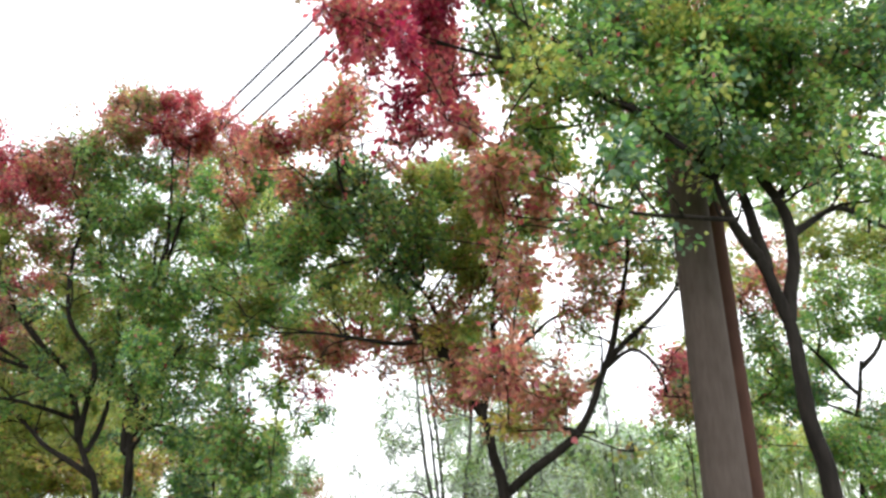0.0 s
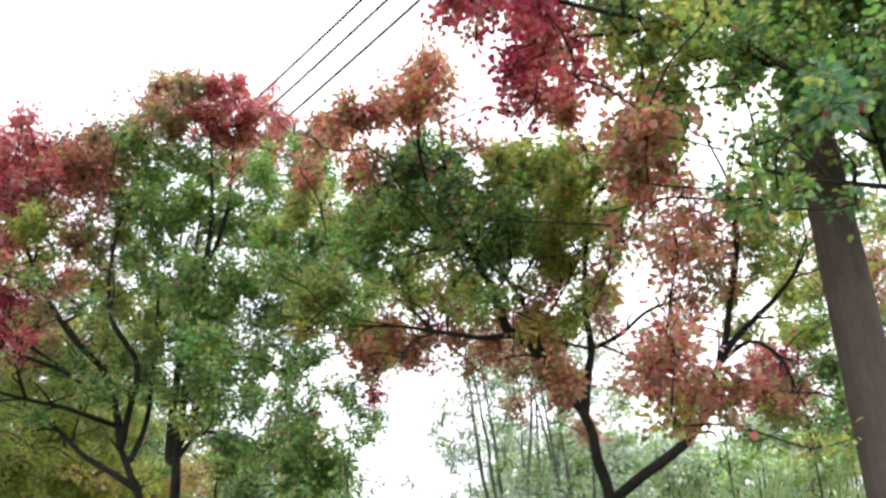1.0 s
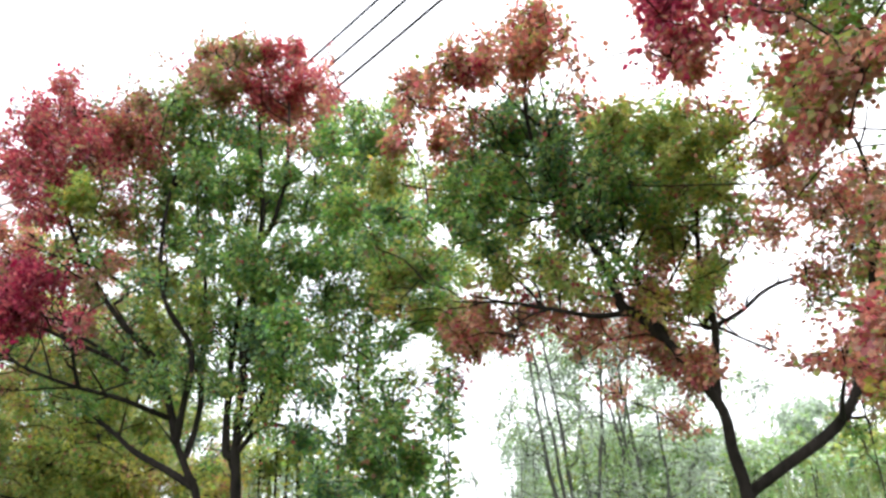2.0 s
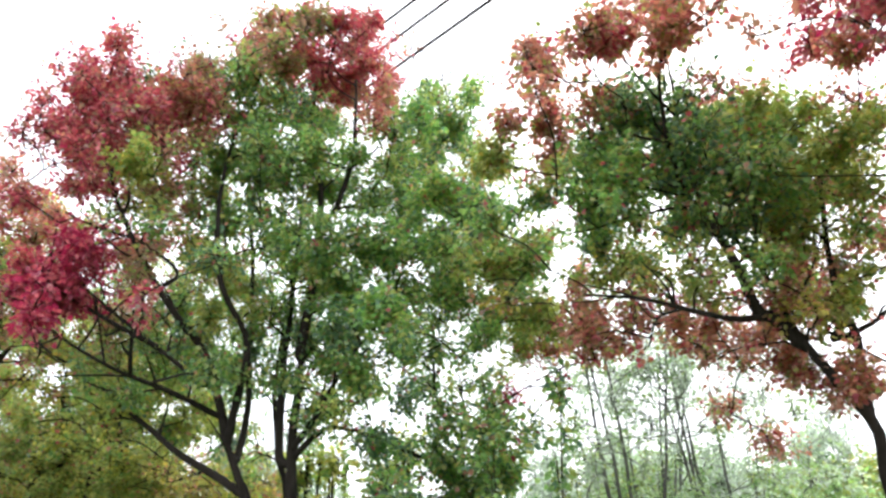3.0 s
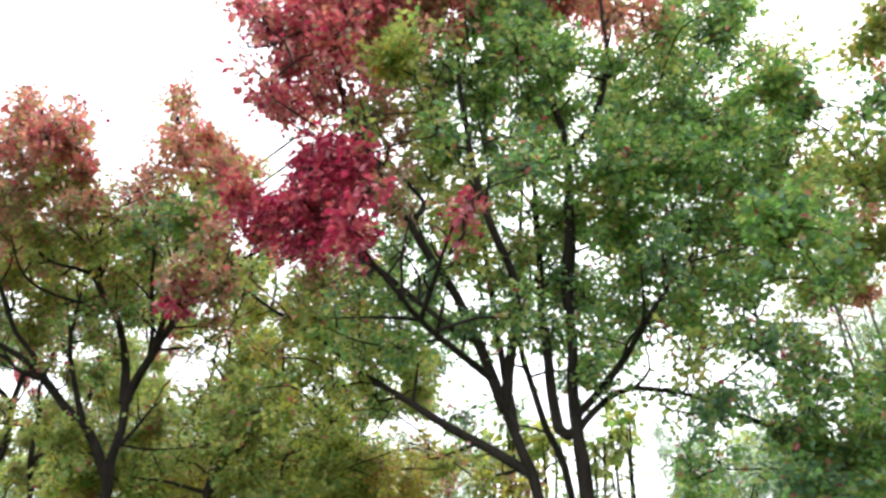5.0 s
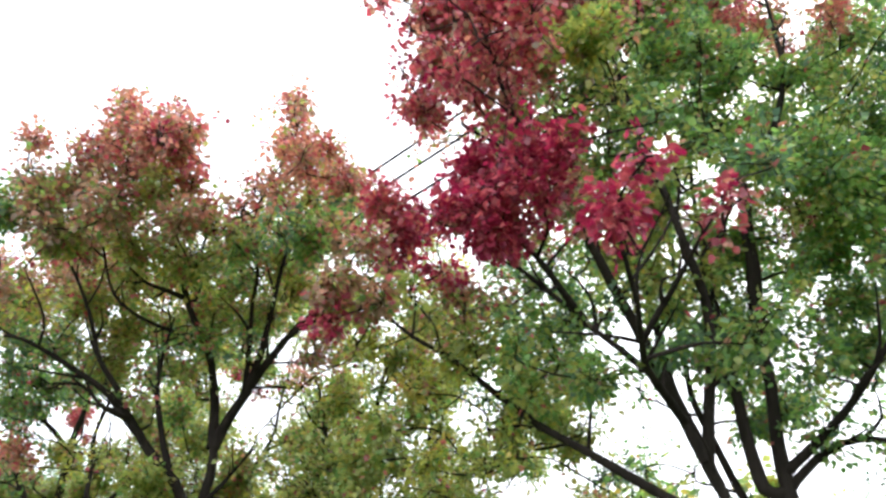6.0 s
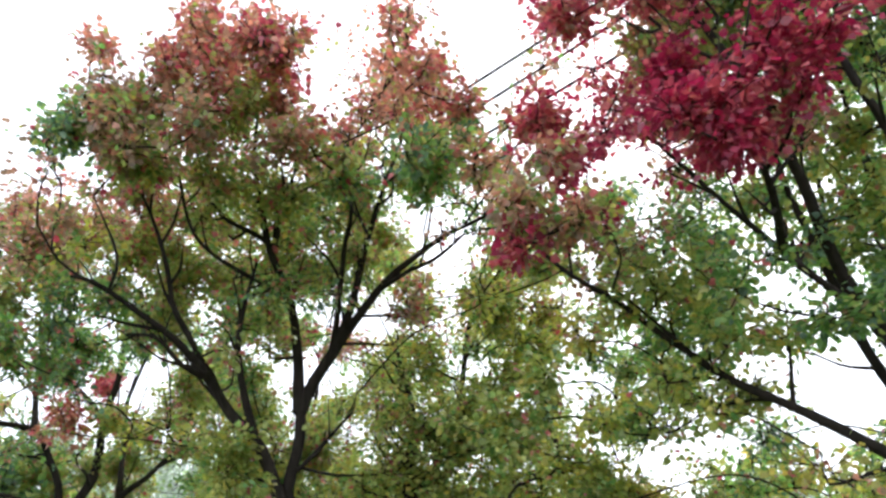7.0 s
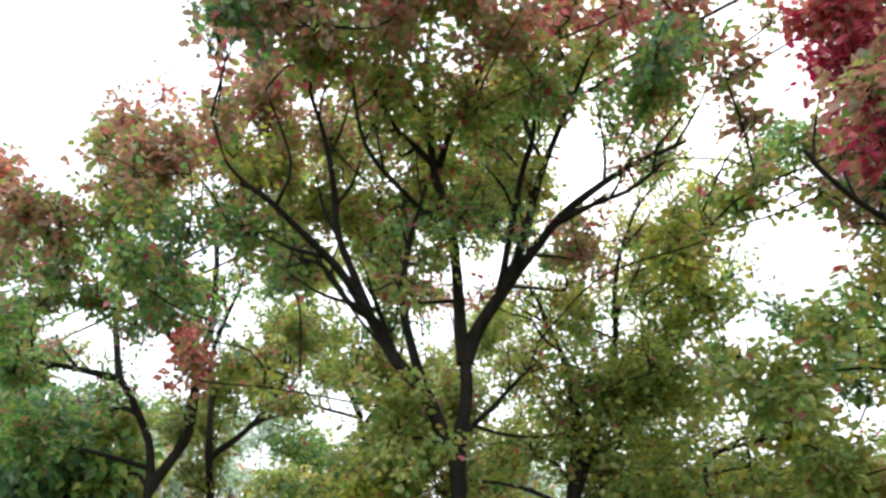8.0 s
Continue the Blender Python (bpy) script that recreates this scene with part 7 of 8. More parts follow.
maple.limb("limb", .02, .008, [(3.83, 8.2, 2.59), (3.06, 7.9, 2.85), (2.69, 7.7, 3.1)])
maple.foliage("green", [(4.45, 7.9, 5.42, 0.24, 0.21, 0.96), (3.68, 7.75, 5.06, 0.37, 0.32, 0.4), (4.89, 8.57, 5.03, 0.47, 0.4, 0.61), (4.9, 8.54, 5.23, 0.2, 0.17, 0.33), (3.56, 8.45, 3.76, 0.3, 0.26, 0.59), (4.16, 7.93, 3.99, 0.37, 0.32, 0.67), (2.79, 7.7, 3.34, 0.28, 0.24, 0.67), (2.93, 8.11, 3.6, 0.16, 0.14, 0.11), (3.19, 8.62, 3.49, 0.15, 0.13, 0.6), (3.46, 7.53, 3.4, 0.26, 0.22, 0.47), (3.47, 7.43, 3.72, 0.3, 0.26, 0.75), (3.54, 7.88, 3.51, 0.24, 0.2, 0.44), (3.66, 6.65, 3.56, 0.26, 0.22, 0.67), (3.74, 8.59, 3.32, 0.2, 0.18, 1.5), (3.82, 7.44, 3.48, 0.32, 0.27, 0.87), (4.02, 8.87, 3.39, 0.23, 0.2, 0.18)])
maple.foliage("green", [(4.13, 7.07, 3.4, 0.21, 0.19, 0.71), (2.85, 8.1, 2.82, 0.31, 0.26, 0.73), (3, 7.8, 3.12, 0.23, 0.2, 0.6), (3.04, 7.88, 2.9, 0.34, 0.29, 0.74), (3.69, 8.32, 2.89, 0.2, 0.18, 0.28), (1.84, 8.22, 2.5, 0.27, 0.23, 0.31), (2.68, 7.94, 2.74, 0.22, 0.19, 0.12), (2.73, 7.94, 2.46, 0.34, 0.29, 0.2), (3.51, 7.87, 2.28, 0.38, 0.33, 1.5), (3.93, 8.25, 2.53, 0.24, 0.21, 1.5), (4.08, 8.49, 2.45, 0.15, 0.13, 1.25), (4.28, 8.75, 2.27, 0.22, 0.19, 1.5), (3.61, 7.52, 1.9, 0.21, 0.18, 1.5)])
maple.foliage("dark_green", [(3.56, 8.73, 5.21, 0.27, 0.23, 1.22), (2.71, 7.7, 3.58, 0.22, 0.19, 0.36), (3.25, 7.81, 2.8, 0.22, 0.19, 1.5), (3.02, 7.71, 2.62, 0.18, 0.16, 0.59), (4.11, 8.42, 2.73, 0.38, 0.32, 0.3)])
maple.foliage("olive", [(3.6, 7.89, 4.9, 0.25, 0.22, 0.19), (3.62, 9.28, 4.85, 0.17, 0.15, 0.22), (3.74, 8.43, 4.86, 0.35, 0.3, 0.61), (4.34, 8.48, 5.15, 0.38, 0.32, 0.42), (3.26, 9.02, 4.39, 0.23, 0.2, 0.27), (3.66, 7.97, 4.4, 0.29, 0.25, 0.6), (3.81, 8.39, 4.28, 0.26, 0.22, 0.61), (3.94, 7.89, 4.5, 0.37, 0.32, 0.53), (4.19, 7.68, 4.41, 0.37, 0.31, 0.45), (4.35, 8.25, 4.42, 0.36, 0.31, 0.39), (4.56, 7.97, 4.51, 0.26, 0.23, 0.18), (2.33, 7.99, 4.05, 0.28, 0.24, 0.29), (2.39, 7.91, 3.85, 0.25, 0.22, 1), (2.58, 8.84, 3.97, 0.22, 0.19, 0.19), (2.36, 7.43, 3.74, 0.22, 0.19, 0.29), (2.37, 8.03, 3.39, 0.22, 0.19, 1.37)])
maple.foliage("olive", [(3.43, 8.9, 3.67, 0.16, 0.14, 0.22), (1.86, 7.5, 2.59, 0.17, 0.15, 0.97)])
maple.foliage("lime", [(2.72, 8.31, 4.92, 0.2, 0.17, 1.06)])
maple.foliage("rust", [(2.26, 8.15, 4.75, 0.24, 0.2, 1.32), (3.19, 8.43, 4.73, 0.31, 0.26, 0.4), (2.63, 7.72, 3.77, 0.25, 0.22, 0.21), (2.81, 7.7, 3.98, 0.27, 0.23, 0.21), (2.82, 7.66, 4.06, 0.3, 0.26, 0.52), (2.82, 7.15, 3.89, 0.22, 0.19, 0.39), (2.63, 8.52, 2.91, 0.17, 0.15, 0.24)])
maple.foliage("red", [(1.78, 7.58, 2.76, 0.24, 0.2, 0.77), (1.9, 7.76, 3.1, 0.19, 0.17, 0.58), (1.99, 8.03, 3.18, 0.22, 0.19, 0.67), (2.18, 8.28, 3.05, 0.25, 0.22, 0.82), (2.02, 7.79, 2.69, 0.22, 0.19, 1.5)])
maple.grow()
maple = Tree("maple_tree", "thin-crowned olive maple further back behind the row", "tree", (-8.3, 12.3), density=560.0)
maple.limb("trunk", .05, .03, [(-7.8, 12.3, 2.25), (-7.78, 12.3, 2.66), (-7.86, 12.3, 3.07)])
maple.limb("limb", .03, .01, [(-7.86, 12.3, 3.07), (-8.11, 12.3, 3.55), (-8.37, 12.3, 4.05), (-8.54, 12.3, 4.59)])
maple.limb("limb", .03, .01, [(-7.84, 12.3, 2.97), (-7.56, 12.3, 3.52), (-7.48, 12.3, 4.1), (-7.39, 12.3, 4.8)])
maple.limb("limb", .02, .008, [(-7.85, 12.3, 3.05), (-8.29, 12.3, 3.16), (-8.73, 12.3, 3.35)])
maple.limb("limb", .02, .008, [(-7.61, 12.3, 3.41), (-7.02, 12.3, 3.78), (-6.57, 12.3, 4.16)])
maple.foliage("green", [(-7.98, 12.12, 4.8, 0.27, 0.23, 0.64), (-6.78, 11.63, 4.95, 0.23, 0.2, 0.41), (-6.14, 12.25, 4.37, 0.22, 0.19, 0.17), (-5.48, 12.68, 4.43, 0.17, 0.14, 0.57), (-8.76, 11.72, 4.16, 0.24, 0.2, 0.5), (-8.7, 12.49, 4.11, 0.21, 0.19, 1.5), (-7.62, 11.72, 4.23, 0.25, 0.21, 0.79), (-7.37, 11.73, 4.06, 0.24, 0.21, 0.18), (-7.3, 12.55, 4.19, 0.24, 0.21, 0.18), (-8.23, 12.52, 2.79, 0.19, 0.17, 1.5), (-8.36, 11.48, 2.62, 0.17, 0.15, 0.83), (-8.36, 11.7, 2.72, 0.22, 0.19, 0.41), (-8.12, 12.17, 2.33, 0.26, 0.23, 1.5)])
maple.foliage("dark_green", [(-7.68, 12.71, 5.22, 0.22, 0.19, 1.07), (-9.78, 11.7, 2.8, 0.24, 0.2, 0.67), (-6.74, 12.64, 2.65, 0.27, 0.23, 0.28)])
maple.foliage("olive", [(-8.67, 11.73, 5.28, 0.23, 0.2, 0.35), (-8.66, 12.13, 4.93, 0.22, 0.19, 0.27), (-9.42, 12.09, 4.28, 0.22, 0.19, 0.54), (-8.39, 12.03, 4.43, 0.26, 0.22, 1.11), (-8.3, 12.32, 4.62, 0.23, 0.2, 0.96), (-7.21, 11.92, 4.63, 0.2, 0.18, 0.21), (-6.61, 12.46, 4.29, 0.24, 0.21, 0.57), (-5.91, 12.17, 4.33, 0.25, 0.21, 0.39), (-8.57, 12.32, 3.81, 0.47, 0.4, 0.57), (-8.56, 11.97, 3.88, 0.22, 0.2, 0.91), (-8.12, 12.07, 3.8, 0.15, 0.13, 1.5), (-7.66, 11.34, 4.04, 0.25, 0.22, 1.44), (-6.72, 11.69, 3.99, 0.26, 0.23, 0.65), (-6.54, 12.67, 3.99, 0.21, 0.18, 0.11), (-8.98, 12, 3.5, 0.24, 0.21, 0.54), (-8.92, 12.52, 3.37, 0.15, 0.13, 0.82)])
maple.foliage("olive", [(-8.86, 12.3, 3.47, 0.18, 0.16, 1.5), (-8.66, 12.51, 3.71, 0.25, 0.22, 1.06), (-8.5, 12.21, 3.29, 0.24, 0.21, 0.62), (-8.22, 10.91, 3.44, 0.26, 0.22, 0.59), (-8.19, 12.17, 3.45, 0.23, 0.2, 0.63), (-8.09, 11.94, 3.45, 0.26, 0.22, 1.08), (-7.4, 12.87, 3.65, 0.26, 0.23, 1.5), (-7.26, 12, 3.48, 0.22, 0.19, 0.56), (-7.13, 12.2, 3.63, 0.22, 0.19, 0.72), (-7, 12.81, 3.69, 0.27, 0.23, 0.13), (-6.85, 11.4, 3.72, 0.15, 0.13, 1.5), (-6.85, 12.69, 3.32, 0.19, 0.17, 0.5), (-6.85, 12.42, 3.54, 0.24, 0.2, 0.5), (-6.84, 11.15, 3.54, 0.23, 0.2, 0.67), (-6.57, 11.65, 3.5, 0.25, 0.21, 0.37), (-6.24, 12.28, 3.36, 0.26, 0.22, 0.27)])
maple.foliage("olive", [(-9.54, 12.05, 2.92, 0.17, 0.15, 1.25), (-9.19, 11.7, 2.94, 0.22, 0.19, 1.5), (-9.06, 12.3, 2.81, 0.25, 0.21, 0.13), (-8.94, 11.93, 3.05, 0.23, 0.2, 0.34), (-8.74, 11.92, 3.06, 0.24, 0.2, 0.29), (-7.86, 12.09, 3.25, 0.17, 0.15, 0.66), (-7.84, 12.59, 2.86, 0.26, 0.22, 0.35), (-7.42, 11.63, 3.19, 0.21, 0.18, 0.52), (-7.22, 12.14, 2.86, 0.25, 0.21, 0.56), (-7.15, 12.71, 3.09, 0.25, 0.22, 0.85), (-6.96, 11.92, 2.87, 0.23, 0.19, 0.51), (-6.86, 13.43, 3.12, 0.22, 0.19, 0.5), (-6.51, 12.44, 2.91, 0.41, 0.35, 0.28), (-6.46, 12.91, 2.91, 0.25, 0.22, 1.17), (-6.45, 11.73, 3.04, 0.23, 0.19, 0.43), (-9.8, 12.45, 2.64, 0.22, 0.19, 1.5)])
maple.foliage("olive", [(-7.84, 12.08, 2.58, 0.44, 0.38, 1.02), (-7.41, 12.57, 2.42, 0.17, 0.14, 1.5), (-7.22, 12.34, 2.71, 0.21, 0.18, 0.56), (-6.9, 12.05, 2.63, 0.43, 0.36, 0.14)])
maple.foliage("lime", [(-6.7, 11.48, 3.86, 0.24, 0.2, 0.7), (-6.79, 11.92, 3.61, 0.25, 0.22, 0.15), (-6.51, 12.2, 3.72, 0.25, 0.21, 0.24), (-7.52, 11.94, 2.43, 0.24, 0.2, 1.25)])
maple.foliage("yellow", [(-6.21, 11.81, 3.84, 0.24, 0.2, 0.18), (-7.19, 12.64, 3.3, 0.43, 0.36, 0.14), (-8.25, 12.88, 2.52, 0.21, 0.18, 1.5), (-7.63, 11.74, 2.14, 0.26, 0.22, 1.49)])
maple.foliage("rust", [(-7.16, 11.84, 4.18, 0.21, 0.18, 0.76), (-8.79, 12.08, 3.5, 0.22, 0.19, 0.44)])
maple.foliage("russet", [(-8.33, 11.96, 5.02, 0.24, 0.21, 0.47), (-7.63, 11.87, 4.76, 0.18, 0.16, 0.4), (-6.69, 11.56, 5.03, 0.23, 0.2, 1.22)])
maple.foliage("red", [(-9.29, 11.31, 3.47, 0.16, 0.14, 1.49)])
maple.grow()
young = Tree("young_tree", "small dark-leaved young tree between two maples", "tree", (-2.45, 7.5), thick=1.0)
young.limb("trunk", .04, .025, [(-2.42, 7.5, 1.92), (-2.45, 7.5, 2.17), (-2.46, 7.5, 2.43)])
young.limb("limb", .02, .008, [(-2.46, 7.5, 2.43), (-2.58, 7.5, 2.61), (-2.65, 7.5, 2.77), (-2.67, 7.5, 3.04)])
young.limb("limb", .025, .01, [(-2.5, 7.5, 2.24), (-2.72, 7.5, 2.29), (-2.9, 7.5, 2.36), (-3.08, 7.5, 2.44)])
young.limb("limb", .015, .006, [(-2.46, 7.5, 2.41), (-2.43, 7.5, 2.66), (-2.48, 7.5, 2.85)])
young.foliage("green", [(-2.7, 7.81, 2.9, 0.18, 0.16, 0.51), (-3.29, 7.61, 2.5, 0.2, 0.17, 0.17), (-2.66, 7.52, 2.32, 0.22, 0.18, 0.2), (-2.66, 7.05, 2.37, 0.25, 0.21, 0.32), (-2.57, 7.21, 2.57, 0.18, 0.16, 0.81), (-1.9, 7.87, 2.56, 0.15, 0.13, 0.58), (-3.07, 7.9, 2.11, 0.24, 0.21, 0.41), (-3, 7.56, 2.12, 0.18, 0.16, 0.17), (-2.78, 8.6, 1.92, 0.26, 0.23, 1.5), (-2.42, 7.42, 2.06, 0.24, 0.2, 1.5), (-2.29, 7.39, 2.1, 0.16, 0.14, 0.93), (-2.23, 7.74, 2.11, 0.18, 0.15, 0.48), (-2.16, 7.45, 2.2, 0.2, 0.17, 1.5), (-2.12, 7.41, 2.18, 0.14, 0.12, 1.27), (-2.11, 8.09, 1.9, 0.24, 0.21, 0.89)])
young.foliage("dark_green", [(-3.11, 7.23, 2.4, 0.2, 0.18, 0.59), (-3.06, 7.59, 2.42, 0.17, 0.14, 0.56), (-2.93, 7.04, 2.7, 0.24, 0.21, 0.35), (-2.89, 8.24, 2.4, 0.2, 0.18, 0.18), (-2.74, 7, 1.9, 0.19, 0.17, 1.5), (-2.58, 7.56, 2.23, 0.21, 0.18, 1.34), (-2.15, 8.95, 2.16, 0.18, 0.16, 0.15)])
young.foliage("olive", [(-2.26, 7.88, 3, 0.25, 0.22, 0.19), (-3.31, 6.95, 2.54, 0.25, 0.22, 0.2)])
young.grow()


# thin grey trees, shrubs and tall grass behind the row
def grey_tree(x, y, height):
    tree = Tree("slender_tree", "slender bare-stemmed grey tree with sparse small leaves", "tree", (x, y), GREY_BARK, leaf=0.042, group="thin grey trees", shape=PLAIN, density=300.0, turning=0.0)
    for k in range(4):
        a = rng.uniform(0, 6.28)
        top = np.array((x + 0.55 * math.cos(a), y + 0.5 * math.sin(a), height * rng.uniform(0.8, 1.0)))
        foot = np.array((x + 0.12 * math.cos(a), y + 0.12 * math.sin(a), 1.2))
        tree.limb("trunk" if k == 0 else "stem", 0.032, 0.008, [tuple(foot), tuple(foot * 0.55 + top * 0.45 + rng.normal(size=3) * 0.06), tuple(top)])
    spots = []
    for k in range(44):
        a, q = rng.uniform(0, 6.28), rng.uniform(0.42, 1.0)
        d = rng.uniform(0.2, 1.2)
        spots.append((x + d * math.cos(a), y + d * math.sin(a), height * q, 0.26, 0.24, 0.4))
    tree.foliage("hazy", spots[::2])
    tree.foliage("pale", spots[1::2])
    tree.grow()


def shrub(x, y, z, r, colour):
    # hazy shrubs get grey stems to go with their haze-tinted leaves
    bush = Tree("shrub", WORDS[colour].replace("leaves", "") + "leafy shrub in the thicket behind", "shrub", (x, y), GREY_BARK if colour == "hazy" else BARK, leaf=0.10, group="thicket shrubs", shape=PLAIN, density=420.0, turning=0.0)
    for k in range(3):
        a = 2.1 * k + rng.uniform(0, 1)
        bush.limb("trunk" if k == 0 else "stem", 0.035, 0.012, [(x + 0.1 * math.cos(a), y + 0.1 * math.sin(a), 0.6), (x + 0.35 * r * math.cos(a), y + 0.35 * r * math.sin(a), z * 0.6), (x + 0.5 * r * math.cos(a), y + 0.5 * r * math.sin(a), z)])
    spots = [(x, y, z, r * 0.75, r * 0.75, 0.8)]
    for k in range(7):
        a, d = rng.uniform(0, 6.28), rng.uniform(0.4, 0.95) * r
        spots.append((x + d * math.cos(a), y + d * math.sin(a), z + rng.uniform(-0.9, 0.35) * r, r * rng.uniform(0.35, 0.6), r * rng.uniform(0.35, 0.7), 0.7))
    low = z - r
    while low > 0.8:
        spots.append((x + rng.normal() * 0.3 * r, y + rng.normal() * 0.3 * r, low, r * 0.8, r * 0.6, 0.5))
        low -= r * 0.9
    bush.foliage(colour, spots)
    bush.grow()


grey_tree(-0.5, 9.6, 4.6)
grey_tree(-0.1, 10.2, 4.2)
grey_tree(0.35, 9.4, 3.9)
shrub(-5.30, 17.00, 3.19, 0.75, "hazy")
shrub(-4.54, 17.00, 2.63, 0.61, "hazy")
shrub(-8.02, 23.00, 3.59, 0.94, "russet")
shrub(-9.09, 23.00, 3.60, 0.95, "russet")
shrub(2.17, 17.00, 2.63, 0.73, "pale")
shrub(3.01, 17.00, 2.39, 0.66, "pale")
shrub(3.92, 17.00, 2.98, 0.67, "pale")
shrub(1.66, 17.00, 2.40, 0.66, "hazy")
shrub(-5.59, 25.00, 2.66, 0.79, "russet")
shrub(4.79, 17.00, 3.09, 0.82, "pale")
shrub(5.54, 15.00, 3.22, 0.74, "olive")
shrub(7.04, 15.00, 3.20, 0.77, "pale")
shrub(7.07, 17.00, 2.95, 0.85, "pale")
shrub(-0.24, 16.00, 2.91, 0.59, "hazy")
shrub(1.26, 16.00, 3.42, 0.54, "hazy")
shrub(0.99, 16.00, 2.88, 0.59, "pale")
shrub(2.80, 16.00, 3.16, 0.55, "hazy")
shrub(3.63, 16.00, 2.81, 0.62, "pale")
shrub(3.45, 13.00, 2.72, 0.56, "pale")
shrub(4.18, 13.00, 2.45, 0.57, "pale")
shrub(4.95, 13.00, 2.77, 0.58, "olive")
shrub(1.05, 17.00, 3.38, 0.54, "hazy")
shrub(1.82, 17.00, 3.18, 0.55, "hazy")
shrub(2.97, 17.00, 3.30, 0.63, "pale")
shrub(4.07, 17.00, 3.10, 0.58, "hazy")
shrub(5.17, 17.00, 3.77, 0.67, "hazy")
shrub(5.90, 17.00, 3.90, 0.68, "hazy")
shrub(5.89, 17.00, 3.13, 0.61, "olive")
shrub(-10.47, 11.50, 2.79, 0.45, "dark_green")
shrub(-10.02, 11.50, 2.72, 0.36, "green")
shrub(-10.50, 11.50, 2.40, 0.42, "dark_green")
shrub(-10.03, 11.50, 2.37, 0.38, "dark_green")
shrub(-10.88, 12.00, 3.38, 0.32, "olive")
shrub(-11.04, 12.00, 3.79, 0.27, "russet")
shrub(-9.75, 12.00, 2.40, 0.24, "olive")
shrub(-12.70, 20.00, 3.84, 0.61, "russet")
shrub(-11.99, 22.00, 4.32, 0.67, "hazy")
shrub(-10.23, 20.00, 3.52, 0.52, "russet")
shrub(-8.71, 16.00, 3.34, 0.42, "olive")
shrub(-8.15, 16.00, 3.21, 0.42, "olive")
shrub(-7.77, 16.00, 3.45, 0.46, "dark_green")
shrub(-7.17, 19.00, 3.69, 0.48, "russet")
shrub(-5.99, 16.00, 3.29, 0.46, "olive")
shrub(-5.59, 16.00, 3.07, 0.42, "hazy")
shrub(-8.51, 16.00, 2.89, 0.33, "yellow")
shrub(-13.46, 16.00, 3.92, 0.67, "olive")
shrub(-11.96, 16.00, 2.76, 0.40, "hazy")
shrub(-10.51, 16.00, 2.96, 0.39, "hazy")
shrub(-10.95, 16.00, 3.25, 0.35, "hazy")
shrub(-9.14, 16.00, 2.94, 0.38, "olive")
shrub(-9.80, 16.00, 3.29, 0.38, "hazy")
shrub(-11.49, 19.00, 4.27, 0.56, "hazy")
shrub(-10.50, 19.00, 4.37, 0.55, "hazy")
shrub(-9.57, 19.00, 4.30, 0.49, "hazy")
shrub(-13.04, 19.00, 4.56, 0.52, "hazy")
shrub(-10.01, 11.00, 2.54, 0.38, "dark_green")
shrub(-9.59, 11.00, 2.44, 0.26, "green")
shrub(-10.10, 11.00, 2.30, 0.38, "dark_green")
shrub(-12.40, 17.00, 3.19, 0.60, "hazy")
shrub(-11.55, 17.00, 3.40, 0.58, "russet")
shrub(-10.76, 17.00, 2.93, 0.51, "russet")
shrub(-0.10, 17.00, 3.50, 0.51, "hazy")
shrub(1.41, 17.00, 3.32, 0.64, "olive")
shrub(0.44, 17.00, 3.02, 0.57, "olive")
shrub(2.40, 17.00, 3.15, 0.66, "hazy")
shrub(-3.91, 10.20, 2.71, 0.19, "olive")
shrub(-3.63, 10.20, 2.58, 0.20, "olive")
shrub(-3.19, 10.20, 2.55, 0.20, "olive")
shrub(-4.12, 10.20, 2.50, 0.17, "olive")
shrub(-2.90, 10.20, 2.72, 0.21, "olive")


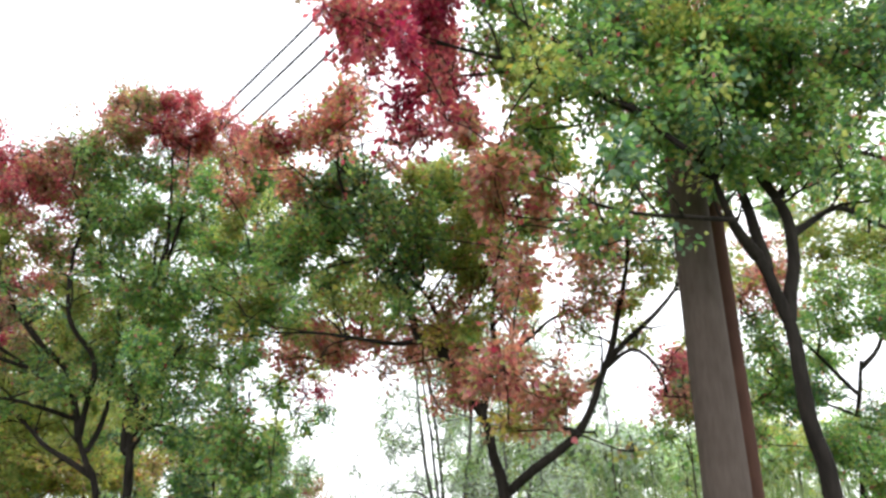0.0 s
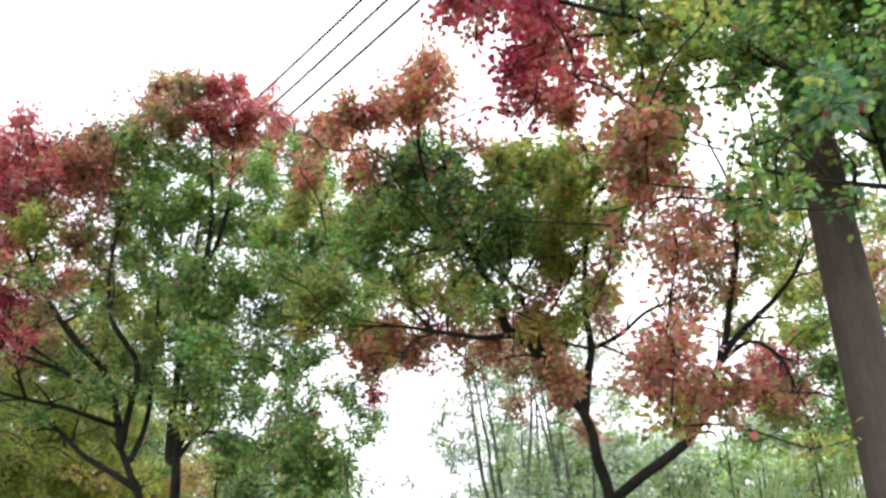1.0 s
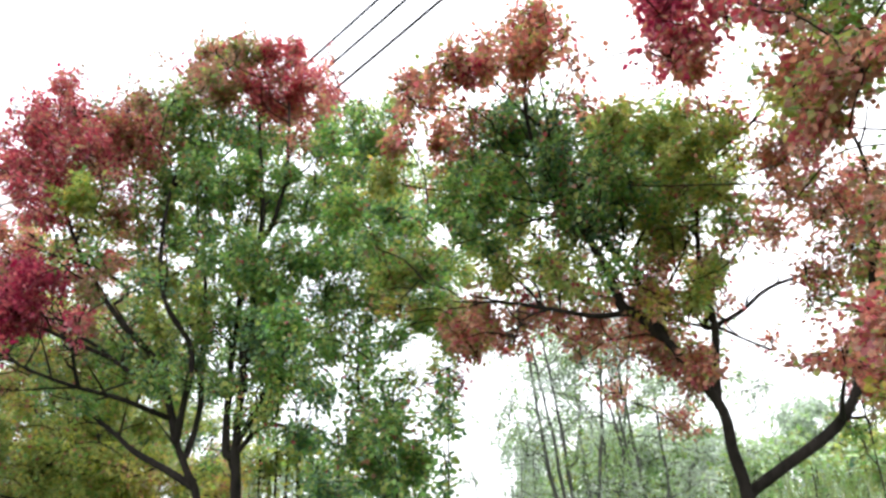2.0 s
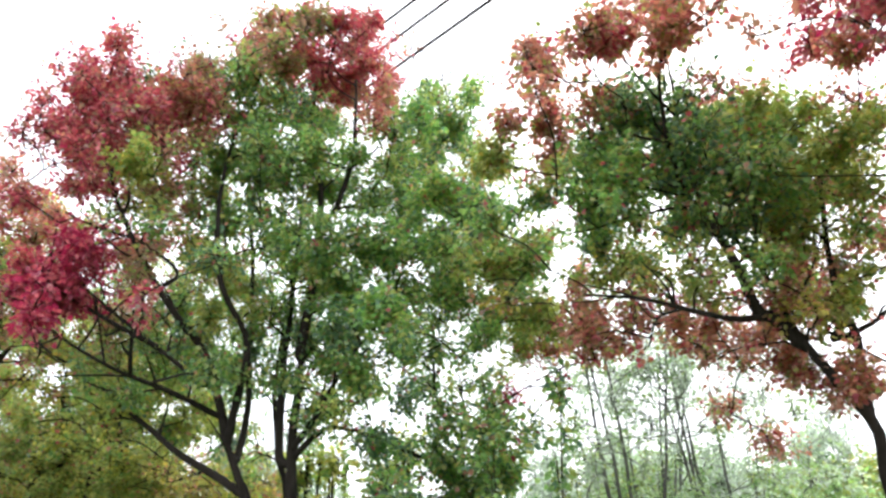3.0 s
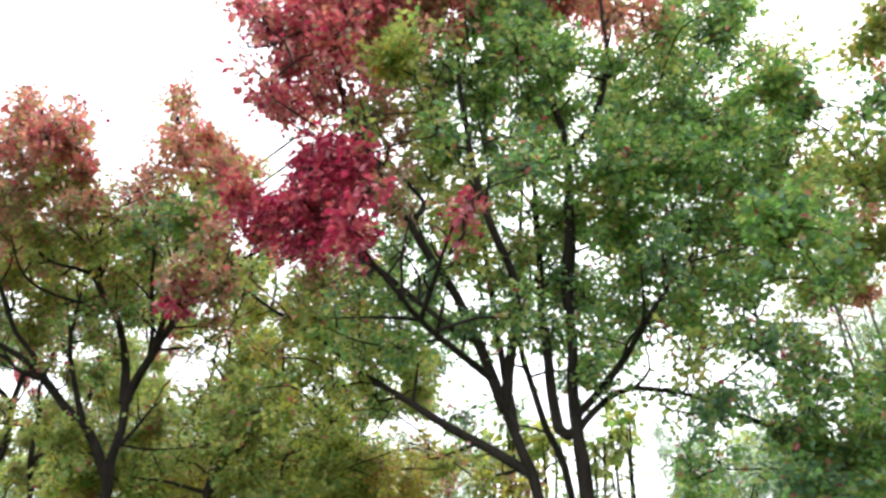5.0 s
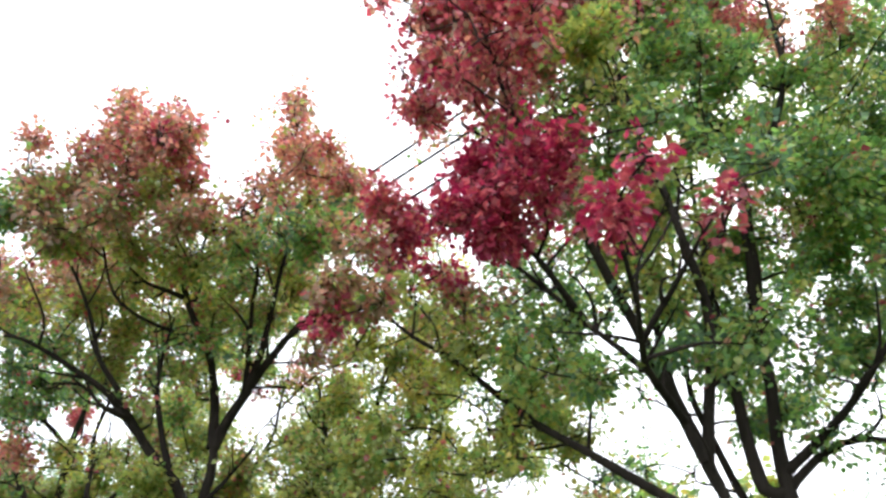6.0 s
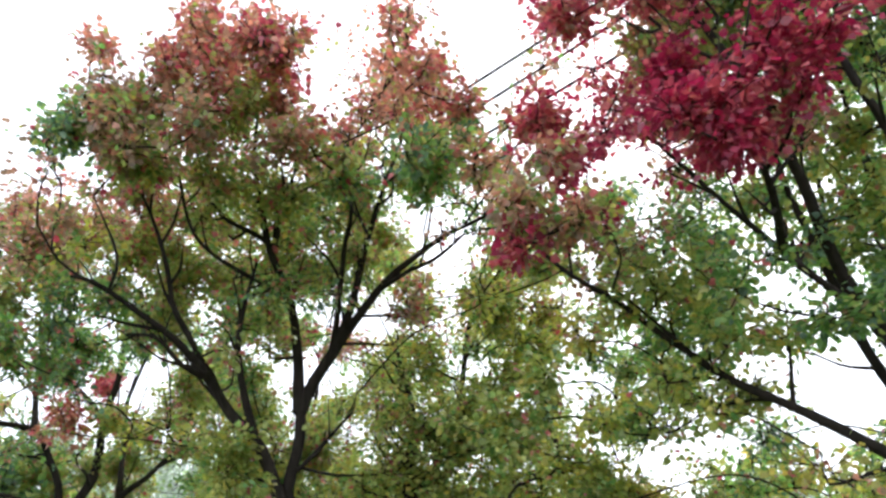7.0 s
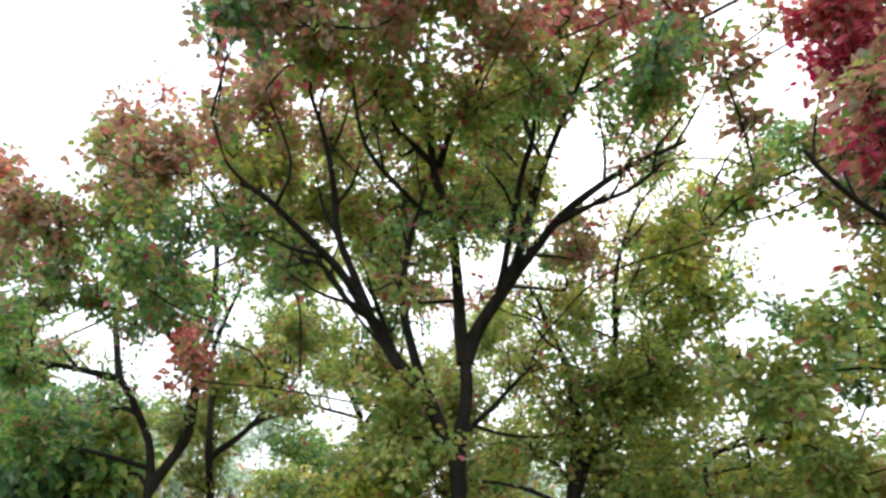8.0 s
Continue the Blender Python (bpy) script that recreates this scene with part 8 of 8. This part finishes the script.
def thin_sapling(x, y, height, lean, sparse):
    tree = Tree("sapling", "thin upright sapling with a few small leaves", "sapling", (x, y), TWIG, leaf=0.05, group="thin saplings", density=345.0, turning=0.0)
    top = (x + lean, y, height)
    tree.limb("trunk", 0.012, 0.004, [(x, y, 1.0), (x + 0.4 * lean, y, height * 0.7), top])
    tree.foliage("green", [(x + lean * q + rng.normal() * 0.03, y, height * (0.55 + 0.45 * q), 0.07, 0.12, sparse) for q in (0.1, 0.3, 0.5, 0.7, 0.85, 1.0)])
    tree.grow()


thin_sapling(-1.92, 6.55, 2.75, 0.05, 1.2)
thin_sapling(-2.25, 6.8, 2.35, -0.05, 1.0)
thin_sapling(0.95, 6.3, 2.7, -0.05, 0.15)
thin_sapling(1.55, 6.3, 2.75, 0.0, 0.15)


def tall_grass(name, label, spread, count, height):
    """Arching blades from the ground, standing in a patch x0, x1, y0, y1."""
    x0, x1, y0, y1 = spread
    n = 7
    t = np.linspace(0, 1, n)
    foot = np.stack([rng.uniform(x0, x1, count), rng.uniform(y0, y1, count), np.full(count, -0.02)], 1)
    tall = rng.uniform(0.6, 1.0, count) * height
    a = rng.uniform(0, 6.28, count)
    bend = rng.uniform(0.15, 0.6, count) * tall * 0.5
    out = np.stack([np.cos(a), np.sin(a), 0 * a], 1)
    mid = foot[:, None] + out[:, None] * (bend[:, None] * t**2.4)[..., None]
    mid[..., 2] += tall[:, None] * (t - 0.22 * t**4)
    wide = np.stack([-np.sin(a), np.cos(a), 0 * a], 1)[:, None] * (0.011 * (1 - t**2) + 0.0015)[None, :, None]
    co = np.stack([mid - wide, mid + wide], 2).reshape(-1, 3)
    k = np.arange(count)[:, None, None] * 2 * n + np.arange(n - 1)[None, :, None] * 2 + np.array((0, 1, 3, 2))[None, None]
    ob = mesh_object(name, co, np.full(count * (n - 1), 4), k.ravel(), [GRASS], smooth=True)
    tagged(ob, label, "grass", kind="stuff")


tall_grass("tall_grass", "tall arching pale reeds behind the maples", (-3.2, 1.4, 9.8, 12.5), 700, 2.6)
tall_grass("reed_bed", "dense pale green reeds in the thicket", (1.2, 6.0, 8.2, 11.5), 1600, 3.0)
